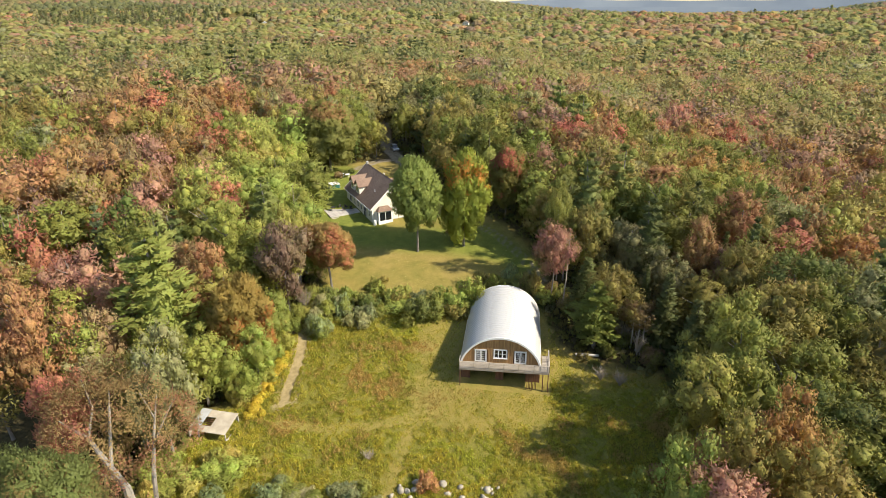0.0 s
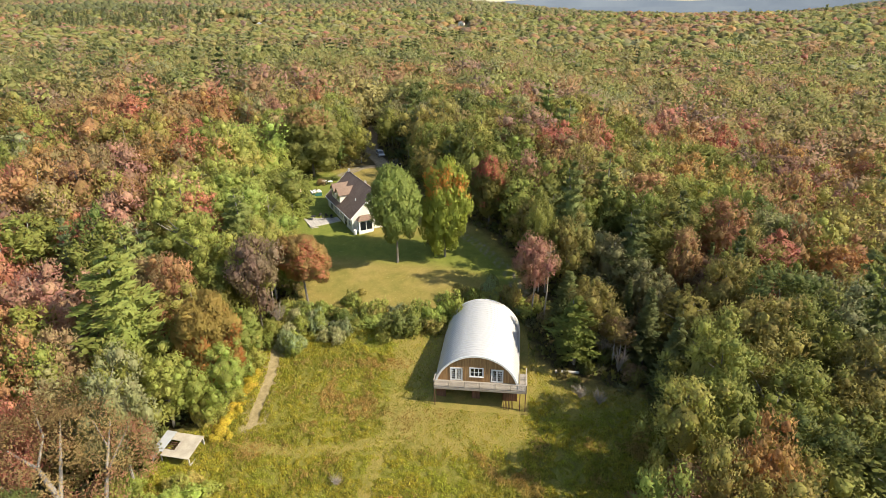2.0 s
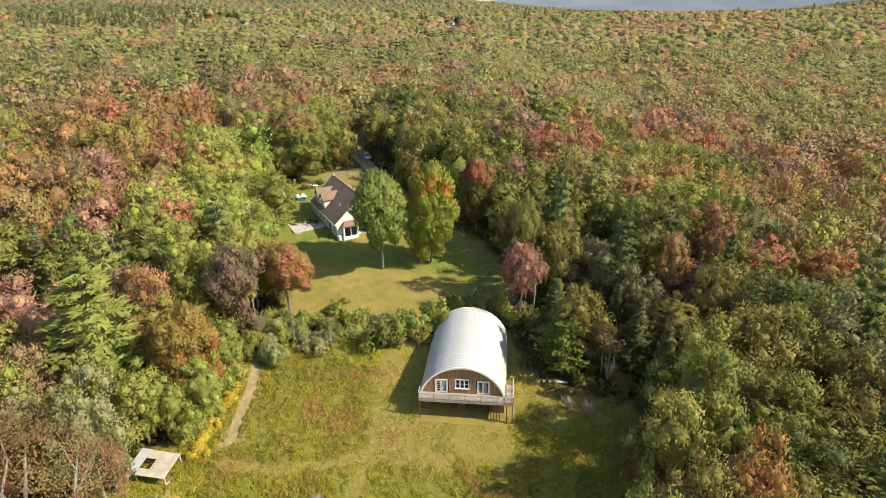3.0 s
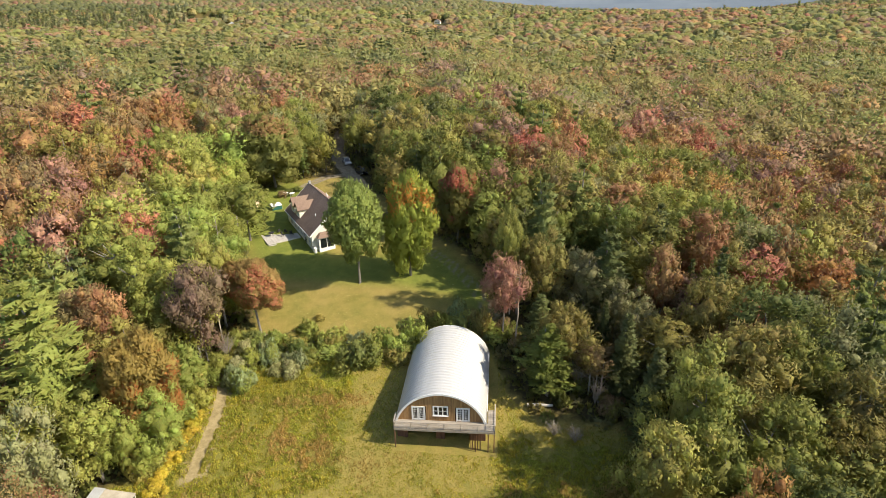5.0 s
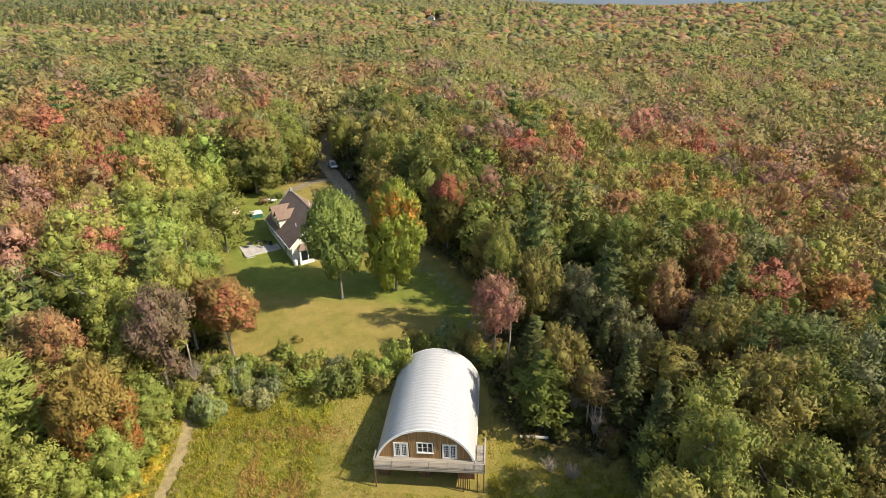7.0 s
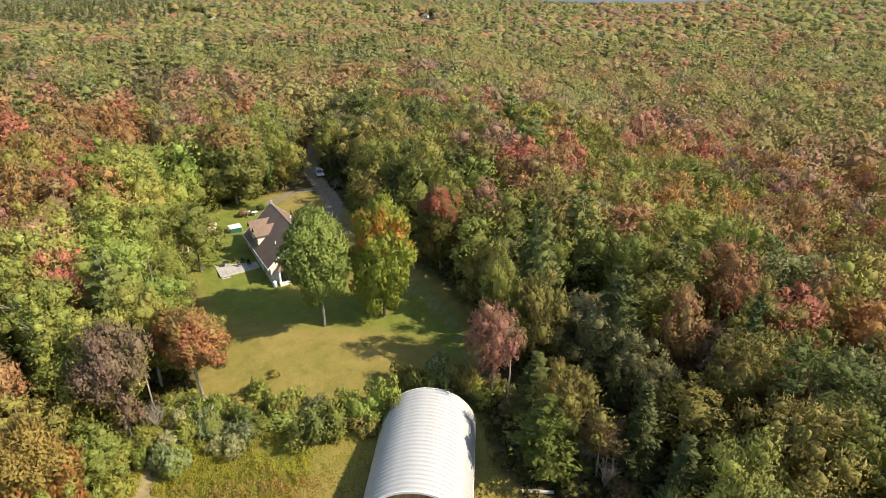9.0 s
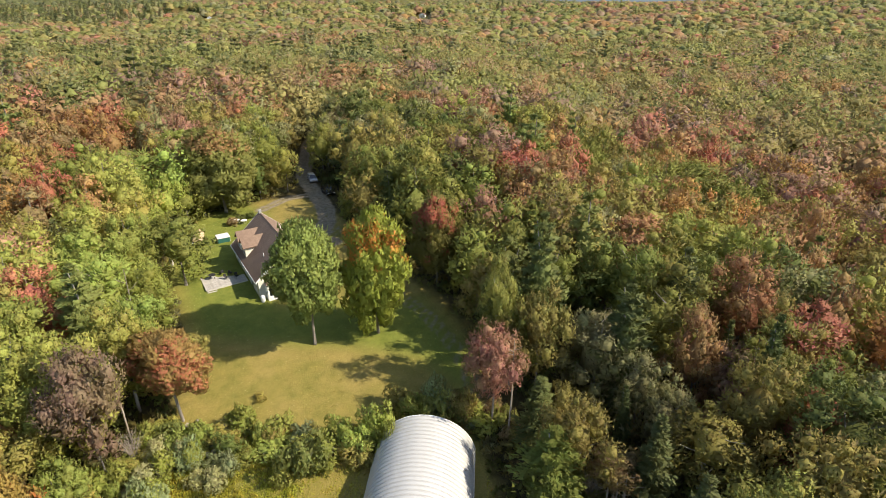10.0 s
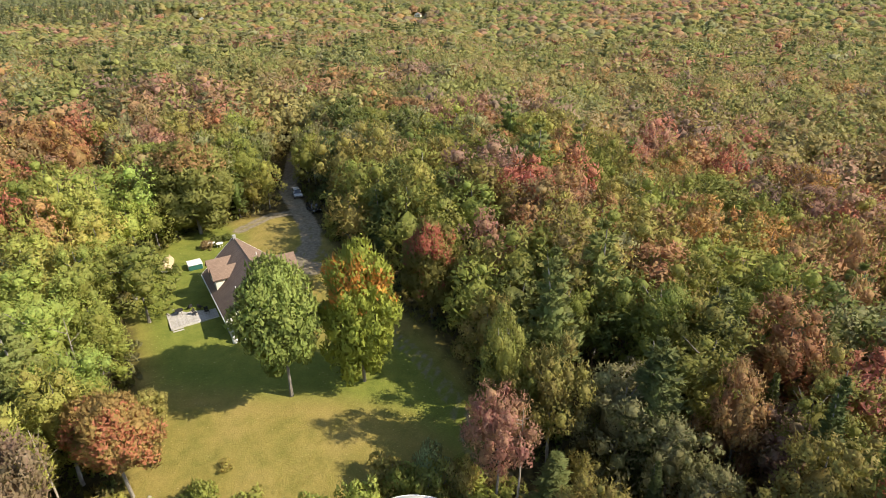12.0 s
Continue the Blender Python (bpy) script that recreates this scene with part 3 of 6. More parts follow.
def trunk_mesh(seed, h, r, limbs, low, mat, R=3.0, stems=1):
    rng = np.random.default_rng(seed)
    bm = bmesh.new()
    for s in range(stems):
        ox, oy = (rng.normal(0, 0.3, 2) if stems > 1 else (0, 0))
        top = (ox + rng.normal(0, 0.5), oy + rng.normal(0, 0.5), h * 0.86)
        mid = (ox + rng.normal(0, 0.15), oy + rng.normal(0, 0.15), h * 0.4)
        tube([(ox, oy, -0.3), (ox, oy, 0.25), mid, top], [r * 1.5, r, r * 0.72, r * 0.18], 7, bm)
        for k in range(limbs // stems):
            z0 = h * rng.uniform(low, 0.75)
            a = k * 2.4 + rng.uniform(0, 1)
            L = R * rng.uniform(0.5, 0.85)
            f = z0 / (h * 0.86)
            b = Vector((ox, oy, 0)).lerp(Vector(top), f)
            b.z = z0
            e = b + Vector((math.cos(a) * L, math.sin(a) * L, L * rng.uniform(0.5, 1.0)))
            m = b.lerp(e, 0.5) + Vector((0, 0, -0.08 * L))
            tube([b, m, e], [r * 0.42, r * 0.28, r * 0.07], 5, bm)
    me = bpy.data.meshes.new("trunk")
    bm.to_mesh(me)
    bm.free()
    me.materials.append(mat)
    return me


VARIANTS = {}


def variant(kind, lod, k):
    """Crown and trunk meshes, shared between alike trees. Built at 15 m height and 4 m radius."""
    key = (kind, lod, k)
    if key in VARIANTS:
        return VARIANTS[key]
    seed = hash_of(kind) + 37 * k + 1000 * lod
    if kind in ("maple", "oak", "beech", "high maple"):
        cnt, size, lob = ((4200, 0.185, 40), (1400, 0.29, 28))[lod]
        V, F, W = round_crown(seed, 15, 4.0, cnt, size, lob, low={"maple": 0.12, "oak": 0.30, "beech": 0.16, "high maple": 0.38}[kind], core=2 - lod)
        tr = trunk_mesh(seed, 15, 0.24, 7 if lod == 0 else 1, 0.3, BARK)
    elif kind == "birch":
        cnt, size, lob = ((3600, 0.17, 34), (1300, 0.27, 24))[lod]
        V, F, W = round_crown(seed, 15, 3.0, cnt, size, lob, low=0.36, core=1, fuzz=0.5)
        tr = trunk_mesh(seed, 15, 0.15, 8 if lod == 0 else 2, 0.3, WHITE_BARK, stems=2)
    elif kind == "pine":
        t, b, p, size = ((12, 7, 46, 0.36), (9, 6, 18, 0.55))[lod]
        V, F, W = pine_crown(seed, 15, 4.0, t, b, p, size, low=0.14, shape=0.6)
        tr = trunk_mesh(seed, 16.5, 0.26, 0, 0.3, BARK)
    elif kind == "spruce":
        t, b, p, size = ((18, 7, 22, 0.32), (12, 6, 11, 0.55))[lod]
        V, F, W = pine_crown(seed, 15, 2.6, t, b, p, size, low=0.06, shape=1.0)
        tr = trunk_mesh(seed, 16.5, 0.18, 0, 0.3, BARK)
    elif kind == "broad oak":
        V, F, W = round_crown(seed, 15, 6.0, 16000, 0.18, 64, low=0.32, core=0, fuzz=0.7, inside=False)
        tr = trunk_mesh(seed, 15, 0.30, 14, 0.18, WHITE_BARK, R=6.5, stems=2)
    else:   # shrub, built 3 m high, 1.7 m across
        V, F, W = round_crown(seed, 3, 1.6, 1000, 0.19, 18, low=0.02, core=0)
        tr = trunk_mesh(seed, 2.6, 0.05, 6, 0.1, BARK, R=1.2, stems=3)
    VARIANTS[key] = (fast_mesh("crown", V, F, LEAF, None, W), tr)
    return VARIANTS[key]


def hash_of(text):
    return sum(ord(c) * (i + 3) for i, c in enumerate(text)) % 9973


NAMES = {"maple": ("maple_tree", "maple tree"), "oak": ("oak_tree", "oak tree"), "birch": ("birch_tree", "birch tree"),
         "pine": ("white_pine", "pine tree"), "spruce": ("spruce_tree", "spruce tree"), "shrub": ("shrub", "shrub"), "broad oak": ("oak_tree", "oak tree"), "beech": ("beech_tree", "beech tree"), "high maple": ("maple_tree", "maple tree")}
TREES = []      # x, y, radius of every planted tree
TREE_RNG = np.random.default_rng(11)


def tree(kind, x, y, top, R, colour, lod=0, label="", group="forest trees", shade=1.0, k=None):
    """A tree at x, y whose crown reaches the height top over the datum, with crown radius R."""
    rng = TREE_RNG
    z = float(land(x, y)) - 0.05
    h = max(top - z, 0.8)
    crown, trunk = variant(kind, lod, int(rng.integers(0, {"maple": 7, "oak": 5, "beech": 6}.get(kind, 4))) if k is None else k)
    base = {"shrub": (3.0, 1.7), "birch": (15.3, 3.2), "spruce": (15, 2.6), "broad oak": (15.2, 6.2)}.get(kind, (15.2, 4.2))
    sxy, sz = R / base[1], h / base[0]
    name, cat = NAMES[kind]
    q = rng.uniform(0.88, 1.13)
    m = pose(x, y, z, 0, 0, rng.uniform(0, 360)) @ Matrix.Diagonal((sxy * q, sxy / q, sz, 1))
    text = label or (f"{colour}-leaved {cat} in early autumn colour" if kind not in ("pine", "spruce", "shrub")
                     else f"{colour.replace('pine', 'green')} {cat} with " + ("dense leafy twigs in rough grass" if kind == "shrub" else "layered needle boughs"))
    t = thing(name, m, text, cat, group)
    part("trunk", trunk, None, t)
    c = part("crown", crown, None, t)
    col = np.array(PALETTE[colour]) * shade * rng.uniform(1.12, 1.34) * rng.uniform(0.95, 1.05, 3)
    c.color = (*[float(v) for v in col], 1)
    TREES.append((x, y, R))
    return t


def clear_of(x, y):
    """How far a place lies outside all clearings."""
    d = np.maximum(in_poly(x, y, FIELD), in_poly(x, y, LAWN))
    d = np.maximum(d, 2.6 - near_line(x, y, DRIVE))
    d = np.maximum(d, 2.6 - near_line(x, y, SPUR))
    d = np.maximum(d, 1.8 - near_line(x, y, LANE))
    return -d


# ---- trees that stand out, by place
HOUSE_MAPLE = tree("maple", -7.3, 105.0, 22.8, 4.75, "green", label="tall full green maple tree standing alone on the lawn", shade=1.1, k=0)
TURNING_MAPLE = tree("maple", 1.5, 107.0, 24.4, 4.2, "yellow-green", label="maple tree on the lawn with an orange top over green leaves", k=1)


def turn_top(thing_ob, seed, green, turned, amount, centre=11.6, spread=2.1, low=0.14, R=4.0, count=11000, size=0.225, open_crown=False):
    """Gives a maple a dense crown of its own, whose top has turned to another colour by some amount."""
    rng = np.random.default_rng(seed)
    if open_crown:
        V, F, W = round_crown(seed, 15, R, count, size, 70, low=low, core=0, fuzz=0.6, inside=False)
    else:
        V, F, W = round_crown(seed, 15, R, count, size, 60, low=low, fuzz=0.6, reach=(0.66, 0.88), clump=(0.27, 0.42))
    mid = V[F].mean(1)
    g = np.array([noise.noise(Vector(p) * 0.45) for p in mid.tolist()])
    if open_crown:
        gap = np.array([noise.noise(Vector(p) * 0.38 + Vector((7, 2, 5))) for p in mid.tolist()])
        stay = gap < np.interp(mid[:, 2], [15 * low, 15 * low + 3.2, 13.5], [-0.12, 0.06, 0.4])
        F, mid, g = F[stay], mid[stay], g[stay]
    f = np.clip(1.0 - np.abs(mid[:, 2] - centre) / spread + 1.6 * g - 0.03 * mid[:, 0], 0, 1)[:, None]
    pick = rng.random((len(F), 1)) < f * amount
    col = np.where(pick, np.array([turned]), np.array([green]))
    Vn = V[F].reshape(-1, 3)
    me = fast_mesh("crown", Vn, np.arange(len(Vn)).reshape(-1, 3), LEAF_OWN, np.repeat(col, 3, 0), W[F].reshape(-1, 3))
    next(o for o in thing_ob.children if o.name.startswith("crown")).data = me


turn_top(TURNING_MAPLE, 77, (0.39, 0.43, 0.08), (0.76, 0.33, 0.08), 0.75, 10.8, 1.9, 0.04)
turn_top(HOUSE_MAPLE, 78, (0.31, 0.375, 0.10), (0.37, 0.42, 0.11), 0.4, 11.6, 2.1, 0.27)
turn_top(tree("maple", -21.3, 91.6, 14.8, 3.8, "rust", label="orange-red maple tree at the edge of the lawn"), 79, (0.48, 0.33, 0.12), (0.64, 0.265, 0.145), 0.75, 10.0, 4.0, 0.34)
FIELD_OAK = tree("broad oak", -36.2, 49.2, 12.6, 7.6, "dusty pink", shade=0.88, label="broad rust-red oak tree with bare grey lower limbs")


def own_limbs(thing_ob):
    """Two leaning stems with long bare limbs in place of the plain trunk."""
    g = float(land(-32, 45)) - 0.3
    runs = (([(-32.0, 44.2, g), (-33.4, 45.4, 3.2), (-35.0, 46.2, 5.0), (-38.1, 48.3, 7.0), (-41.5, 49.3, 8.4)], [0.42, 0.33, 0.25, 0.15, 0.06]),
            ([(-35.0, 46.2, 5.0), (-36.0, 49.0, 7.8), (-36.8, 51.6, 11.0)], [0.17, 0.12, 0.04]),
            ([(-38.1, 48.3, 7.0), (-38.6, 50.8, 9.0), (-40.6, 53.0, 11.0)], [0.12, 0.09, 0.03]),
            ([(-34.0, 45.7, 3.9), (-37.6, 45.6, 5.6), (-41.0, 46.5, 6.6)], [0.13, 0.09, 0.03]),
            ([(-30.9, 44.6, g), (-31.3, 47.0, 3.4), (-31.6, 48.7, 6.0), (-32.0, 51.9, 10.0)], [0.22, 0.18, 0.14, 0.05]),
            ([(-31.6, 48.7, 6.0), (-30.6, 49.9, 8.2), (-29.6, 51.0, 10.2)], [0.10, 0.07, 0.03]),
            ([(-31.9, 50.4, 8.1), (-33.6, 51.6, 10.4)], [0.07, 0.03]))
    bm = bmesh.new()
    back = thing_ob.matrix_basis.inverted()
    for pts, radii in runs:
        tube([back @ Vector(p) for p in pts], [r * 1.05 for r in radii], 7, bm)
    me = bpy.data.meshes.new("trunk")
    bm.to_mesh(me)
    bm.free()
    me.materials.append(OAK_BARK)
    next(o for o in thing_ob.children if o.name.startswith("trunk")).data = me


own_limbs(FIELD_OAK)
turn_top(FIELD_OAK, 83, (0.41, 0.285, 0.12), (0.45, 0.195, 0.125), 0.7, 10.5, 4.5, 0.42, 6.0, 46000, 0.088, True)
turn_top(tree("maple", -29.4, 71.2, 15.4, 3.7, "rust", label="orange-rust young maple tree at the field edge"), 80, (0.42, 0.30, 0.085), (0.55, 0.215, 0.07), 0.9, 5.0, 4.5)
tree("oak", -34.2, 77.8, 13.5, 4.2, "olive", shade=1.2)
tree("maple", -22.0, 99.6, 9.5, 2.4, "golden", shade=1.15)
tree("pine", 20.9, 77.6, 10.8, 5.2, "green", shade=0.95, label="green pine tree beside the barn")
tree("oak", 23.5, 80.0, 12.0, 3.6, "olive", shade=0.8)
tree("birch", 26.8, 77.0, 8.5, 2.4, "brown", shade=0.8)
tree("maple", 28.2, 55.2, 13.8, 4.0, "yellow-green", shade=1.15)
tree("maple", 20.5, 41.0, 13.5, 3.0, "lime", shade=0.9)
tree("oak", 27.2, 43.0, 13.5, 3.4, "olive", shade=0.9)
tree("maple", 34.5, 61.5, 15.0, 4.4, "green")
tree("birch", -35.3, 128.5, 15.0, 4.2, "green")

turn_top(tree("maple", -33.2, 153.0, 25.5, 6.4, "brown", label="tall maple tree by the drive with a rust-brown top over green"), 84, (0.33, 0.33, 0.095), (0.45, 0.27, 0.12), 0.7, 12.2, 2.6, 0.06)
turn_top(tree("maple", 10.4, 118.6, 21.2, 3.3, "red", label="airy red maple tree with green lower branches"), 81, (0.30, 0.27, 0.08), (0.50, 0.165, 0.105), 0.8, 12.0, 3.5)
tree("maple", 18.6, 101.5, 16.0, 3.6, "deep green")
tree("oak", 18.8, 94.6, 14.5, 3.2, "green")
tree("maple", 17.0, 106.4, 16.0, 3.2, "olive")
tree("maple", 64.0, 112.0, 15.0, 4.4, "rust")
tree("maple", 71.0, 197.5, 16.0, 4.2, "dusty pink", 1)
tree("spruce", 30.5, 76.5, 12.5, 3.4, "dark pine", shade=0.8)
tree("maple", 74.4, 123.3, 16.0, 4.2, "rust", 1)
tree("maple", -52.5, 155.2, 20.0, 4.2, "yellow-green", 1)
tree("maple", -41.7, 177.0, 20.0, 4.2, "brown", 1)
tree("maple", -37.0, 119.0, 20.0, 4.2, "yellow-green", shade=1.1)
tree("maple", -99.0, 234.2, 20.0, 4.2, "red", 1)
tree("oak", -52.1, 118.2, 20.0, 3.8, "golden")
tree("oak", -26.4, 225.0, 20.0, 3.8, "golden", 1)
tree("maple", -8.3, 180.1, 20.0, 4.2, "yellow-green", 1)
tree("maple", -54.0, 137.2, 20.0, 4.2, "green")
tree("maple", -44.7, 208.5, 20.0, 4.2, "olive", 1)
tree("pine", 2.5, 138.0, 20.0, 3.8, "dark pine")
tree("maple", -66.2, 85.0, 18.0, 4.2, "red", 1)
tree("oak", -51.4, 59.9, 18.0, 3.8, "rust")
turn_top(tree("maple", -35.3, 37.8, 16.0, 4.2, "deep green"), 84, (0.20, 0.235, 0.07), (0.30, 0.22, 0.085), 0.5, 9.0, 4.5, 0.1, 4.0, 42000, 0.095)
tree("maple", -72.8, 127.4, 18.0, 4.2, "olive", 1)
tree("maple", -92.2, 129.8, 18.0, 4.2, "dusty pink", 1)
tree("maple", -59.9, 106.5, 18.0, 4.2, "purple")
tree("maple", -27.0, 97.0, 16.5, 4.0, "lime", shade=1.05)
tree("maple", -54.5, 161.0, 18.0, 4.2, "grey-green", 1)
tree("oak", -43.0, 84.5, 15.0, 4.0, "brown")
tree("maple", 33.8, 64.1, 15.0, 4.2, "yellow-green")
tree("maple", 33.4, 55.4, 13.0, 4.2, "green")
tree("maple", 24.1, 38.7, 13.0, 4.2, "dusty pink")
tree("maple", 42.6, 59.5, 13.0, 4.2, "green")
tree("oak", 32.3, 39.9, 13.0, 3.8, "olive")
tree("maple", 50.2, 122.7, 15.0, 4.2, "green")
tree("pine", -9.5, 168.0, 24.0, 4.0, "dark pine", 1)
tree("spruce", 32.0, 69.5, 12.0, 3.2, "dark pine")

tree("maple", -27.9, 77.6, 9.0, 3.0, "lime", shade=1.0)
tree("maple", -47.6, 63.4, 13.0, 4.4, "yellow-green", shade=1.1)
tree("maple", -57.0, 79.0, 16.0, 5.0, "dusty pink")
tree("maple", -60.0, 70.5, 15.0, 4.6, "rust")
tree("spruce", 20.8, 85.2, 11.0, 3.4, "dark pine")
tree("high maple", -26.4, 83.0, 18.2, 4.0, "purple", shade=0.95, label="dark plum-leaved maple tree on a pale slanting trunk")
tree("pine", -39.8, 70.4, 22.2, 8.2, "lime", shade=0.95, label="bright green white pine with layered boughs at the field edge")
tree("high maple", 15.8, 88.4, 15.8, 3.3, "dusty pink", shade=0.95, label="dusty pink maple tree at the edge of the lawn")
for place in ((-34.2, 56.0, 15.6, 3.8, "grey-green", "beech"), (-27.2, 68.6, 9.4, 2.8, "lime", "maple"), (-33.2, 98.0, 20.8, 5.4, "pine", "pine"),
              (-55.2, 100.8, 19.8, 5.0, "dusty pink", "maple"), (-51.6, 75.4, 16.2, 4.8, "dusty pink", "maple"), (-72.0, 96.0, 15.5, 4.6, "red", "maple"),
              (-27.2, 93.4, 17.6, 3.6, "yellow-green", "maple"), (-33.8, 103.4, 20.4, 5.0, "lime", "maple"), (-30.8, 121.6, 17.8, 4.6, "green", "maple"),
              (-41.2, 101.4, 20.2, 4.0, "red", "maple"), (-40.2, 111.5, 20.5, 4.8, "lime", "beech"), (-62.6, 111.4, 20.6, 4.4, "golden", "oak"),
              (-70.0, 115.0, 20.8, 4.2, "dusty pink", "maple"), (-36.6, 90.0, 17.5, 4.2, "yellow-green", "beech"), (-37.5, 79.5, 17.0, 4.0, "rust", "maple"),
              (24.0, 102.6, 23.6, 4.4, "pine", "pine"), (17.6, 95.2, 20.4, 2.6, "yellow-green", "birch"), (21.8, 92.9, 18.0, 3.4, "olive", "oak"),
              (36.9, 104.0, 19.0, 5.0, "green", "maple"), (46.9, 110.0, 16.0, 5.0, "green", "beech"), (50.6, 100.6, 17.0, 5.0, "rust", "maple"),
              (51.4, 92.4, 15.8, 3.8, "olive", "maple"), (61.6, 98.0, 15.6, 3.8, "rust", "maple"), (40.0, 90.0, 16.4, 3.4, "rust", "maple"),
              (42.4, 80.6, 16.2, 4.0, "olive", "maple"), (46.3, 77.8, 14.4, 2.7, "red", "maple"), (29.9, 95.0, 13.4, 3.6, "grey-green", "birch"),
              (42.8, 70.0, 15.6, 4.6, "olive", "oak"), (38.6, 68.0, 13.4, 4.6, "yellow-green", "maple"), (32.2, 46.0, 14.8, 3.6, "orange", "oak"),
              (34.9, 139.4, 19.0, 3.6, "purple", "maple"), (52.7, 155.6, 15.0, 5.0, "orange", "maple"), (71.1, 139.6, 10.2, 3.8, "orange", "maple"),
              (26.4, 150.0, 20.8, 4.0, "red", "maple"), (17.9, 136.0, 21.0, 5.4, "lime", "maple"), (46.2, 124.0, 15.4, 3.4, "golden", "oak"),
              (94.2, 171.0, 9.0, 4.6, "rust", "maple"), (19.5, 123.0, 20.4, 4.4, "dusty pink", "maple"), (36.7, 126.4, 18.8, 4.6, "green", "beech"),
              (49.0, 120.6, 15.6, 4.6, "yellow-green", "beech"), (102.0, 151.0, 8.0, 4.4, "rust", "maple"), (7.5, 128.8, 21.8, 4.6, "green", "beech"),
              (-5.8, 160.2, 23.6, 4.4, "golden", "maple"), (5.5, 160.4, 22.4, 5.0, "brown", "maple"), (-2.0, 150.0, 22.4, 4.8, "green", "maple"),
              (2.6, 141.6, 22.0, 4.6, "green", "oak"), (-38.6, 146.4, 15.0, 3.6, "green", "beech"), (-27.8, 161.0, 17.0, 3.0, "deep green", "pine"), (-45.7, 54.6, 11.5, 3.4, "red", "maple"), (-33.6, 65.6, 10.4, 3.6, "yellow-green", "beech"), (-38.4, 62.4, 11.2, 4.0, "yellow-green", "maple"),
              (-30.4, 66.2, 7.6, 2.6, "lime", "maple"), (-45.5, 61.5, 11.0, 4.0, "grey-green", "beech"), (-46.5, 67.0, 13.0, 3.8, "brown", "beech"), (-37.0, 151.2, 17.5, 3.6, "green", "maple"),
              (-25.6, 164.0, 14.0, 2.6, "golden", "maple"), (-47.8, 148.0, 21.6, 6.2, "lime", "maple"), (-62.8, 161.0, 21.4, 4.6, "dusty pink", "maple"),
              (-54.2, 177.4, 22.8, 5.0, "dusty pink", "maple"), (-76.0, 176.4, 24.2, 4.8, "dusty pink", "maple"), (-73.4, 187.0, 24.0, 4.8, "red", "maple"),
              (-75.4, 214.0, 27.6, 5.6, "dark pine", "pine"), (-71.0, 222.0, 25.6, 4.6, "dark pine", "pine"), (-164.5, 254.0, 28.4, 6.0, "dark pine", "pine"),
              (-156.4, 294.6, 26.4, 6.0, "dark pine", "pine"), (-86.0, 434.0, 20.0, 6.5, "dark pine", "pine"), (189.0, 432.0, 4.0, 9.0, "blue-green", "pine"),
              (193.0, 440.0, 3.0, 8.0, "blue-green", "pine"), (166.7, 314.6, 6.8, 5.0, "blue-green", "pine"), (90.8, 240.6, 9.0, 7.0, "dusty pink", "maple"),
              (99.0, 236.0, 8.0, 6.0, "dusty pink", "maple"), (75.3, 100.6, 10.0, 4.4, "golden", "oak"), (180.5, 281.6, 8.0, 5.0, "orange", "maple")):
    tx, ty, top, spread, hue, sort = place
    # leaf colour of the right-hand trees darkened in place of cloud shade
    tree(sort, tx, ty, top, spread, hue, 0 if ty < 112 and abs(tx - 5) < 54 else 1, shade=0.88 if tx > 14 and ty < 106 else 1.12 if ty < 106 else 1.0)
for tx, ty, spread in ((-80.1, 423.6, 5.2), (-67.8, 409, 4.2), (-108.5, 375.3, 6.3), (-90.6, 250.9, 5.0), (-83.7, 253.3, 3.3), (-88.2, 367.3, 5.5),
                       (2.0, 305.1, 3.6), (-96.5, 240.6, 2.8), (-31.8, 471.5, 5.2), (-84.7, 788.2, 6.2)):
    tree("pine", tx, ty, float(land(tx, ty)) + 22, spread * 1.2, "dark pine", 1, shade=0.62)
GROVE = np.random.default_rng(61)
for tx, ty, spread in ((-17.6, 738.3, 14), (-5.5, 702, 9), (12.2, 800.5, 9), (34.5, 716.2, 9), (-73.4, 1054.7, 13), (-32.2, 1076.3, 13),
                       (-341.9, 1041.2, 13), (-378.1, 1046.7, 12), (-173.1, 1026.2, 13)):
    for i in range(int(spread / 2.5)):
        gx, gy = tx + spread * GROVE.uniform(-0.7, 0.7), ty + 9 * GROVE.uniform(-1, 1)
        tree("pine", gx, gy, float(land(gx, gy)) + GROVE.uniform(19, 24), GROVE.uniform(5.4, 7.0), "dark pine", 1, shade=0.82)


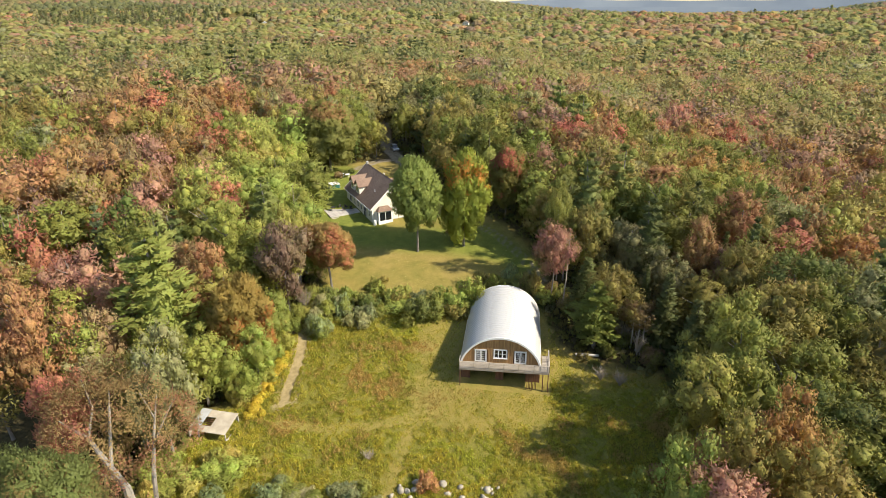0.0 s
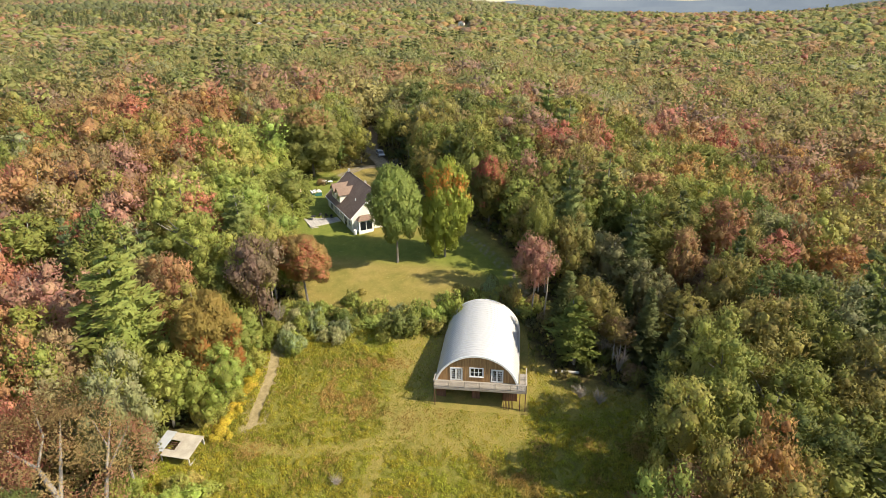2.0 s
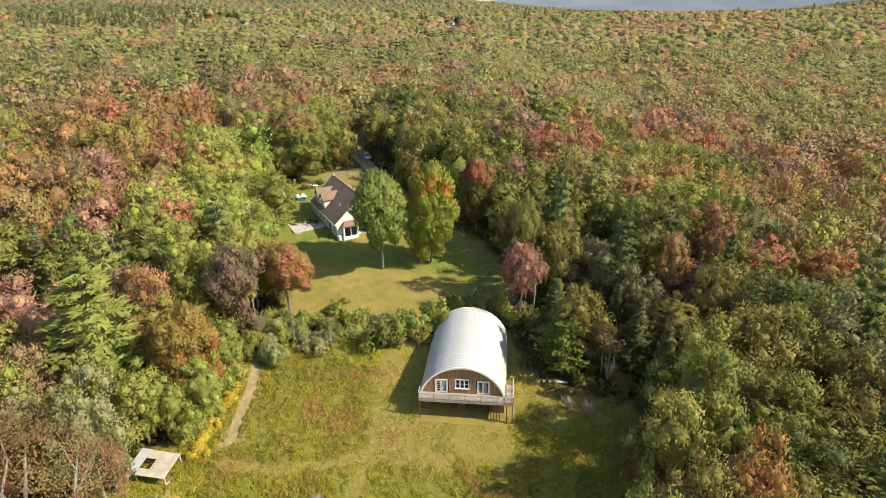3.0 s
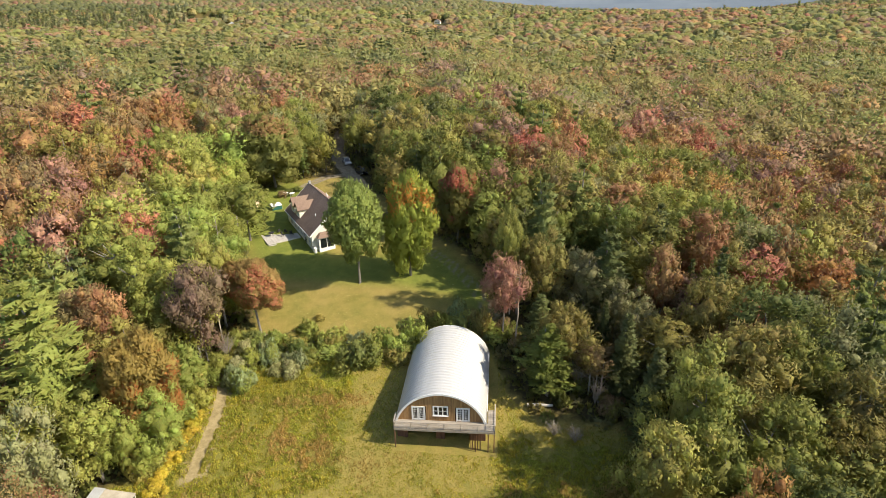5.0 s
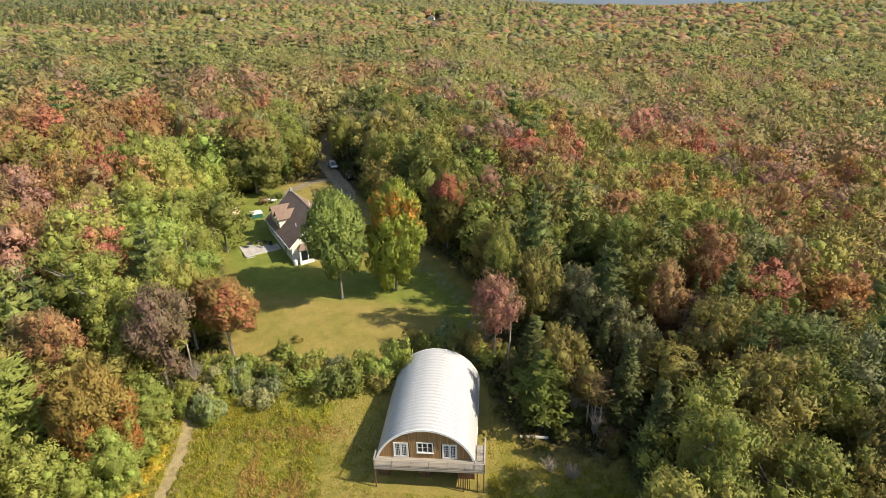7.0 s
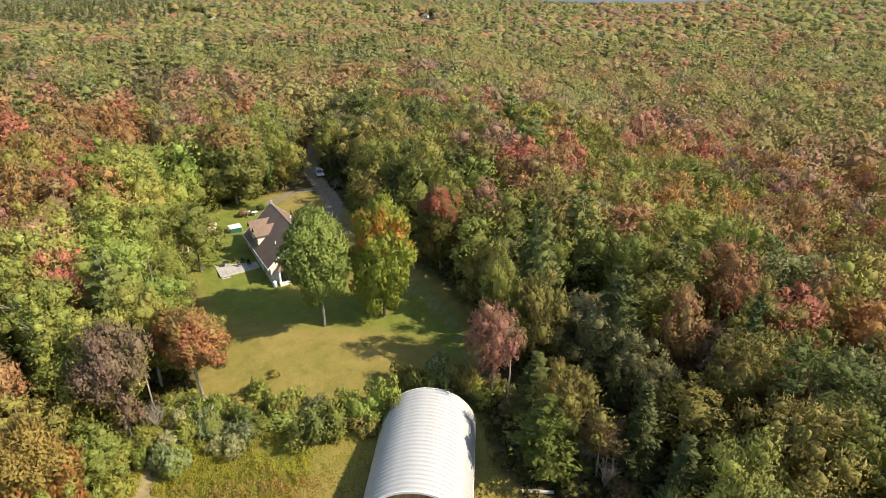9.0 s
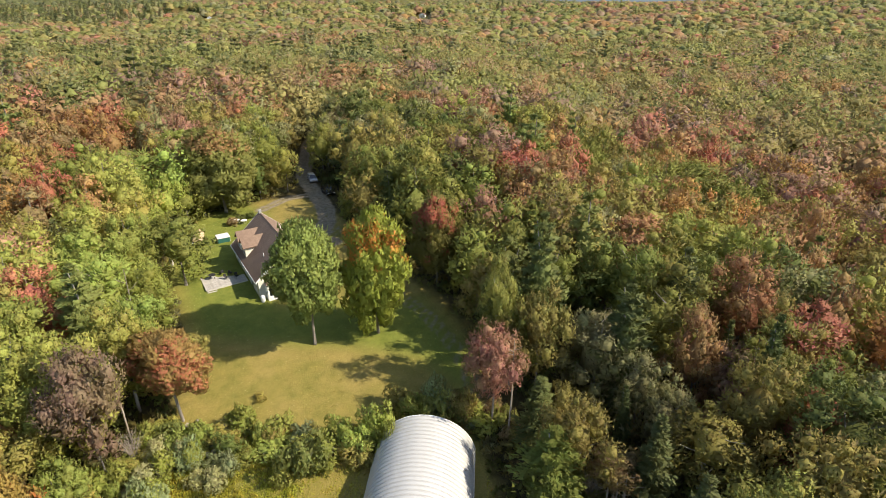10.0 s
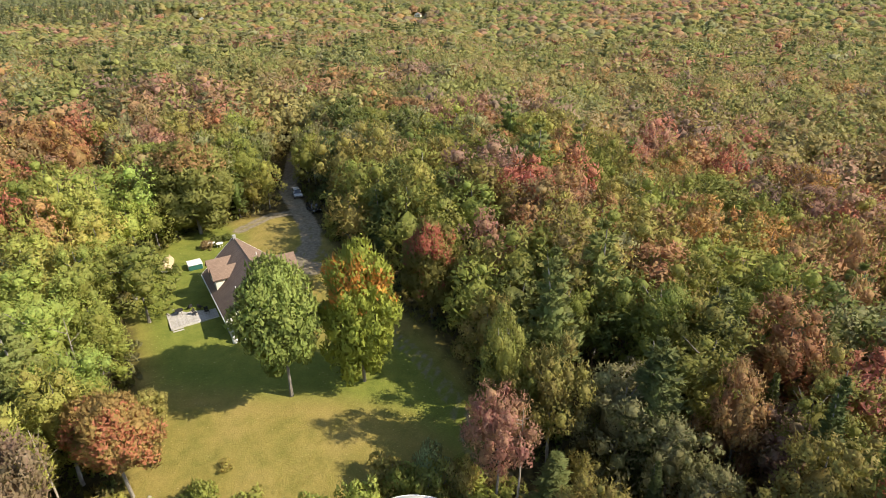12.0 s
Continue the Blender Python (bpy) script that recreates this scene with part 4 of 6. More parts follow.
# ---- the forest
def tone(x, y, rng):
    """Colour of a forest tree: maples turn in groups."""
    g = noise.noise(Vector((x / 38.0, y / 38.0, 0.3)))
    g2 = noise.noise(Vector((x / 90.0, y / 110.0, 7.7)))
    bias = 0.42 * math.exp(-((x - 115) / 90) ** 2 - ((y - 205) / 110) ** 2) + 0.06 * math.exp(-((x + 75) / 40) ** 2 - ((y - 110) / 45) ** 2)
    bias -= 0.25 * math.exp(-((x + 35) / 22) ** 2 - ((y - 112) / 30) ** 2)
    bias -= 0.38 * math.exp(-((x - 45) / 26) ** 2 - ((y - 72) / 32) ** 2)
    if 730 < y < 1150 and 0.26 * y < x < 0.46 * y:
        bias += 0.5
    red = (0.56 + bias + 0.9 * g + 0.5 * g2) * (1 - 0.3 * float(smooth(190, 330, math.hypot(x, y))))
    u = 0.64 * rng.random() + 0.36 * (0.5 + 1.0 * noise.noise(Vector((x / 21.0, y / 26.0, 3.1))))
    if u < red * 0.96:
        return ("rust", "dusty pink", "brown", "red", "olive", "purple", "rust", "olive", "brown", "golden", "rust", "orange", "golden")[int(rng.integers(0, 13))]
    return ("green", "yellow-green", "olive", "grey-green", "green", "deep green", "olive", "golden", "yellow-green", "green", "green")[int(rng.integers(0, 11))]


def cloud_shade_belt(x, y):
    """A belt below the far meadow where dark conifers stand in for cloud shade."""
    wave = 30 * math.sin(x / 60.0)
    return -0.67 * y < x < -0.37 * y and 930 + wave < y < 1240 + wave


def kind_for(x, y, rng):
    g = noise.noise(Vector((x / 60.0 + 9, y / 60.0, 2.2)))
    if 16 < x < 62 and 60 < y < 112 and rng.random() < 0.12:
        return "spruce" if rng.random() < 0.5 else "pine"
    pine = 0.035 + 0.55 * max(g - 0.08, 0) + 0.08 * float(smooth(60, 160, -x) * smooth(120, 200, y))
    if cloud_shade_belt(x, y):
        pine = 0.42
    u = rng.random()
    if u < pine:
        return "pine" if rng.random() < 0.7 else "spruce"
    return ("maple", "maple", "beech", "oak", "beech", "birch")[int(rng.integers(0, 6))]


def far_sites(spacing, inside, y0, y1, half, seed):
    """Scattered planting places in a strip of land."""
    rng = np.random.default_rng(seed)
    r = half(y1) + y1
    k = np.arange(-r, r, spacing)
    A, B = np.meshgrid(k, k)
    A = A + (np.arange(len(k)) % 2)[:, None] * spacing / 2
    A, B = A.ravel() + rng.uniform(-0.45, 0.45, A.size) * spacing, B.ravel() * 0.87 + rng.uniform(-0.42, 0.42, A.size) * spacing
    x, y = A * 0.83 - B * 0.56, A * 0.56 + B * 0.83 + (y0 + y1) / 2
    P = np.stack([x, y], 1)[(y > y0) & (y < y1) & (np.abs(x) < half(y))]
    return P[inside(P[:, 0], P[:, 1])]


NEAR_END = 198.0


def plant_forest():
    rng = np.random.default_rng(5)
    P = far_sites(5.5, lambda x, y: (clear_of(x, y) > 1.6) & (np.abs(x - 4) < 0.76 * y + 16), 26, NEAR_END, lambda y: 0.80 * y + 24, 21)
    P = P[np.hypot(P[:, 0] - 5, P[:, 1] - 20) < NEAR_END - 20]
    fixed = np.array(TREES)
    for x, y in P:
        if (np.hypot(fixed[:, 0] - x, fixed[:, 1] - y) < fixed[:, 2] * 0.7 + 1.3).any():
            continue
        d = float(clear_of(np.array([x]), np.array([y]))[0])
        lod = 0 if (y < 108 and abs(x - 5) < 50) else 1
        kind = kind_for(x, y, rng)
        h = rng.normal(15.5, 1.8) * (0.72 + 0.28 * min(d / 9, 1))
        if x < -20 and y < 80:
            h *= 0.85
        if 13 < x < 36 and 70 < y < 90:
            h *= 0.68
        R = h * rng.uniform(0.245, 0.335)
        colour = tone(x, y, rng)
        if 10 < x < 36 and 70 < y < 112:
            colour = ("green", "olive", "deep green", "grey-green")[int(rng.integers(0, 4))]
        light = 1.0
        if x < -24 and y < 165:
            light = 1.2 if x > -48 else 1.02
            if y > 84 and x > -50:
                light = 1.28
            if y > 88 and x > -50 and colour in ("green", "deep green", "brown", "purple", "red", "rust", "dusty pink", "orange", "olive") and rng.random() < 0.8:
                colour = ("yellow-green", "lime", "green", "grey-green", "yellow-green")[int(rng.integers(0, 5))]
        if kind == "pine":
            h, R, colour = h * 1.12, R * 1.05, ("pine", "pine", "dark pine", "pine")[int(rng.integers(0, 4))]
        if kind == "spruce":
            h, R, colour = h * 1.05, R * 0.62, ("dark pine", "pine", "blue-green")[int(rng.integers(0, 3))]
        # a cloud's shade put into the leaf colours right of the barn
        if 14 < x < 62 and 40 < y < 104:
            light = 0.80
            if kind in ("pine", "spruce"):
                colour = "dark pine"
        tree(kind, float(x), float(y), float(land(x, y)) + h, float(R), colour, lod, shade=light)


plant_forest()


def undergrowth():
    """Young trees and bushes that fill the edge of the woods and the gaps below the crowns."""
    rng = np.random.default_rng(61)
    P = far_sites(2.5, lambda x, y: (clear_of(x, y) > 0.4) & (clear_of(x, y) < 13) & (np.abs(x + 2) < 62), 34, 178, lambda y: y * 0 + 64.0, 63)
    Ps, Ds, Ts = [], [], []
    for x, y in P:
        if math.hypot(x + 31.1, y - 61.4) < 3.8:
            continue
        R, h, n = rng.uniform(0.8, 1.6), rng.uniform(0.7, 2.4), 56
        d = unit(rng, n)
        d[:, 2] = np.abs(d[:, 2])
        Ps.append(d * np.array([R, R, h]) * rng.uniform(0.75, 1.1, (n, 1)) + np.array([x, y, float(land(x, y))]))
        Ds.append(d + np.array([0, 0, 0.5]))
        colour = ("green", "yellow-green", "lime", "green", "olive", "grey-green", "deep green", "golden")[int(rng.integers(0, 8))]
        Ts.append(np.broadcast_to(np.array(PALETTE[colour]) * rng.uniform(0.8, 1.1), (n, 3)))
    inner = far_sites(4.2, lambda x, y: (clear_of(x, y) > 5) & (np.abs(x - 4) < 0.74 * y + 12), 30, 204, lambda y: 0.80 * y + 24, 67)
    for x, y in inner:
        R, h, n = rng.uniform(1.4, 2.6), rng.uniform(3.0, 7.5), 64
        d = unit(rng, n)
        d[:, 2] = np.abs(d[:, 2])
        Ps.append(d * np.array([R, R, h]) * rng.uniform(0.7, 1.1, (n, 1)) + np.array([x, y, float(land(x, y))]))
        Ds.append(d + np.array([0, 0, 0.5]))
        colour = ("green", "yellow-green", "lime", "green", "olive", "grey-green", "golden", "brown")[int(rng.integers(0, 8))]
        Ts.append(np.broadcast_to(np.array(PALETTE[colour]) * rng.uniform(1.0, 1.25), (n, 3)))
    V, F = sprays(np.concatenate(Ps), np.concatenate(Ds), 0.42, rng, 0.5)
    W = np.concatenate(Ds)
    W = np.repeat(W / np.linalg.norm(W, axis=1, keepdims=True), 3, 0)
    me = fast_mesh("undergrowth", V, F, LEAF_OWN, np.repeat(np.concatenate(Ts), 3, 0), W)
    tagged(new("undergrowth", me), "leafy green undergrowth below the trees of the woods", "undergrowth", kind="stuff")


undergrowth()



def far_woods(name, spacing, y_of, detail, label, seed, rad, hgt):
    """Woods too far to count: every crown is a few lobes with leaf sprays, all in one mesh."""
    rng = np.random.default_rng(seed)
    P = far_sites(*spacing, seed) if not callable(spacing) else spacing()
    n = len(P)
    x, y = P[:, 0], P[:, 1]
    z = land(x, y)
    protos = []
    for k in range(9):
        if k < 7:
            protos.append(far_crown(900 + k + seed, detail[0], detail[1], detail[3], detail[4]))
        else:
            protos.append(pine_crown(940 + k + seed, 16, 3.6, 9, 6, detail[2], detail[1] * 1.1, low=0.2))
    Vs, Fs, Ts, Ns, off = [], [], [], [], 0
    for i in range(n):
        kind = kind_for(x[i], y[i], rng)
        conifer = kind in ("pine", "spruce") and (cloud_shade_belt(x[i], y[i]) or rng.random() < (0.55 if x[i] < 0 and y[i] < 600 else 0.22))
        V, F, N = protos[int(rng.integers(7, 9))] if conifer else protos[int(rng.integers(0, 7))]
        a = rng.uniform(0, 6.283)
        c, s = math.cos(a), math.sin(a)
        size = math.exp(min(rng.normal(0, 0.2), 0.3))
        sr, sh = rad * size, hgt * (0.55 + 0.45 * size) * rng.uniform(0.86, 1.14)
        if conifer:
            sr, sh = sr * 1.05, sh * 1.18
        W = np.empty_like(V)
        W[:, 0] = (V[:, 0] * c - V[:, 1] * s) * sr + x[i]
        W[:, 1] = (V[:, 0] * s + V[:, 1] * c) * sr + y[i]
        W[:, 2] = V[:, 2] * sh + z[i]
        colour = ("pine", "dark pine" if cloud_shade_belt(x[i], y[i]) else "pine", "grey-green")[int(rng.integers(0, 3))] if conifer else tone(x[i], y[i], rng)
        # haze of the distance mixed into the leaf tint, pale and bluish
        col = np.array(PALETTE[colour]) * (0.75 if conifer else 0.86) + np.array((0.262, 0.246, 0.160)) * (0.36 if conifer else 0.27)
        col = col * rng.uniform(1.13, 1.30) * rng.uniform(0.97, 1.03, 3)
        Vs.append(W)
        Fs.append(F + off)
        Ns.append(np.stack([N[:, 0] * c - N[:, 1] * s, N[:, 0] * s + N[:, 1] * c, N[:, 2]], 1))
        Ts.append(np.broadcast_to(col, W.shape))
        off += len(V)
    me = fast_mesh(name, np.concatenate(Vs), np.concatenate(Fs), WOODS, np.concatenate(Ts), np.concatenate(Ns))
    ob = new(name, soften(me))
    tagged(ob, label, "woods", kind="stuff")
    return ob


def mid_sites():
    P = far_sites(7.7, lambda x, y: (np.hypot(x - 5, y - 20) > NEAR_END - 20) & (np.abs(x - 4) < 0.73 * y + 20), 60, 350, lambda y: 0.80 * y + 30, 31)
    return P


def far_mid_sites():
    return far_sites(8.4, lambda x, y: np.abs(x - 4) < 0.71 * y + 20, 350, 620, lambda y: 0.80 * y + 30, 33)


def behind_sites():
    """Woods that close the clearing below and behind the camera's way."""
    return far_sites(7.5, lambda x, y: (clear_of(x, y) > 2.5) & (y < 26), -42, 27, lambda y: y * 0 + 66.0, 23)


FAR_HOUSES = ((13.0, 1086.0), (-311.0, 1020.0))
MEADOW = (-392.0, 1085.0)


def meadow_reach(x, y):
    return np.hypot((x - MEADOW[0]) / 46, (y - MEADOW[1] + 10) / 52)


def open_view(x, y):
    ok = meadow_reach(x, y) > 1
    for hx, hy in FAR_HOUSES:
        ok &= ~((np.abs(x - hx) < 15) & (y > hy - 130) & (y < hy + 14))
    return ok


def back_sites():
    return far_sites(10.5, lambda x, y: (np.abs(x - 4) < 0.71 * y + 20) & open_view(x, y), 620, 1150, lambda y: 0.81 * y + 20, 37)


def distant_sites():
    chunks = []
    for y0, y1, s in ((1150, 1500, 9.5), (1500, 2000, 14), (2000, 2500, 24)):
        chunks.append(far_sites(s, lambda x, y: np.abs(x) < 0.71 * y + 60, y0, y1, lambda y: 0.82 * y + 40, int(y0)))
    return np.concatenate(chunks)


def understorey():
    """Young growth that fills the gaps below the far crowns: one bumpy leafy sheet in ranges of growing size."""
    rng = np.random.default_rng(58)
    Vs, Fs, Ts, off = [], [], [], 0
    for y0, y1, step in ((196, 360, 3.0), (360, 640, 5.0), (640, 1240, 9.0)):
        gx, gy = np.arange(-0.8 * y1 - 30, 0.8 * y1 + 30, step), np.arange(y0, y1 + step, step)
        X, Y = np.meshgrid(gx, gy)
        X = X + rng.uniform(-0.35, 0.35, X.shape) * step
        Y = Y + rng.uniform(-0.35, 0.35, X.shape) * step
        deep = rng.uniform(8.5, 12.5, X.shape)
        deep = np.where(open_view(X, Y), deep, np.where(meadow_reach(X, Y) < 1.05, -1.0, 0.2 * deep))
        Z = land(X, Y) + deep
        i = np.arange(X.size).reshape(X.shape)
        q = np.stack([i[:-1, :-1].ravel(), i[:-1, 1:].ravel(), i[1:, 1:].ravel(), i[1:, :-1].ravel()], 1)
        mid = np.stack([X.ravel(), Y.ravel()], 1)[q].mean(1)
        ok = (np.abs(mid[:, 0]) < 0.71 * mid[:, 1] + 20) & (near_line(mid[:, 0], mid[:, 1], DRIVE) > 9)
        q = q[ok]
        Vs.append(np.stack([X, Y, Z], -1).reshape(-1, 3))
        Fs.append(np.concatenate([q[:, [0, 1, 2]], q[:, [0, 2, 3]]]) + off)
        hue = np.array([PALETTE[k] for k in ("green", "olive", "yellow-green", "green", "brown", "grey-green")])[rng.integers(0, 6, X.size)]
        Ts.append(hue * rng.uniform(0.75, 1.05, (X.size, 1)))
        off += X.size
    V = np.concatenate(Vs)
    me = fast_mesh("understorey", V, np.concatenate(Fs), WOODS, np.concatenate(Ts), np.tile(np.array([0, 0, 1.0]), (len(V), 1)))
    tagged(new("understorey", me), "leafy young growth below the crowns of the far woods", "undergrowth", kind="stuff")


understorey()
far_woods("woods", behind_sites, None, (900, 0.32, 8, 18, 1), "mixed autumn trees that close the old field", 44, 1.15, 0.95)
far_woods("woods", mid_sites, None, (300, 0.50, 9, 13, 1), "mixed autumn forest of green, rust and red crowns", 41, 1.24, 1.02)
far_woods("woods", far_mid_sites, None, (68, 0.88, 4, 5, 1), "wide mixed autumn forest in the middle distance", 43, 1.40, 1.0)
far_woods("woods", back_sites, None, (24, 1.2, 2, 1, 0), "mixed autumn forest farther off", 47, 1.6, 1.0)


def distant_woods():
    """Crowns far off, as rough domes in one mesh."""
    rng = np.random.default_rng(77)
    P = distant_sites()
    n = len(P)
    d = np.hypot(P[:, 0], P[:, 1])
    z = land(P[:, 0], P[:, 1])
    r = np.interp(d, [1150, 1500, 2000, 3000], [5.6, 7.5, 11, 16]) * rng.uniform(0.75, 1.25, n)
    ring = np.arange(5) * 1.2566
    up = np.concatenate([[(0, 0, 1)], np.stack([0.72 * np.cos(ring), 0.72 * np.sin(ring), ring * 0 + 0.66], 1),
                         np.stack([np.cos(ring + 0.63), np.sin(ring + 0.63), ring * 0 - 0.25], 1)])
    cap = np.array([(0, 1 + k, 1 + (k + 1) % 5) for k in range(5)] + [(1 + k, 6 + k, 1 + (k + 1) % 5) for k in range(5)]
                   + [(6 + k, 6 + (k + 1) % 5, 1 + (k + 1) % 5) for k in range(5)])
    S = np.stack([r, r, np.minimum(r, 8) * rng.uniform(0.6, 1.6, n)], 1)
    V = up[None] * S[:, None] * rng.uniform(0.85, 1.12, (n, len(up), 1)) + np.stack([P[:, 0], P[:, 1], z + 6], 1)[:, None]
    F = (cap[None] + (np.arange(n) * len(up))[:, None, None]).reshape(-1, 3)
    T = np.empty((n, 3))
    for i in range(n):
        conifer = cloud_shade_belt(P[i, 0], P[i, 1]) or noise.noise(Vector((P[i, 0] / 200, P[i, 1] / 110, 5))) > 0.22
        colour = ("dark pine", "pine", "blue-green")[int(rng.integers(0, 3))] if conifer else tone(P[i, 0] / 2, P[i, 1] / 2, rng)
        # far haze put into the crown colours: nearly half is one muted tone
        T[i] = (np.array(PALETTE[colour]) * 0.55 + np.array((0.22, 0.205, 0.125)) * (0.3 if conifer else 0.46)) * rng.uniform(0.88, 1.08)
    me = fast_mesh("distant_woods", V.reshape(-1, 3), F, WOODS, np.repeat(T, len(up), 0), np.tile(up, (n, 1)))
    tagged(new("distant_woods", soften(me)), "far autumn woods over low hills", "woods", kind="stuff")


distant_woods()


def distant_hills():
    """Hills on the horizon; the blue of hazy air is put into their colour."""
    m, n, l, b = material("haze_tinted_hills", 1.0, 0.0, 0.0)
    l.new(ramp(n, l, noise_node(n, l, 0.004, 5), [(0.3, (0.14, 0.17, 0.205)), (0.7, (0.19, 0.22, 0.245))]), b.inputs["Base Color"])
    for k, (dist, base, amp, seed) in enumerate(((3700, -42, 13, 1.5), (4300, -26, 24, 8.2))):
        bm = bmesh.new()
        prev = None
        for i in range(121):
            a = radians(-48 + 96 * i / 120)
            x, y = math.sin(a) * dist, math.cos(a) * dist
            h = base + amp * (noise.noise(Vector((i / 16, seed, 0))) + 0.5 * noise.noise(Vector((i / 5, seed, 3))))
            row = [bm.verts.new((x * f, y * f, zz)) for f, zz in ((0.93, -160), (0.97, (h - 160) / 2), (1.0, h), (1.04, -160))]
            if prev:
                for p, q in zip(range(3), range(1, 4)):
                    bm.faces.new((prev[p], row[p], row[q], prev[q]))
            prev = row
        tagged(part("backdrop", bm, m), "distant hills on the horizon, painted blue with haze", "hills", kind="structure")


distant_hills()


# ---------------------------------------------------------------- arched barn
BARN_M = pose(6.38, 70.7, -1.5, 0, 0, -6.0)
BR, BH, BCZ, DECK_Z, BLEN = 5.5, 4.15, 1.28, 2.9, 15.7
ARC_R = 5.72
barn = thing("arched_barn", BARN_M, "arched barn with a ribbed pale metal roof and brown board front", "barn")


def arch_z(x):
    return BCZ + math.sqrt(max(ARC_R ** 2 - x * x, 0))


def shared(name, bm, mat, smooth_shade=False):
    me = bpy.data.meshes.new(name)
    bm.to_mesh(me)
    bm.free()
    me.materials.append(mat)
    if smooth_shade:
        me.polygons.foreach_set("use_smooth", np.ones(len(me.polygons), bool))
    return me


def roof_panel_mesh(w):
    bm = bmesh.new()
    a0 = math.asin((DECK_Z - 0.35 - BCZ) / ARC_R)
    prof = [(0, -0.06), (0.06, 0.03), (0.2, 0.10), (0.5, 0.125), (0.8, 0.10), (0.94, 0.03), (1.0, -0.06)]
    rows = []
    for i in range(33):
        a = a0 + (math.pi - 2 * a0) * i / 32
        rows.append([bm.verts.new((math.cos(a) * (ARC_R + 0.03 + o), y * w, BCZ + math.sin(a) * (ARC_R + 0.03 + o))) for y, o in prof])
    for r, s in zip(rows, rows[1:]):
        for k in range(len(prof) - 1):
            bm.faces.new((r[k], r[k + 1], s[k + 1], s[k]))
    bmesh.ops.recalc_face_normals(bm, faces=bm.faces[:])
    return shared("roof_panel", bm, ROOF_METAL, True)


def build_barn_shell():
    n = 27
    w = (BLEN + 0.35) / n
    me = roof_panel_mesh(w)
    for i in range(n):
        part("roof_panel", me, None, barn, m=Matrix.Translation((0, -0.3 + i * w, 0)))
    # arch trim at both ends
    for y0, y1 in ((-0.36, -0.26), (BLEN + 0.0, BLEN + 0.1)):
        bm = bmesh.new()
        a0 = math.asin((DECK_Z - 0.35 - BCZ) / ARC_R)
        rows = []
        for i in range(33):
            a = a0 + (math.pi - 2 * a0) * i / 32
            rows.append([bm.verts.new((math.cos(a) * r, y, BCZ + math.sin(a) * r)) for r, y in ((ARC_R - 0.10, y0), (ARC_R + 0.16, y0), (ARC_R + 0.16, y1), (ARC_R - 0.10, y1))])
        for r, s in zip(rows, rows[1:]):
            for k in range(4):
                bm.faces.new((r[k], r[(k + 1) % 4], s[(k + 1) % 4], s[k]))
        bmesh.ops.recalc_face_normals(bm, faces=bm.faces[:])
        part("edge_trim", bm, WHITE, barn, "pale metal edge trim")
    # side walls below the arch, lower storey, floor, back wall
    for s in (-1, 1):
        part("side_wall", box(*sorted((s * 5.35, s * 5.55)), 0.0, BLEN, -0.6, DECK_Z - 0.3), DARK_WOOD, barn)
        part("eave_rail", box(*sorted((s * 5.56, s * 5.74)), -0.3, BLEN + 0.05, DECK_Z - 0.42, DECK_Z - 0.28, 0.02), WHITE, barn, "pale metal base rail")
    part("floor_platform", box(-5.34, 5.34, 0.16, BLEN - 0.2, DECK_Z - 0.28, DECK_Z - 0.02), DARK_WOOD, barn)
    out = [(x, arch_z(x) - 0.04) for x in np.linspace(-5.3, 5.3, 25)] + [(5.3, -0.6), (-5.3, -0.6)]
    part("back_wall", prism(out, BLEN - 0.2, BLEN - 0.05), BARN_WOOD, barn)


build_barn_shell()
# doors and window of the upper floor: x0, x1, z0, z1
DOOR_L, WINDOW_M, DOOR_R = (-3.62, -1.94, DECK_Z, DECK_Z + 2.05), (-0.98, 0.92, DECK_Z + 0.75, DECK_Z + 2.2), (1.92, 3.60, DECK_Z, DECK_Z + 2.05)


def build_barn_front():
    openings = (DOOR_L, WINDOW_M, DOOR_R)
    w = 10.8 / 54
    for i in range(54):
        x0 = -5.4 + i * w
        x1 = x0 + w - 0.012
        zt = (arch_z(x0) - 0.05, arch_z(x1) - 0.05)
        spans = [(DECK_Z - 0.05, None)]
        for a, b, c, d in openings:
            if x1 > a + 0.02 and x0 < b - 0.02:
                spans = [(d, None)] if c <= DECK_Z else [(DECK_Z - 0.05, c), (d, None)]
        for z0, z1 in spans:
            proud = 0.012 * ((i * 7) % 3)
            o = [(x0, z0), (x1, z0), (x1, z1 or zt[1]), (x0, z1 or zt[0])]
            if min(o[2][1], o[3][1]) > z0 + 0.05:
                part("board", prism(o, -proud, 0.10), BARN_WOOD, barn)


build_barn_front()


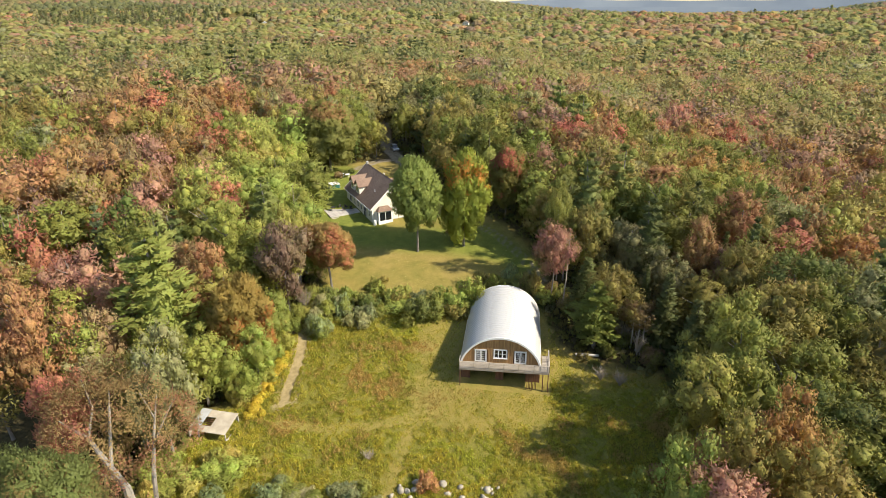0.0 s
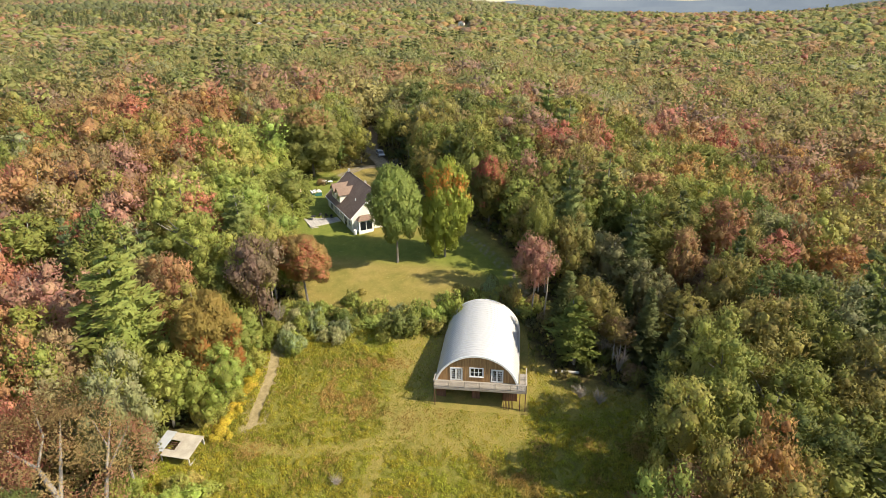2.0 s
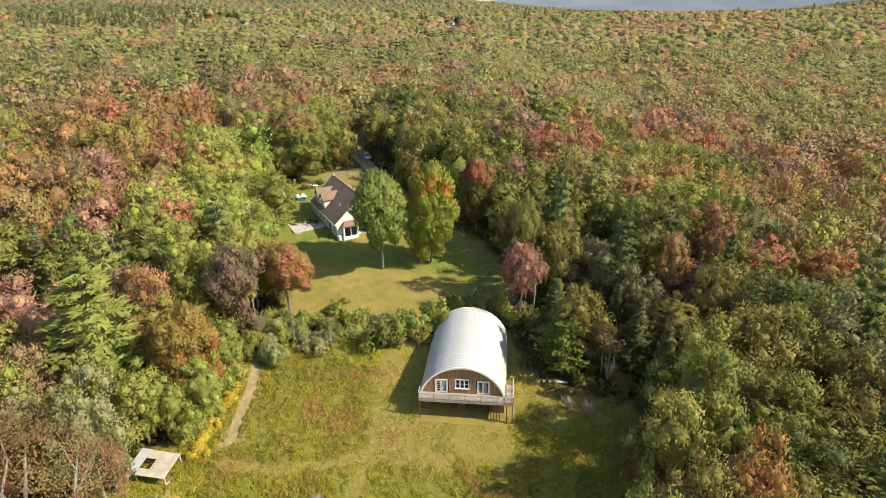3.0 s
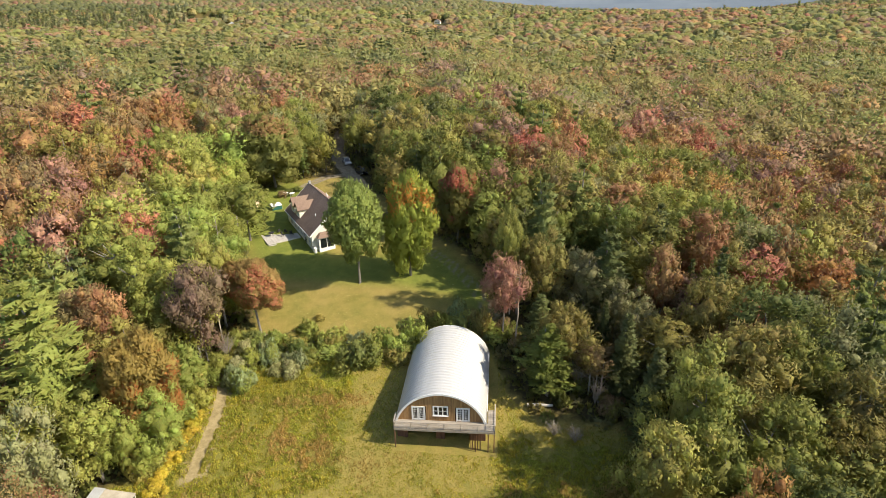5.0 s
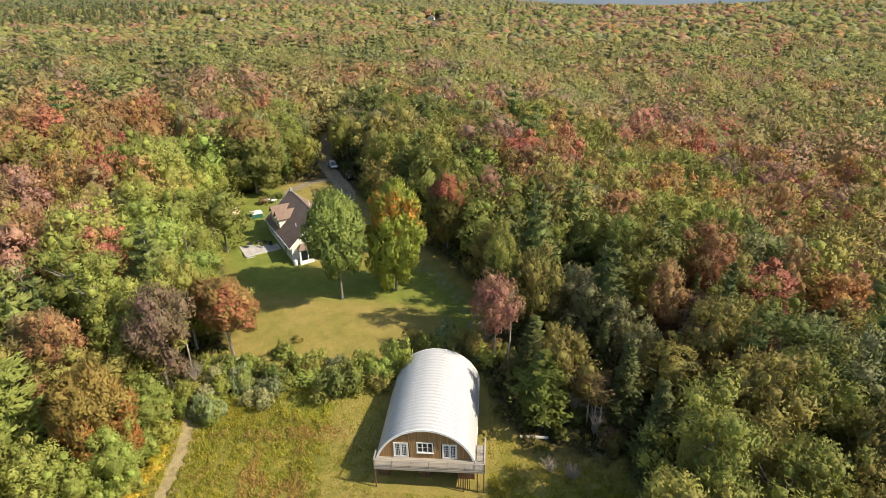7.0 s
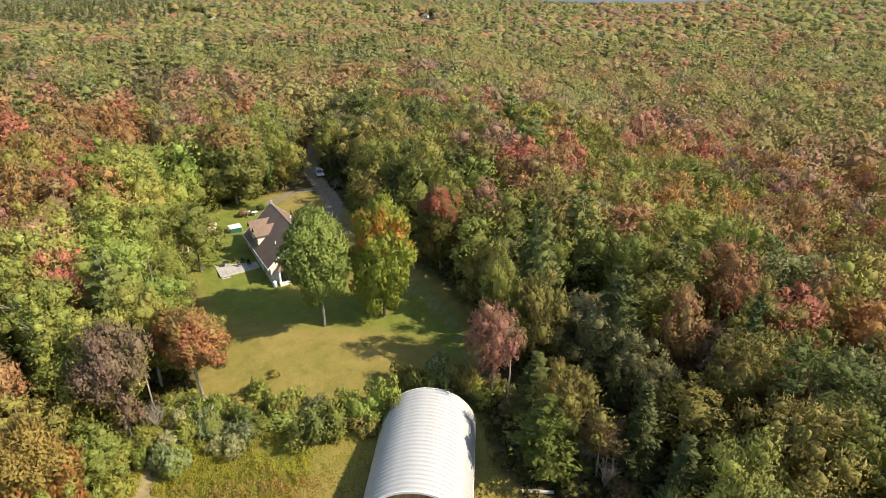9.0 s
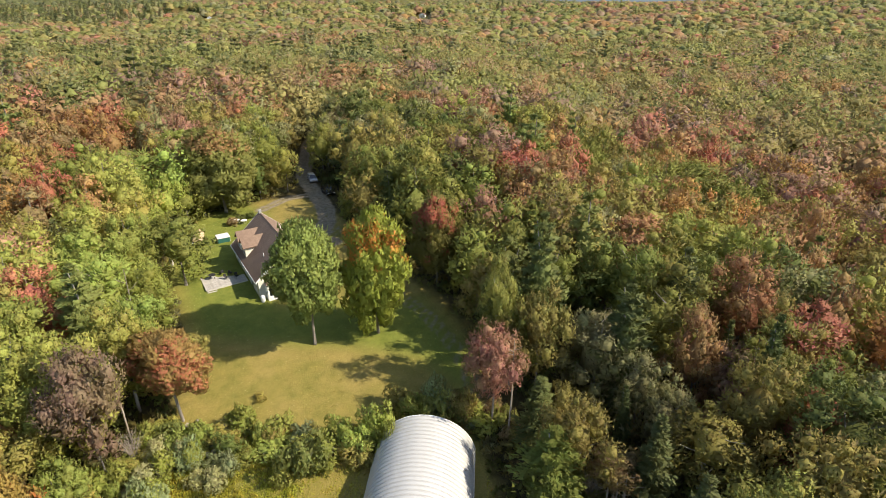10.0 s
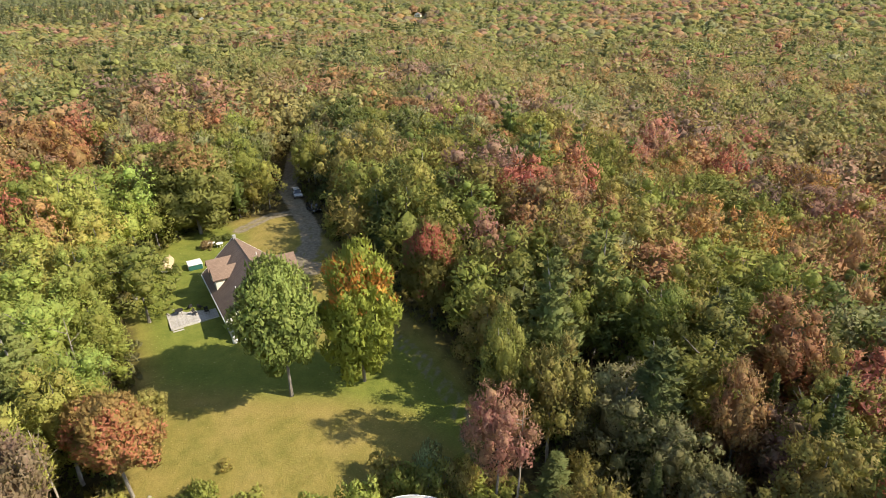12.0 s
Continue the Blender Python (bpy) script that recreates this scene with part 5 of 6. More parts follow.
def pane_grid(parent, x0, x1, z0, z1, y, cols, rows, stile=0.07, bar=0.028):
    """A white sash with panes: members proud of the glass."""
    bm = bmesh.new()
    box(x0, x0 + stile, y - 0.05, y, z0, z1, 0, bm)
    box(x1 - stile, x1, y - 0.05, y, z0, z1, 0, bm)
    box(x0 + stile, x1 - stile, y - 0.05, y, z0, z0 + stile * 1.4, 0, bm)
    box(x0 + stile, x1 - stile, y - 0.05, y, z1 - stile, z1, 0, bm)
    gx0, gx1, gz0, gz1 = x0 + stile, x1 - stile, z0 + stile * 1.4, z1 - stile
    for c in range(1, cols):
        xc = gx0 + (gx1 - gx0) * c / cols
        box(xc - bar / 2, xc + bar / 2, y - 0.035, y - 0.005, gz0, gz1, 0, bm)
    for r in range(1, rows):
        zc = gz0 + (gz1 - gz0) * r / rows
        box(gx0, gx1, y - 0.033, y - 0.007, zc - bar / 2, zc + bar / 2, 0, bm)
    sash = part("sash", bm, WHITE, parent)
    for c in range(cols):
        for r in range(rows):
            a, b = gx0 + (gx1 - gx0) * c / cols, gx0 + (gx1 - gx0) * (c + 1) / cols
            d, e = gz0 + (gz1 - gz0) * r / rows, gz0 + (gz1 - gz0) * (r + 1) / rows
            part("pane", box(a, b, y + 0.002, y + 0.012, d, e), GLASS, sash)
    return sash


def opening_frame(parent, name, x0, x1, z0, z1, y, t=0.10, sill=True):
    bm = bmesh.new()
    box(x0, x0 + t, y - 0.07, y + 0.1, z0, z1, 0, bm)
    box(x1 - t, x1, y - 0.07, y + 0.1, z0, z1, 0, bm)
    box(x0 + t, x1 - t, y - 0.07, y + 0.1, z1 - t, z1, 0, bm)
    if sill:
        box(x0 - 0.05, x1 + 0.05, y - 0.13, y + 0.1, z0 - 0.06, z0, 0, bm)
    return part(name, bm, WHITE, parent)


for a, b, c, d in (DOOR_L, DOOR_R):
    fr = opening_frame(barn, "double_door", a, b, c, d, 0.0, 0.08, False)
    mid = (a + b) / 2
    pane_grid(fr, a + 0.09, mid - 0.01, c + 0.03, d - 0.09, 0.0, 3, 5, 0.13)
    pane_grid(fr, mid + 0.01, b - 0.09, c + 0.03, d - 0.09, 0.0, 3, 5, 0.13)
    part("handle", box(mid + 0.05, mid + 0.09, -0.12, -0.05, c + 0.95, c + 1.1, 0.01), STEEL, fr)
fr = opening_frame(barn, "triple_window", *WINDOW_M, 0.0, 0.09)
for k in range(3):
    a = WINDOW_M[0] + 0.10 + k * (1.90 - 0.2) / 3
    pane_grid(fr, a + 0.01, a + 0.56, WINDOW_M[2] + 0.02, WINDOW_M[3] - 0.10, 0.0, 1, 2, 0.06, 0.04)

# lower storey: piers between open bays, dark inside
for x0, x1 in ((-5.34, -4.25), (-0.65, 0.45), (3.55, 5.34)):
    n = max(3, round((x1 - x0) / 0.18))
    pier = part("pier", box(x0, x1, 0.06, 0.22, -0.6, DECK_Z - 0.3), DARK_WOOD, barn)
    for k in range(n):
        a = x0 + (x1 - x0) * k / n
        part("plank", box(a, a + (x1 - x0) / n - 0.012, 0.02, 0.058, -0.5, DECK_Z - 0.32), DARK_WOOD, pier)
part("bay_floor", box(-5.3, 5.3, 0.3, BLEN - 0.3, -0.2, -0.02), CONCRETE, barn)

# deck in front and at the corner
deck = thing("barn_deck", BARN_M, "raised weathered plank deck along the barn front with a wire railing", "deck")


def build_deck():
    y0, y1, xl, xr = -1.7, -0.04, -5.62, 6.7
    for k in range(13):
        a = y0 + (y1 - y0) * k / 13
        part("plank", box(xl, xr, a, a + (y1 - y0) / 13 - 0.012, DECK_Z - 0.06, DECK_Z - 0.02), DECK_WOOD, deck)
    for k in range(16):
        a = 0.0 + k * 0.15
        part("plank", box(5.80, xr, a, a + 0.138, DECK_Z - 0.06, DECK_Z - 0.02), DECK_WOOD, deck)
    part("rim_joist", box(xl, xr, y0 - 0.05, y0 - 0.002, DECK_Z - 0.34, DECK_Z - 0.03, 0.01), DECK_WOOD, deck)
    part("rim_joist", box(xr + 0.002, xr + 0.05, y0, 2.4, DECK_Z - 0.34, DECK_Z - 0.03, 0.01), DECK_WOOD, deck)
    part("rim_joist", box(xl - 0.05, xl - 0.002, y0, y1, DECK_Z - 0.34, DECK_Z - 0.03, 0.01), DECK_WOOD, deck)
    for k in range(9):
        x = -5.5 + k * 1.5
        part("joist", box(x - 0.03, x + 0.03, y0, y1, DECK_Z - 0.30, DECK_Z - 0.065), DARK_WOOD, deck)
    # posts down to the ground
    for x, y in ((xl + 0.08, y0 + 0.06), (xr - 0.08, y0 + 0.06), (xr - 0.08, 2.3), (4.4, y0 + 0.1), (5.9, y0 + 0.1)):
        part("post", box(x - 0.06, x + 0.06, y - 0.06, y + 0.06, -1.2, DECK_Z - 0.06, 0.01), DARK_WOOD, deck)
    # lattice beside the bay
    for k in range(7):
        x = 3.75 + k * 0.2
        part("slat", box(x, x + 0.09, y0 + 0.35, y0 + 0.38, -0.7, DECK_Z - 0.4), DARK_WOOD, deck)
    # railing
    top = DECK_Z + 0.95
    runs = [((xl, y0), (xr, y0), 7), ((xr, y0), (xr, 2.4), 4), ((xl, y0), (xl, y1), 2)]
    for (ax, ay), (bx, by), n in runs:
        for k in range(n):
            f = k / (n - 1)
            x, y = ax + (bx - ax) * f, ay + (by - ay) * f
            part("rail_post", box(x - 0.045, x + 0.045, y - 0.045, y + 0.045, DECK_Z - 0.3, top + 0.03, 0.008), DECK_WOOD, deck)
        if ay == by:
            part("top_rail", box(ax, bx, ay - 0.07, ay + 0.07, top, top + 0.045, 0.01), DECK_WOOD, deck)
            part("bottom_rail", box(ax, bx, ay - 0.025, ay + 0.025, DECK_Z + 0.10, DECK_Z + 0.15), DECK_WOOD, deck)
            bm = bmesh.new()
            for k in range(1, int((bx - ax) / 0.11)):
                x = ax + k * 0.11
                box(x - 0.006, x + 0.006, ay - 0.006, ay + 0.006, DECK_Z + 0.12, top, 0, bm)
            for k in range(1, 6):
                z = DECK_Z + 0.12 + k * 0.14
                box(ax, bx, ay - 0.005, ay + 0.005, z - 0.005, z + 0.005, 0, bm)
            part("wire_infill", bm, RAIL, deck)
        else:
            part("top_rail", box(ax - 0.07, ax + 0.07, ay, by, top, top + 0.045, 0.01), DECK_WOOD, deck)
            part("bottom_rail", box(ax - 0.025, ax + 0.025, ay, by, DECK_Z + 0.10, DECK_Z + 0.15), DECK_WOOD, deck)
            bm = bmesh.new()
            for k in range(1, int((by - ay) / 0.11)):
                y = ay + k * 0.11
                box(ax - 0.006, ax + 0.006, y - 0.006, y + 0.006, DECK_Z + 0.12, top, 0, bm)
            part("wire_infill", bm, RAIL, deck)


build_deck()

# ---------------------------------------------------------------- house
HX, HY, HZ, HROT = -17.4, 116.3, 5.05, 28.0
HOUSE_M = pose(HX, HY, HZ, 0, 0, HROT)
HW, HL, HE, HRID = 10.6, 16.6, 3.3, 8.0       # width, length, eave and ridge height
house = thing("house", HOUSE_M, "cream clapboard house with a steep brown shingle roof and dormers", "house")


def wall_with_holes(name, length, height, thick, holes, m, gable=None):
    """A wall in x, z with rectangular openings cut through; gable: height of its peak."""
    xs = sorted({0.0, length, *(h[0] for h in holes), *(h[1] for h in holes)})
    zs = sorted({-0.5, height, *(h[2] for h in holes), *(h[3] for h in holes)})
    bm = bmesh.new()
    for a, b in zip(xs, xs[1:]):
        for c, d in zip(zs, zs[1:]):
            if not any(h[0] <= a and b <= h[1] and h[2] <= c and d <= h[3] for h in holes):
                box(a, b, 0, thick, c, d, 0, bm)
    if gable:
        upper = [h for h in holes if h[3] > height]
        prism([(0, height), (length, height), (length / 2, gable)], 0, thick, bm)
    return part(name, bm, SIDING, house, m=m)


def house_window(parent, m, x0, x1, z0, z1, cols=2, rows=2):
    w = part("window", box(x0 - 0.09, x1 + 0.09, -0.035, -0.003, z0 - 0.09, z0, 0.0), WHITE, parent, m=m)
    bm = bmesh.new()
    box(x0 - 0.09, x0, -0.035, -0.002, z0, z1, 0, bm)
    box(x1, x1 + 0.09, -0.035, -0.002, z0, z1, 0, bm)
    box(x0 - 0.09, x1 + 0.09, -0.035, -0.002, z1, z1 + 0.10, 0, bm)
    part("frame", bm, WHITE, w)
    bm = bmesh.new()
    for c in range(1, cols):
        xc = x0 + (x1 - x0) * c / cols
        box(xc - 0.02, xc + 0.02, 0.03, 0.06, z0, z1, 0, bm)
    for r in range(1, rows):
        zc = z0 + (z1 - z0) * r / rows
        box(x0, x1, 0.032, 0.058, zc - 0.025, zc + 0.025, 0, bm)
    part("muntins", bm, WHITE, w)
    part("pane", box(x0, x1, 0.07, 0.09, z0, z1), GLASS, w)
    return w


def build_house():
    side = [(1.2, 2.2, 0.9, 2.2), (3.6, 5.4, 0.15, 2.2), (6.3, 7.2, 0.9, 2.2), (8.4, 9.4, 0.9, 2.2), (10.6, 11.6, 0.9, 2.2), (13.2, 14.6, 0.9, 2.2)]
    # left long wall runs back along local y
    ml = Matrix.Translation((0, HL, 0)) @ pose(0, 0, 0, 0, 0, -90)
    side_l = [(HL - b, HL - a, c, d) for a, b, c, d in side]
    w = wall_with_holes("long_wall", HL, HE, 0.18, side_l, ml)
    for h in side_l:
        house_window(house, ml, *h)
    mr = Matrix.Translation((HW, 0, 0)) @ pose(0, 0, 0, 0, 0, 90)
    side_r = [(2, 3, 0.9, 2.2), (5, 6, 0.9, 2.2), (9, 10, 0.1, 2.15), (12, 13.2, 0.9, 2.2)]
    wall_with_holes("long_wall", HL, HE, 0.18, side_r, mr)
    for h in side_r:
        house_window(house, mr, *h)
    front = [(1.1, 4.0, 0.5, 2.35), (6.6, 7.6, 0.9, 2.2)]
    wall_with_holes("gable_wall", HW - 0.37, HE, 0.18, [(a - 0.185, b - 0.185, c, d) for a, b, c, d in front], Matrix.Translation((0.185, 0, 0)), None)
    gm = Matrix.Identity(4)
    slope = (HRID - HE) / (HW / 2)
    for y in (0.0, HL - 0.18):
        # gable triangle with a window opening in the front one
        bm = bmesh.new()
        if y == 0:
            for o in ([(0.01, HE), (4.7, HE), (4.7, HE + slope * 4.7 - 0.05)], [(5.9, HE), (HW - 0.01, HE), (5.9, HE + slope * (HW - 5.9) - 0.05)],
                      [(4.7, HE), (5.9, HE), (5.9, HE + 0.7), (4.7, HE + 0.7)],
                      [(4.7, HE + 2.1), (5.9, HE + 2.1), (5.9, HE + slope * (HW - 5.9) - 0.05), (HW / 2, HRID - 0.05), (4.7, HE + slope * 4.7 - 0.05)]):
                prism(o, y, y + 0.18, bm)
        else:
            prism([(0.01, HE), (HW - 0.01, HE), (HW / 2, HRID - 0.05)], y, y + 0.18, bm)
        part("gable", bm, SIDING, house)
    house_window(house, gm, 4.7, 5.9, HE + 0.7, HE + 2.1)
    house_window(house, gm, 6.6, 7.6, 0.9, 2.2)
    wall_with_holes("gable_wall", HW - 0.37, HE, 0.18, [], Matrix.Translation((0.185, HL - 0.18, 0)))
    # roof slabs
    for s in (-1, 1):
        bm = bmesh.new()
        xe, xr = (-0.45 if s < 0 else HW + 0.45), HW / 2
        ze = HE - 0.45 * slope
        v = [(xe, ze), (xr, HRID), (xr, HRID + 0.2), (xe, ze + 0.2)]
        prism(v, -0.35, HL + 0.35, bm)
        roof = part("roof", bm, SHINGLE, house)
        # gutter and rake boards
        part("gutter", box(*sorted((xe - 0.001 * s, xe + s * 0.12)), -0.35, HL + 0.35, ze + 0.02, ze + 0.14, 0.02), WHITE, house)
        for y in (-0.42, HL + 0.352):
            part("rake_board", prism([(xe, ze - 0.1), (xr, HRID - 0.1), (xr, HRID + 0.22), (xe, ze + 0.22)], y, y + 0.065), WHITE, house)
    part("ridge_cap", prism([(HW / 2 - 0.2, HRID + 0.03), (HW / 2, HRID + 0.25), (HW / 2 + 0.2, HRID + 0.03)], -0.36, HL + 0.36), SHINGLE, house)
    # floor slab closes the house below
    part("foundation", box(-0.03, HW + 0.03, -0.03, HL + 0.03, -1.2, 0.18), CONCRETE, house)
    part("corner_board", box(-0.03, 0.12, -0.03, 0.12, 0.185, HE - 0.3), WHITE, house)
    part("corner_board", box(HW - 0.12, HW + 0.03, -0.03, 0.12, 0.185, HE - 0.3), WHITE, house)
    # bay at the gable front
    bay = part("bay", box(1.0, 4.1, -1.15, -0.004, -0.6, 0.55), WHITE, house)
    for x0, x1 in ((1.0, 1.28), (3.82, 4.1)):
        part("bay_post", box(x0, x1, -1.15, -0.87, 0.552, 2.4), WHITE, bay)
        part("bay_post", box(x0, x1, -0.2, -0.005, 0.552, 2.4), WHITE, bay)
    part("bay_beam", box(0.98, 4.12, -1.17, -0.005, 2.402, 2.65), WHITE, bay)
    part("pane", box(1.285, 3.815, -1.05, -1.03, 0.56, 2.395), GLASS, bay)
    part("pane", box(1.10, 1.12, -0.865, -0.205, 0.56, 2.395), GLASS, bay)
    part("pane", box(3.98, 4.0, -0.865, -0.205, 0.56, 2.395), GLASS, bay)
    part("glazing_bar", box(2.5, 2.6, -1.10, -1.055, 0.56, 2.395), WHITE, bay)
    bm = bmesh.new()
    a = [bm.verts.new(p) for p in ((0.8, -1.4, 2.655), (4.3, -1.4, 2.655), (4.3, -0.005, 2.655), (0.8, -0.005, 2.655))]
    b = [bm.verts.new(p) for p in ((1.5, -0.5, 3.25), (3.6, -0.5, 3.25), (3.6, -0.005, 3.4), (1.5, -0.005, 3.4))]
    bm.faces.new(b)
    bm.faces.new(a[::-1])
    for k in range(4):
        bm.faces.new((a[k], a[(k + 1) % 4], b[(k + 1) % 4], b[k]))
    part("bay_roof", bm, SHINGLE, bay)
    # dormers on the left slope: gabled, facing left
    for yc in (9.6, 12.9):
        zb, w2, xf = HE + 0.55, 1.2, 0.35
        d = part("dormer", box(xf, xf + 2.2, yc - w2, yc + w2, zb - 0.5, zb + 1.75), SIDING, house)
        part("gable", prism([(-w2, 0), (w2, 0), (0, 1.15)], 0, 2.9), SIDING, d, m=Matrix.Translation((xf, yc, zb + 1.752)) @ pose(0, 0, 0, 0, 0, -90))
        for s in (-1, 1):
            bm = prism([(s * (w2 + 0.3), -0.24), (0, 1.16), (0, 1.32), (s * (w2 + 0.3), -0.08)], -0.35, 3.6)
            part("dormer_roof", bm, SHINGLE, d, m=Matrix.Translation((xf, yc, zb + 1.78)) @ pose(0, 0, 0, 0, 0, -90))
        wm = Matrix.Translation((xf, yc, 0)) @ pose(0, 0, 0, 0, 0, -90)
        part("window_frame", box(-0.7, 0.7, -0.05, -0.003, zb + 0.2, zb + 1.65), WHITE, d, m=wm)
        part("pane", box(-0.62, 0.62, -0.065, -0.052, zb + 0.32, zb + 1.53), GLASS, d, m=wm)
        part("muntin", box(-0.03, 0.03, -0.085, -0.067, zb + 0.32, zb + 1.53), WHITE, d, m=wm)
    # chimney on the far end of the ridge, vents on the slopes
    ch = part("chimney", box(HW / 2 - 0.22, HW / 2 + 0.22, HL - 0.5, HL - 0.06, HRID - 0.6, HRID + 0.65, 0.03), CONCRETE, house, "pale masonry chimney")
    part("cap", box(HW / 2 - 0.27, HW / 2 + 0.27, HL - 0.55, HL - 0.01, HRID + 0.652, HRID + 0.72, 0.02), CONCRETE, ch)
    for x, y in ((2.2, 3.6), (6.6, 9.0), (7.4, 12.0)):
        z = HRID - slope * abs(x - HW / 2)
        part("vent_pipe", tube([(x, y, z - 0.2), (x, y, z + 0.75)], [0.07, 0.07], 8), WHITE, house)
    # gabled wing on the right at the far end
    wing = part("wing", box(HW + 0.005, HW + 2.6, 11.4, 15.4, -1.0, 2.7), SIDING, house)
    for s in (-1, 1):
        bm = prism([(s * 2.4, 2.6), (0, 4.7), (0, 4.9), (s * 2.4, 2.8)], 0, 4.6)
        part("wing_roof", bm, SHINGLE, wing, m=Matrix.Translation((HW - 1.6, 13.4, 0)) @ pose(0, 0, 0, 0, 0, -90))
    part("wing_gable", prism([(-2.0, 2.705), (2.0, 2.705), (0, 4.5)], 0, 0.15), SIDING, wing, m=Matrix.Translation((HW + 2.597, 13.4, 0)) @ pose(0, 0, 0, 0, 0, 90))
    part("porch_roof", prism([(HW + 0.3, 2.6), (HW + 2.4, 2.15), (HW + 2.4, 2.3), (HW + 0.3, 2.75)], 4.2, 8.0), SHINGLE, house)
    for y in (4.4, 7.8):
        part("porch_post", box(HW + 2.15, HW + 2.3, y - 0.07, y + 0.07, -0.6, 2.17), WHITE, house)


build_house()

# raised patio deck at the long wall
patio = thing("patio_deck", HOUSE_M, "low grey plank patio deck beside the house", "deck")


def build_patio():
    x0, x1, y0, y1 = -6.9, -0.25, 6.9, 15.0
    n = 40
    for k in range(n):
        a = x0 + (x1 - x0) * k / n
        part("plank", box(a, a + (x1 - x0) / n - 0.012, y0, y1, 0.36, 0.41), GREY_WOOD, patio)
    for a in ((x0, x1, y0 - 0.06, y0 - 0.002, -0.3, 0.40), (x0, x1, y1 + 0.002, y1 + 0.06, -0.3, 0.40), (x0 - 0.06, x0 - 0.002, y0, y1, -0.3, 0.40)):
        part("skirt", box(*a), GREY_WOOD, patio)
    for k in range(3):
        part("stair_tread", box(x0 + 0.1, x0 + 1.6, y0 - 0.34 - 0.3 * k, y0 - 0.07 - 0.3 * k, 0.2 - 0.14 * k, 0.26 - 0.14 * k, 0.01), GREY_WOOD, patio)


build_patio()


def at_house(x, y, z=0.0, rz=0.0):
    return HOUSE_M @ pose(x, y, z, 0, 0, rz)


def grill(m):
    t = thing("patio_table", m, "dark round patio table on the deck", "table")
    bm = bmesh.new()
    bmesh.ops.create_cone(bm, cap_ends=True, segments=20, radius1=0.6, radius2=0.6, depth=0.05, matrix=Matrix.Translation((0, 0, 0.72)))
    part("tabletop", bm, RUBBER, t)
    for a in range(4):
        c, s = math.cos(a * 1.571 + 0.785), math.sin(a * 1.571 + 0.785)
        part("leg", tube([(c * 0.45, s * 0.45, 0), (c * 0.3, s * 0.3, 0.7)], [0.025, 0.025], 6), RUBBER, t)


grill(at_house(-5.2, 10.6, 0.415))


def lounge_chair(m):
    t = thing("patio_chair", m, "dark low patio chair on the deck", "chair", "patio chairs")
    part("seat", box(-0.28, 0.28, -0.3, 0.3, 0.36, 0.42, 0.02), RUBBER, t)
    part("backrest", box(-0.28, 0.28, 0.3, 0.36, 0.43, 0.95, 0.02), RUBBER, t)
    for x in (-0.25, 0.25):
        for y in (-0.26, 0.3):
            part("leg", box(x - 0.02, x + 0.02, y - 0.02, y + 0.02, 0, 0.357), RUBBER, t)
    return t


chair = lounge_chair(at_house(-3.2, 9.2, 0.415, 40))
for x, y, r in ((-2.2, 10.6, 130), (-3.6, 11.4, 200), (-1.6, 8.8, 10)):
    copy_thing(chair, at_house(x, y, 0.415, r))

tank = thing("rain_barrel", at_house(0.2, -0.75, -0.25), "white upright barrel at the house corner", "barrel")
bm = bmesh.new()
tube([(0, 0, 0), (0, 0, 0.12), (0, 0, 0.55), (0, 0, 1.0), (0, 0, 1.1)], [0.3, 0.34, 0.36, 0.33, 0.2], 16, bm)
part("body", bm, WHITE, tank)
part("lid", tube([(0, 0, 1.102), (0, 0, 1.15)], [0.21, 0.2], 12), WHITE, tank)

def garden_table(m):
    t = thing("garden_table", m, "white round garden table in the grass behind the house", "table", "garden tables")
    bm = bmesh.new()
    bmesh.ops.create_cone(bm, cap_ends=True, segments=20, radius1=0.62, radius2=0.66, depth=0.05, matrix=Matrix.Translation((0, 0, 0.73)))
    part("tabletop", bm, WHITE, t)
    for a in range(4):
        c, s = math.cos(a * 1.571), math.sin(a * 1.571)
        part("leg", tube([(c * 0.5, s * 0.5, 0), (c * 0.34, s * 0.34, 0.7)], [0.03, 0.03], 6), WHITE, t)
    return t


# hot tub behind the house
gz = lambda x, y: float(land(x, y))
garden = garden_table(pose(-29.3, 146.8, gz(-29.3, 146.8)))
copy_thing(garden, pose(-27.7, 146.4, gz(-27.7, 146.4), 0, 0, 30))
tub = thing("hot_tub", pose(-29.6, 138.4, gz(-29.6, 138.4) - 0.05, 0, 0, 28), "green-sided square hot tub with a white cover", "hot tub")
part("shell", box(-1.1, 1.1, -1.1, 1.1, 0, 0.9, 0.05), GREEN_PANEL, tub)
part("cover", box(-1.18, 1.18, -1.18, 1.18, 0.902, 1.05, 0.05), WHITE, tub)
for x in (-1.115, 1.115):
    for k in range(4):
        part("corner_trim", box(x - 0.03, x + 0.03, -1.0 + k * 0.66, -0.92 + k * 0.66, 0.02, 0.88), WHITE, tub)


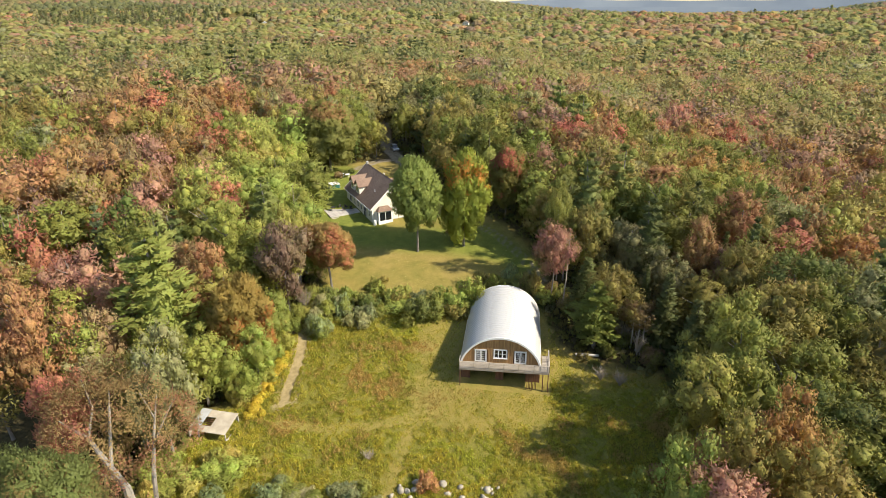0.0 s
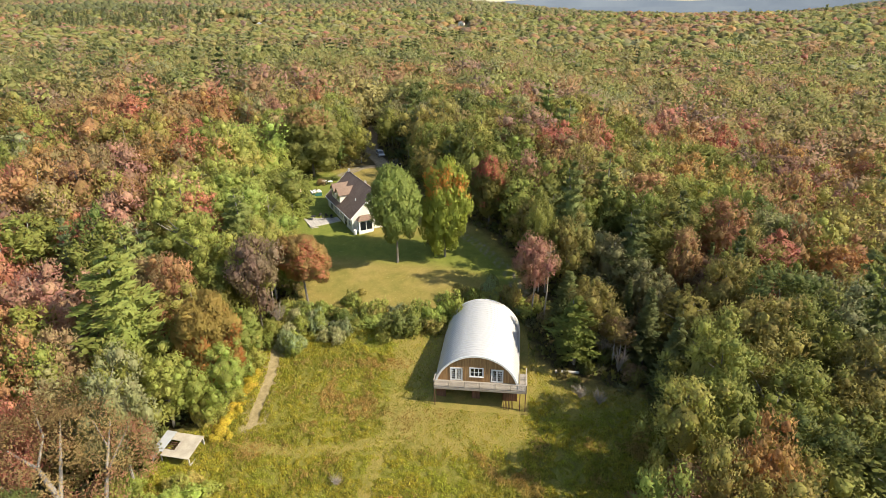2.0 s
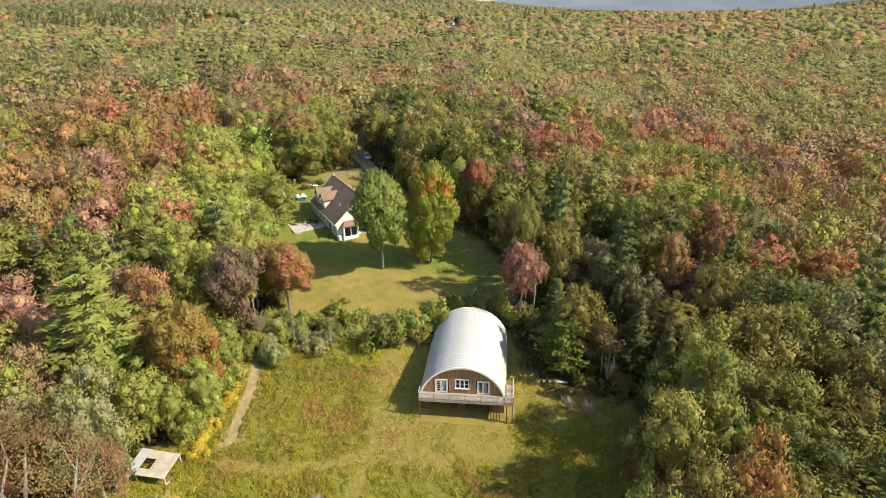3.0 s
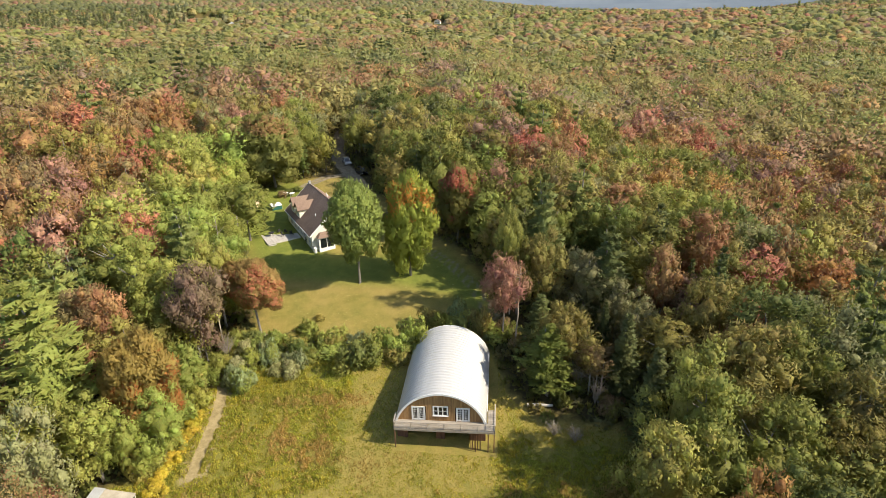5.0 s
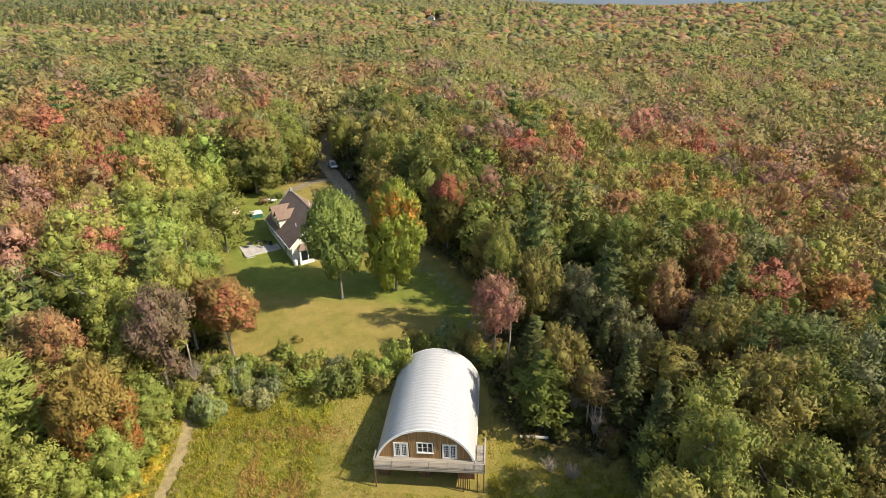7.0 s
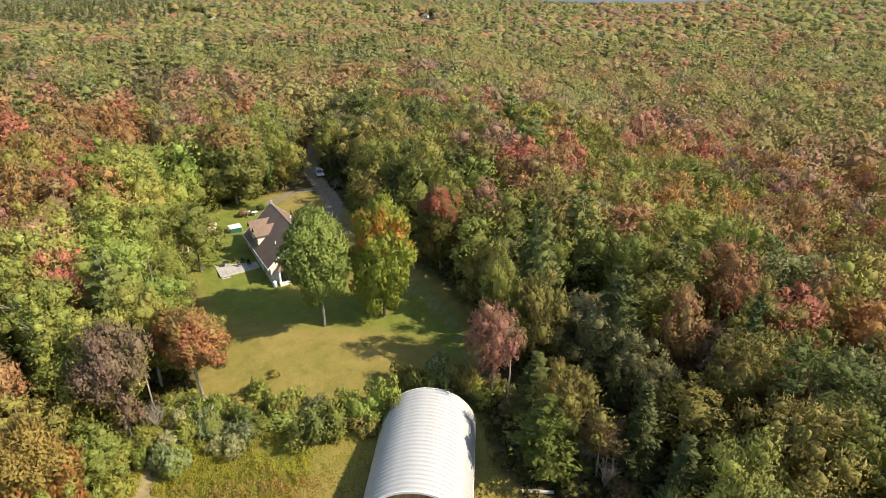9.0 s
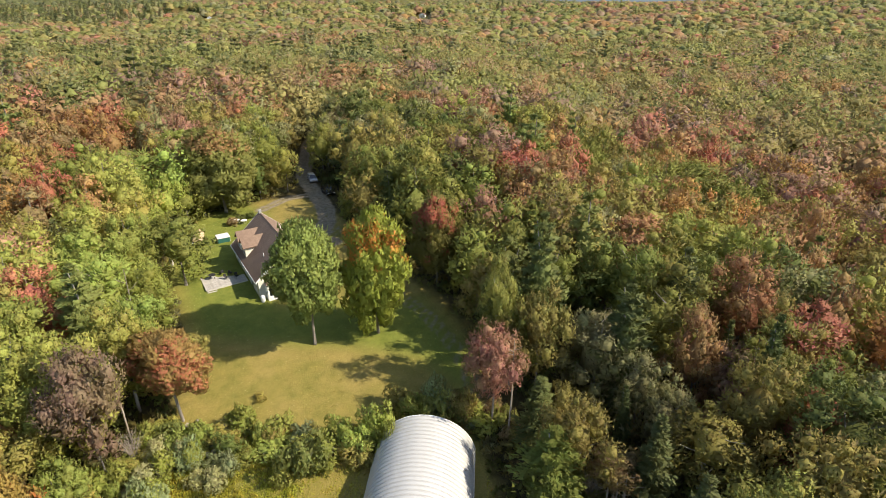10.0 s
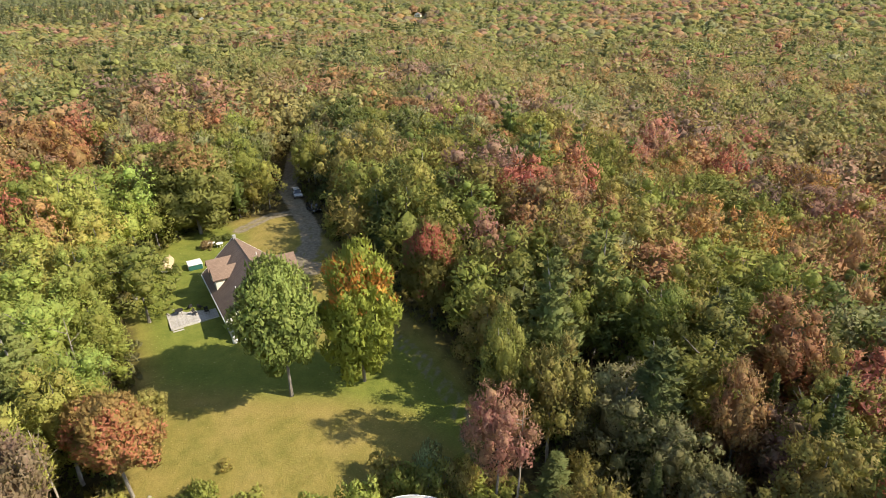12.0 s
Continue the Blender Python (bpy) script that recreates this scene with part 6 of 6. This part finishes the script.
def covered_boat(m):
    t = thing("covered_boat", m, "small boat under a tan cover on a trailer", "boat")
    secs = [(-2.6, 0.95, 0.55), (-1.5, 1.05, 0.85), (0, 1.05, 1.0), (1.5, 0.85, 0.75), (2.7, 0.12, 0.45)]
    bm = bmesh.new()
    rows = []
    for y, w, h in secs:
        rows.append([bm.verts.new((w * c, y, 0.85 + h * s)) for c, s in ((-1, 0), (-0.85, 0.35), (-0.4, 0.8), (0, 1), (0.4, 0.8), (0.85, 0.35), (1, 0))])
    for a, b in zip(rows, rows[1:]):
        for k in range(6):
            bm.faces.new((a[k], a[k + 1], b[k + 1], b[k]))
    bm.faces.new(rows[0])
    part("cover", bm, TARP, t)
    bm = bmesh.new()
    rows = []
    for y, w, h in secs:
        rows.append([bm.verts.new((w * c, y, z)) for c, z in ((-0.98, 0.86), (-0.8, 0.45), (0, 0.3), (0.8, 0.45), (0.98, 0.86))])
    for a, b in zip(rows, rows[1:]):
        for k in range(4):
            bm.faces.new((a[k + 1], a[k], b[k], b[k + 1]))
    part("hull", bm, WHITE, t)
    for x in (-0.85, 0.85):
        part("wheel", tube([(x - 0.1, -0.8, 0.3), (x + 0.1, -0.8, 0.3)], [0.3, 0.3], 14), RUBBER, t)
    part("trailer_beam", box(-0.06, 0.06, -2.3, 3.6, 0.28, 0.36), STEEL, t)


covered_boat(pose(-34.2, 138.7, gz(-34.2, 138.7), 0, 0, 12))


# ---------------------------------------------------------------- cars on the drive
def car(m, paint, label, tall=1.0):
    t = thing("parked_car", m, label, "car", "parked cars")
    low = [(-2.2, 0.45), (-2.25, 0.8), (-2.1, 0.98), (-0.95, 1.02), (1.2, 1.02), (2.05, 1.0), (2.2, 0.75), (2.15, 0.4), (1.9, 0.3), (-1.9, 0.3)]
    turn = Matrix.Rotation(math.pi / 2, 4, "Z")
    bm = prism(low, -0.88, 0.88)
    bmesh.ops.bevel(bm, geom=bm.edges[:], offset=0.07, segments=2, affect="EDGES")
    part("body", bm, paint, t, m=turn)
    bm = bmesh.new()
    h = 1.02 + 0.58 * tall
    a = [bm.verts.new((x, y, 1.0)) for x, y in ((-1.15, -0.8), (1.95, -0.8), (1.95, 0.8), (-1.15, 0.8))]
    b = [bm.verts.new((x, y, h)) for x, y in ((-0.4, -0.62), (1.55, -0.62), (1.55, 0.62), (-0.4, 0.62))]
    bm.faces.new(b)
    for k in range(4):
        bm.faces.new((a[k], a[(k + 1) % 4], b[(k + 1) % 4], b[k]))
    part("window_band", bm, GLASS, t, m=turn)
    part("roof", box(-0.42, 1.57, -0.64, 0.64, h - 0.02, h + 0.04, 0.02), paint, t, m=turn)
    for x in (-0.45, 0.5, 1.5):
        for s in (-1, 1):
            part("pillar", tube([(x - (0.6 if x < 0 else -0.3 if x > 1 else 0), s * 0.805, 1.0), (x, s * 0.63, h)], [0.045, 0.04], 5), paint, t, m=turn)
    for x in (-1.4, 1.4):
        for s in (-1, 1):
            w = part("wheel", tube([(x, s * 0.72, 0.32), (x, s * 0.9, 0.32)], [0.32, 0.32], 16), RUBBER, t, m=turn)
            part("rim", tube([(x, s * 0.902, 0.32), (x, s * 0.915, 0.32)], [0.2, 0.18], 12), STEEL, w)
    for s in (-1, 1):
        part("headlight", box(-2.27, -2.2, s * 0.68 - 0.15, s * 0.68 + 0.15, 0.68, 0.82, 0.02), WHITE, t, m=turn)
        part("tail_light", box(2.13, 2.2, s * 0.72 - 0.1, s * 0.72 + 0.1, 0.75, 0.95, 0.02), LAMP_RED, t, m=turn)
    return t


for x, y, rz, paint, label, tall in ((-18.3, 172.9, 20, CAR_SILVER, "silver estate car parked on the dirt drive", 1.1),
                                     (-13.2, 163.2, 30, CAR_BLACK, "black car parked at the side of the dirt drive", 1.0),
                                     (-25.5, 185.5, 10, CAR_RED, "dark red car parked in the shade of the drive", 1.0)):
    car(pose(x, y, gz(x, y), 0, 0, rz), paint, label, tall)

# ---------------------------------------------------------------- shed at the field edge
shed = thing("lean_to_shed", pose(-31.1, 61.4, gz(-31, 61.4) - 0.5, 0, 0, -9), "small collapsing shed with a holed pale plywood roof", "shed")


def build_shed():
    def slab(x0, x1, y0, y1, mat, name):
        bm = bmesh.new()
        z = lambda x, y: 1.75 + 0.10 * y - 0.03 * x
        v = [bm.verts.new((x, y, z(x, y) + d)) for d in (0, 0.05) for x, y in ((x0, y0), (x1, y0), (x1, y1), (x0, y1))]
        for q in ((3, 2, 1, 0), (4, 5, 6, 7), (0, 1, 5, 4), (1, 2, 6, 5), (2, 3, 7, 6), (3, 0, 4, 7)):
            bm.faces.new([v[i] for i in q])
        return part(name, bm, mat, shed)
    # roof sheets round the hole
    slab(-0.2, 2.3, -1.8, 2.0, SHEET, "roof_sheet")
    slab(-1.5, -0.22, -1.8, -0.75, SHEET, "roof_sheet")
    slab(-1.5, -0.22, 0.75, 2.0, SHEET, "roof_sheet")
    slab(-2.9, -1.55, -1.2, 2.1, TIN, "tin_sheet")
    for k in range(4):
        part("rafter", box(-1.5, -0.2, -0.6 + k * 0.38, -0.54 + k * 0.38, 1.6, 1.68), DARK_WOOD, shed)
    for x in (-2.8, -1.5, 2.2):
        for y in (-1.6, 1.8):
            part("post", box(x - 0.06, x + 0.06, y - 0.06, y + 0.06, -0.5, 1.75 + 0.10 * y - 0.03 * x), GREY_WOOD, shed)
    part("side_board", box(2.27, 2.31, -1.6, 1.8, 0.2, 0.55), GREY_WOOD, shed)
    part("side_board", box(-2.87, -2.83, -1.6, 1.6, 0.0, 1.4), SHEET, shed)
    part("back_wall", box(-2.8, 2.2, 1.84, 1.9, -0.3, 1.7), GREY_WOOD, shed)
    part("crate", box(-1.2, -0.4, -0.3, 0.5, -0.1, 0.6, 0.02), DARK_WOOD, shed)


build_shed()

# ---------------------------------------------------------------- log and stones
log = thing("fallen_log", pose(19.6, 75.6, gz(19.6, 75.6) + 0.2, 0, 0, -4), "pale fallen log lying in the grass", "log")
part("log_stem", tube([(-1.7, 0, 0), (-0.5, 0.06, 0.03), (0.8, -0.04, 0.02), (1.7, 0, 0)], [0.24, 0.23, 0.2, 0.17], 8), WHITE_BARK, log)


def boulder(x, y, r, seed, flat=0.8):
    rng = np.random.default_rng(seed)
    V = ICO_V * np.array([r, r * rng.uniform(0.45, 0.85), r * flat]) * rng.uniform(0.78, 1.15, (len(ICO_V), 1))
    me = fast_mesh("boulder", V, ICO_F, STONE)
    ob = new("boulder", me)
    ob.matrix_basis = pose(x, y, gz(x, y) + r * flat * 0.35, 0, 0, float(rng.uniform(0, 360)))
    tagged(ob, "pale rounded field stone in the weeds", "stone", "field stones")


STONES = np.random.default_rng(8)
for cx, cy, n, spread in ((-5.3, 52.2, 9, 1.1), (0.8, 51.8, 12, 1.7), (3.6, 51.2, 5, 1.2), (-16.5, 88.5, 9, 2.2), (-20.5, 90, 5, 1.2)):
    for k in range(n):
        boulder(cx + STONES.normal(0, spread), cy + STONES.normal(0, spread * 0.6), STONES.uniform(0.3, 0.78), int(cx * 10 + k + 900))


# ---------------------------------------------------------------- shrubs
def shrub(x, y, h, R, colour, shade=1.0):
    if math.hypot(x + 31.1, y - 61.0) < 3.6 + R:
        return None
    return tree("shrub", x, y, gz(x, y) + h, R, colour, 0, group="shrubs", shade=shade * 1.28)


SH = np.random.default_rng(15)
for k in range(54):      # hedge between field and lawn
    f = k / 53
    x = -21 + 36 * f + SH.normal(0, 0.5)
    y = 86.0 + 2.6 * f + 1.8 * math.sin(f * 9) + SH.normal(0, 1.6)
    if 0.8 < f < 1 and y < 89:
        y = 90 + SH.normal(0, 0.7)
    shrub(x, y, SH.uniform(1.0, 3.6) * (1.25 if f > 0.45 else 0.85), SH.uniform(0.9, 2.2),
          ("green", "green", "blue-green", "lime", "yellow-green", "deep green", "olive")[int(SH.integers(0, 7))], SH.uniform(0.75, 1.1))
for cx, cy, n, sp in ((-21.4, 80.4, 9, 1.1), (-18.4, 83.8, 8, 1.4), (-15.6, 82.6, 4, 1.2), (-23.2, 84.6, 5, 1.0)):      # grey-green thicket beside the sand track
    for k in range(n):
        shrub(cx + SH.normal(0, sp), cy + SH.normal(0, sp), SH.uniform(1.4, 3.4), SH.uniform(0.9, 1.6),
              ("blue-green", "grey-green", "blue-green", "green", "yellow-green")[int(SH.integers(0, 5))], SH.uniform(1.0, 1.3))
for k in range(12):      # bright bushes below the shed
    shrub(-29.5 + SH.normal(0, 2.6), 54.6 + SH.normal(0, 1.3), SH.uniform(0.8, 2.0), SH.uniform(0.8, 1.5), ("lime", "yellow-green", "golden", "lime")[int(SH.integers(0, 4))], 1.1)
for k in range(46):      # bright fringe along the forest on the left
    y = 47 + 43 * k / 45
    x = float(np.interp(y, [46, 58, 64, 67, 80, 88], [-36, -34.5, -33.5, -28.5, -27, -24])) + SH.normal(0, 0.9)
    shrub(x, y, SH.uniform(1.2, 3.5), SH.uniform(1.0, 1.9), ("lime", "green", "yellow-green", "golden", "green")[int(SH.integers(0, 5))])
for k in range(30):      # goldenrod by the sand track
    y = 61.5 + 14 * k / 29
    shrub(-25.3 - 0.15 * (75.5 - y) + SH.normal(0, 0.5), y, SH.uniform(0.6, 1.1), SH.uniform(0.5, 0.85), "goldenrod", 1.0)
for k in range(34):      # edge of the woods on the right
    y = 44 + 46 * k / 33
    x = float(np.interp(y, [40, 57, 63, 72, 74, 90], [24, 27, 31, 31, 27, 16])) + SH.normal(1.0, 0.8)
    shrub(x, y, SH.uniform(1.2, 3.0), SH.uniform(1.0, 2.0), ("deep green", "green", "olive", "brown")[int(SH.integers(0, 4))], 0.8)
for k in range(14):      # low bushes at the bottom of the field
    shrub(-17 + SH.normal(0, 4.5), 51.5 + SH.normal(0, 1.0), SH.uniform(1.0, 2.0), SH.uniform(0.9, 1.7), ("blue-green", "grey-green", "green")[int(SH.integers(0, 3))])
shrub(-3.2, 52.6, 1.8, 1.3, "rust")
shrub(-12.6, 94.6, 0.7, 0.8, "olive", 1.2)
for x, y in ((-24, 100), (-1, 112), (1.2, 113), (-30, 146), (-29, 148), (-27.5, 149.5), (-33, 137)):
    shrub(x, y, SH.uniform(1.0, 2.0), SH.uniform(0.9, 1.5), ("brown", "deep green")[int(SH.integers(0, 2))], 0.8)


# ---------------------------------------------------------------- bare trees
def snag(x, y, h, lean_x, lean_y, seed):
    """A dead standing tree with a few bare limbs."""
    rng = np.random.default_rng(seed)
    t = thing("dead_tree", pose(x, y, gz(x, y) - 0.1), "bare grey dead tree trunk with broken limbs", "dead tree", "dead trees")
    top = Vector((lean_x, lean_y, h))
    part("trunk", tube([(0, 0, 0), top * 0.4 + Vector((0.15, 0, 0)), top], [0.13, 0.10, 0.03], 7), DEAD_BARK, t)
    for k in range(9):
        b = top * rng.uniform(0.45, 0.92)
        a, L = rng.uniform(0, 6.28), rng.uniform(0.8, 2.2)
        e = b + Vector((math.cos(a) * L, math.sin(a) * L, L * rng.uniform(0.4, 1.0)))
        part("limb", tube([b, b.lerp(e, 0.5) + Vector((0, 0, -0.1)), e], [0.035, 0.028, 0.01], 5), DEAD_BARK, t)


snag(-26.0, 88.2, 12.6, -0.4, 0.1, 1)
snag(-29.2, 88.0, 13.6, 0.2, 0.0, 8)
snag(-27.0, 98.5, 12.5, -1.2, 0.4, 2)
snag(-29.5, 101.0, 15.0, 0.5, 0.3, 3)
snag(17.6, 87.2, 13.2, 0.5, 0.2, 4)
snag(27.4, 76.0, 7.0, 0.3, 0.1, 7)


def bare_bush(x, y, h, R, seed):
    """A leafless bush: many fine twigs from one root."""
    rng = np.random.default_rng(seed)
    t = thing("bare_bush", pose(x, y, gz(x, y) - 0.05), "leafless grey-brown bush of fine upright twigs", "bush", "bare bushes")
    bm = bmesh.new()
    for k in range(46):
        a, s = rng.uniform(0, 6.28), math.sqrt(rng.random()) * R
        e = Vector((math.cos(a) * s, math.sin(a) * s, h * rng.uniform(0.6, 1.0)))
        m = Vector((e.x * 0.35, e.y * 0.35, e.z * 0.55))
        tube([(0, 0, 0), m, e], [0.03, 0.02, 0.006], 4, bm)
        for j in range(3):
            b = m.lerp(e, rng.uniform(0.1, 0.8))
            q = b + Vector((rng.normal(0, 0.4), rng.normal(0, 0.4), rng.uniform(0.3, 0.9)))
            tube([b, q], [0.012, 0.004], 3, bm)
    part("branchwork", bm, DEAD_BARK, t)


bare_bush(25.2, 78.6, 5.0, 2.0, 3)
bare_bush(27.0, 76.0, 4.2, 1.6, 4)
bare_bush(-10.5, 56.8, 0.9, 0.7, 9)
bare_bush(20.6, 70.8, 1.7, 1.3, 5)
bare_bush(23.0, 69.6, 1.8, 1.3, 6)
bare_bush(-24.6, 85.6, 4.5, 1.6, 7)
bare_bush(-42.0, 58.5, 5.0, 2.0, 8)

# ---------------------------------------------------------------- weeds and grass
def weeds():
    """Tall weeds of the old field: upright sprays in drifts of green, gold and rust."""
    rng = np.random.default_rng(19)
    n = 330000
    x, y = rng.uniform(-34, 32, n), rng.uniform(46, 91, n)
    d = in_poly(x, y, FIELD)
    keep = d > 0.2
    lx = (x - 6.35) * math.cos(radians(6)) - (y - 70.75) * math.sin(radians(6))
    ly = (x - 6.35) * math.sin(radians(6)) + (y - 70.75) * math.cos(radians(6))
    barn_in = (np.abs(lx - 0.5) < 6.6) & (ly > -2.3) & (ly < 17.6)
    keep &= ~barn_in & (near_line(x, y, SAND) > 0.7) & (np.hypot(x + 31.1, y - 61.6) > 1.7)
    nz = np.array([noise.noise(Vector((a / 5, b / 5, 1.0))) for a, b in zip(x, y)])
    mow_right = mown_part(x, y)
    keep &= rng.random(n) < (0.97 - 0.5 * mow_right)
    x, y, nz, mow_right = x[keep], y[keep], nz[keep], mow_right[keep]
    n = len(x)
    tuft = np.array([noise.noise(Vector((a / 0.9, b / 0.9, 8.0))) + 0.6 * noise.noise(Vector((a / 2.4, b / 2.4, 3.0))) for a, b in zip(x, y)])
    h = rng.uniform(0.2, 1.0, n) ** 0.5 * np.clip(0.24 + 0.55 * tuft + 0.25 * nz, 0.03, 0.8) * (1 - 0.75 * mow_right)
    P = np.stack([x, y, land(x, y) + h], 1)
    lean = np.stack([nz * 0.5, tuft * 0.4, np.full(n, 1.1)], 1)
    V, F = sprays(P - np.array([0, 0, 0.05]), lean, rng.uniform(0.11, 0.22, n), rng, 0.42)
    cols = np.array([(0.30, 0.305, 0.048), (0.37, 0.31, 0.052), (0.265, 0.27, 0.042), (0.37, 0.26, 0.085), (0.36, 0.235, 0.085)])
    drift = 2.3 * np.exp(-((x + 13) / 6.5) ** 2 - ((y - 70) / 6.0) ** 2) - 0.6
    pick = np.clip(((nz + 0.55) * 3.9 + drift + 1.2 * tuft + rng.normal(0, 0.4, n)), 0, 4.99).astype(int)
    T = cols[pick] * rng.uniform(1.12, 1.38, (n, 1))
    me = fast_mesh("weeds", V, F, HERB, np.repeat(T, 3, 0))
    tagged(new("weeds", me), "tall weeds and rough grass in green, gold and rust", "weeds", kind="stuff")


weeds()


def lawn_grass():
    """Tufts of uneven lawn and fallen leaves."""
    rng = np.random.default_rng(29)
    n = 16000
    x, y = rng.uniform(-36, 17, n), rng.uniform(86, 158, n)
    keep = (in_poly(x, y, LAWN) > 0.3) & (near_line(x, y, LANE) > 1.4) & (near_line(x, y, DRIVE) > 2.4)
    hx, hy = (x - HX), (y - HY)
    ca, sa = math.cos(radians(HROT)), math.sin(radians(HROT))
    lx, ly = hx * ca + hy * sa, -hx * sa + hy * ca
    keep &= ~((lx > -7.8) & (lx < HW + 4) & (ly > -1.4) & (ly < HL + 0.5))
    x, y = x[keep], y[keep]
    n = len(x)
    nz = np.array([noise.noise(Vector((a / 7, b / 7, 4.0))) for a, b in zip(x, y)])
    P = np.stack([x, y, land(x, y) + 0.03], 1)
    N = rng.normal(0, 0.06, (n, 3)) + np.array([0, 0, 1.0])
    N /= np.linalg.norm(N, axis=1, keepdims=True)
    V, F = cards(P, N, 0.08, rng)
    green = np.clip(in_poly(x, y, YARD) / 4 + 0.4, 0, 1)[:, None]
    T = np.where(rng.random((n, 1)) < 0.12, np.array([[0.50, 0.40, 0.20]]), np.array([[0.30, 0.235, 0.065]]) * (1 - green) + np.array([[0.16, 0.21, 0.04]]) * green)
    T = T * (1 + 0.4 * nz[:, None]) * rng.uniform(0.88, 1.12, (n, 1))
    me = fast_mesh("lawn_grass", V, F, HERB, np.repeat(T, 3, 0))
    tagged(new("lawn_grass", me), "short dry lawn grass with scattered fallen leaves", "grass", kind="stuff")


lawn_grass()


# ---------------------------------------------------------------- far meadow and houses
def far_places():
    bm = bmesh.new()
    rows = []
    for j in range(13):
        rows.append([])
        for i in range(13):
            u, v = i / 6 - 1, j / 6 - 1
            x = MEADOW[0] + 44 * u * math.sqrt(1 - v * v / 2)
            y = MEADOW[1] - 10 + 50 * v * math.sqrt(1 - u * u / 2)
            rows[-1].append(bm.verts.new((x, y, float(land(x, y)) + 0.5)))
    for r, s in zip(rows, rows[1:]):
        for k in range(12):
            bm.faces.new((r[k], r[k + 1], s[k + 1], s[k]))
    grass = speckled("meadow_grass", (0.24, 0.24, 0.07), (0.33, 0.31, 0.10), 0.05, 0.95, fine=0.6, bumpy=0.2)
    tagged(part("meadow", bm, grass), "pale green hay meadow among distant woods", "meadow", kind="structure")
    for k, (x, y) in enumerate(FAR_HOUSES):
        t = thing("far_house", pose(x, y, float(land(x, y)), 0, 0, 25 * k - 15), "white gabled farmhouse far off among trees", "house", "far houses")
        part("wall", box(-5, 5, -4, 4, -1, 6), SIDING, t)
        part("gable_wall", prism([(-5, 6.002), (5, 6.002), (0, 9)], -4, 4), WHITE, t)
        for s in (-1, 1):
            part("roof", prism([(s * 5.6, 5.7), (0, 9.02), (0, 9.3), (s * 5.6, 6.0)], -4.5, 4.5), TIN if k else SHINGLE, t)
        for i in range(3):
            w = part("window", box(-3.6 + i * 2.8, -2.2 + i * 2.8, -4.06, -4.003, 3.4, 5.0), GLASS, t)
        part("door", box(-0.6, 0.6, -4.06, -4.003, 0, 2.1), DARK_WOOD, t)


far_places()
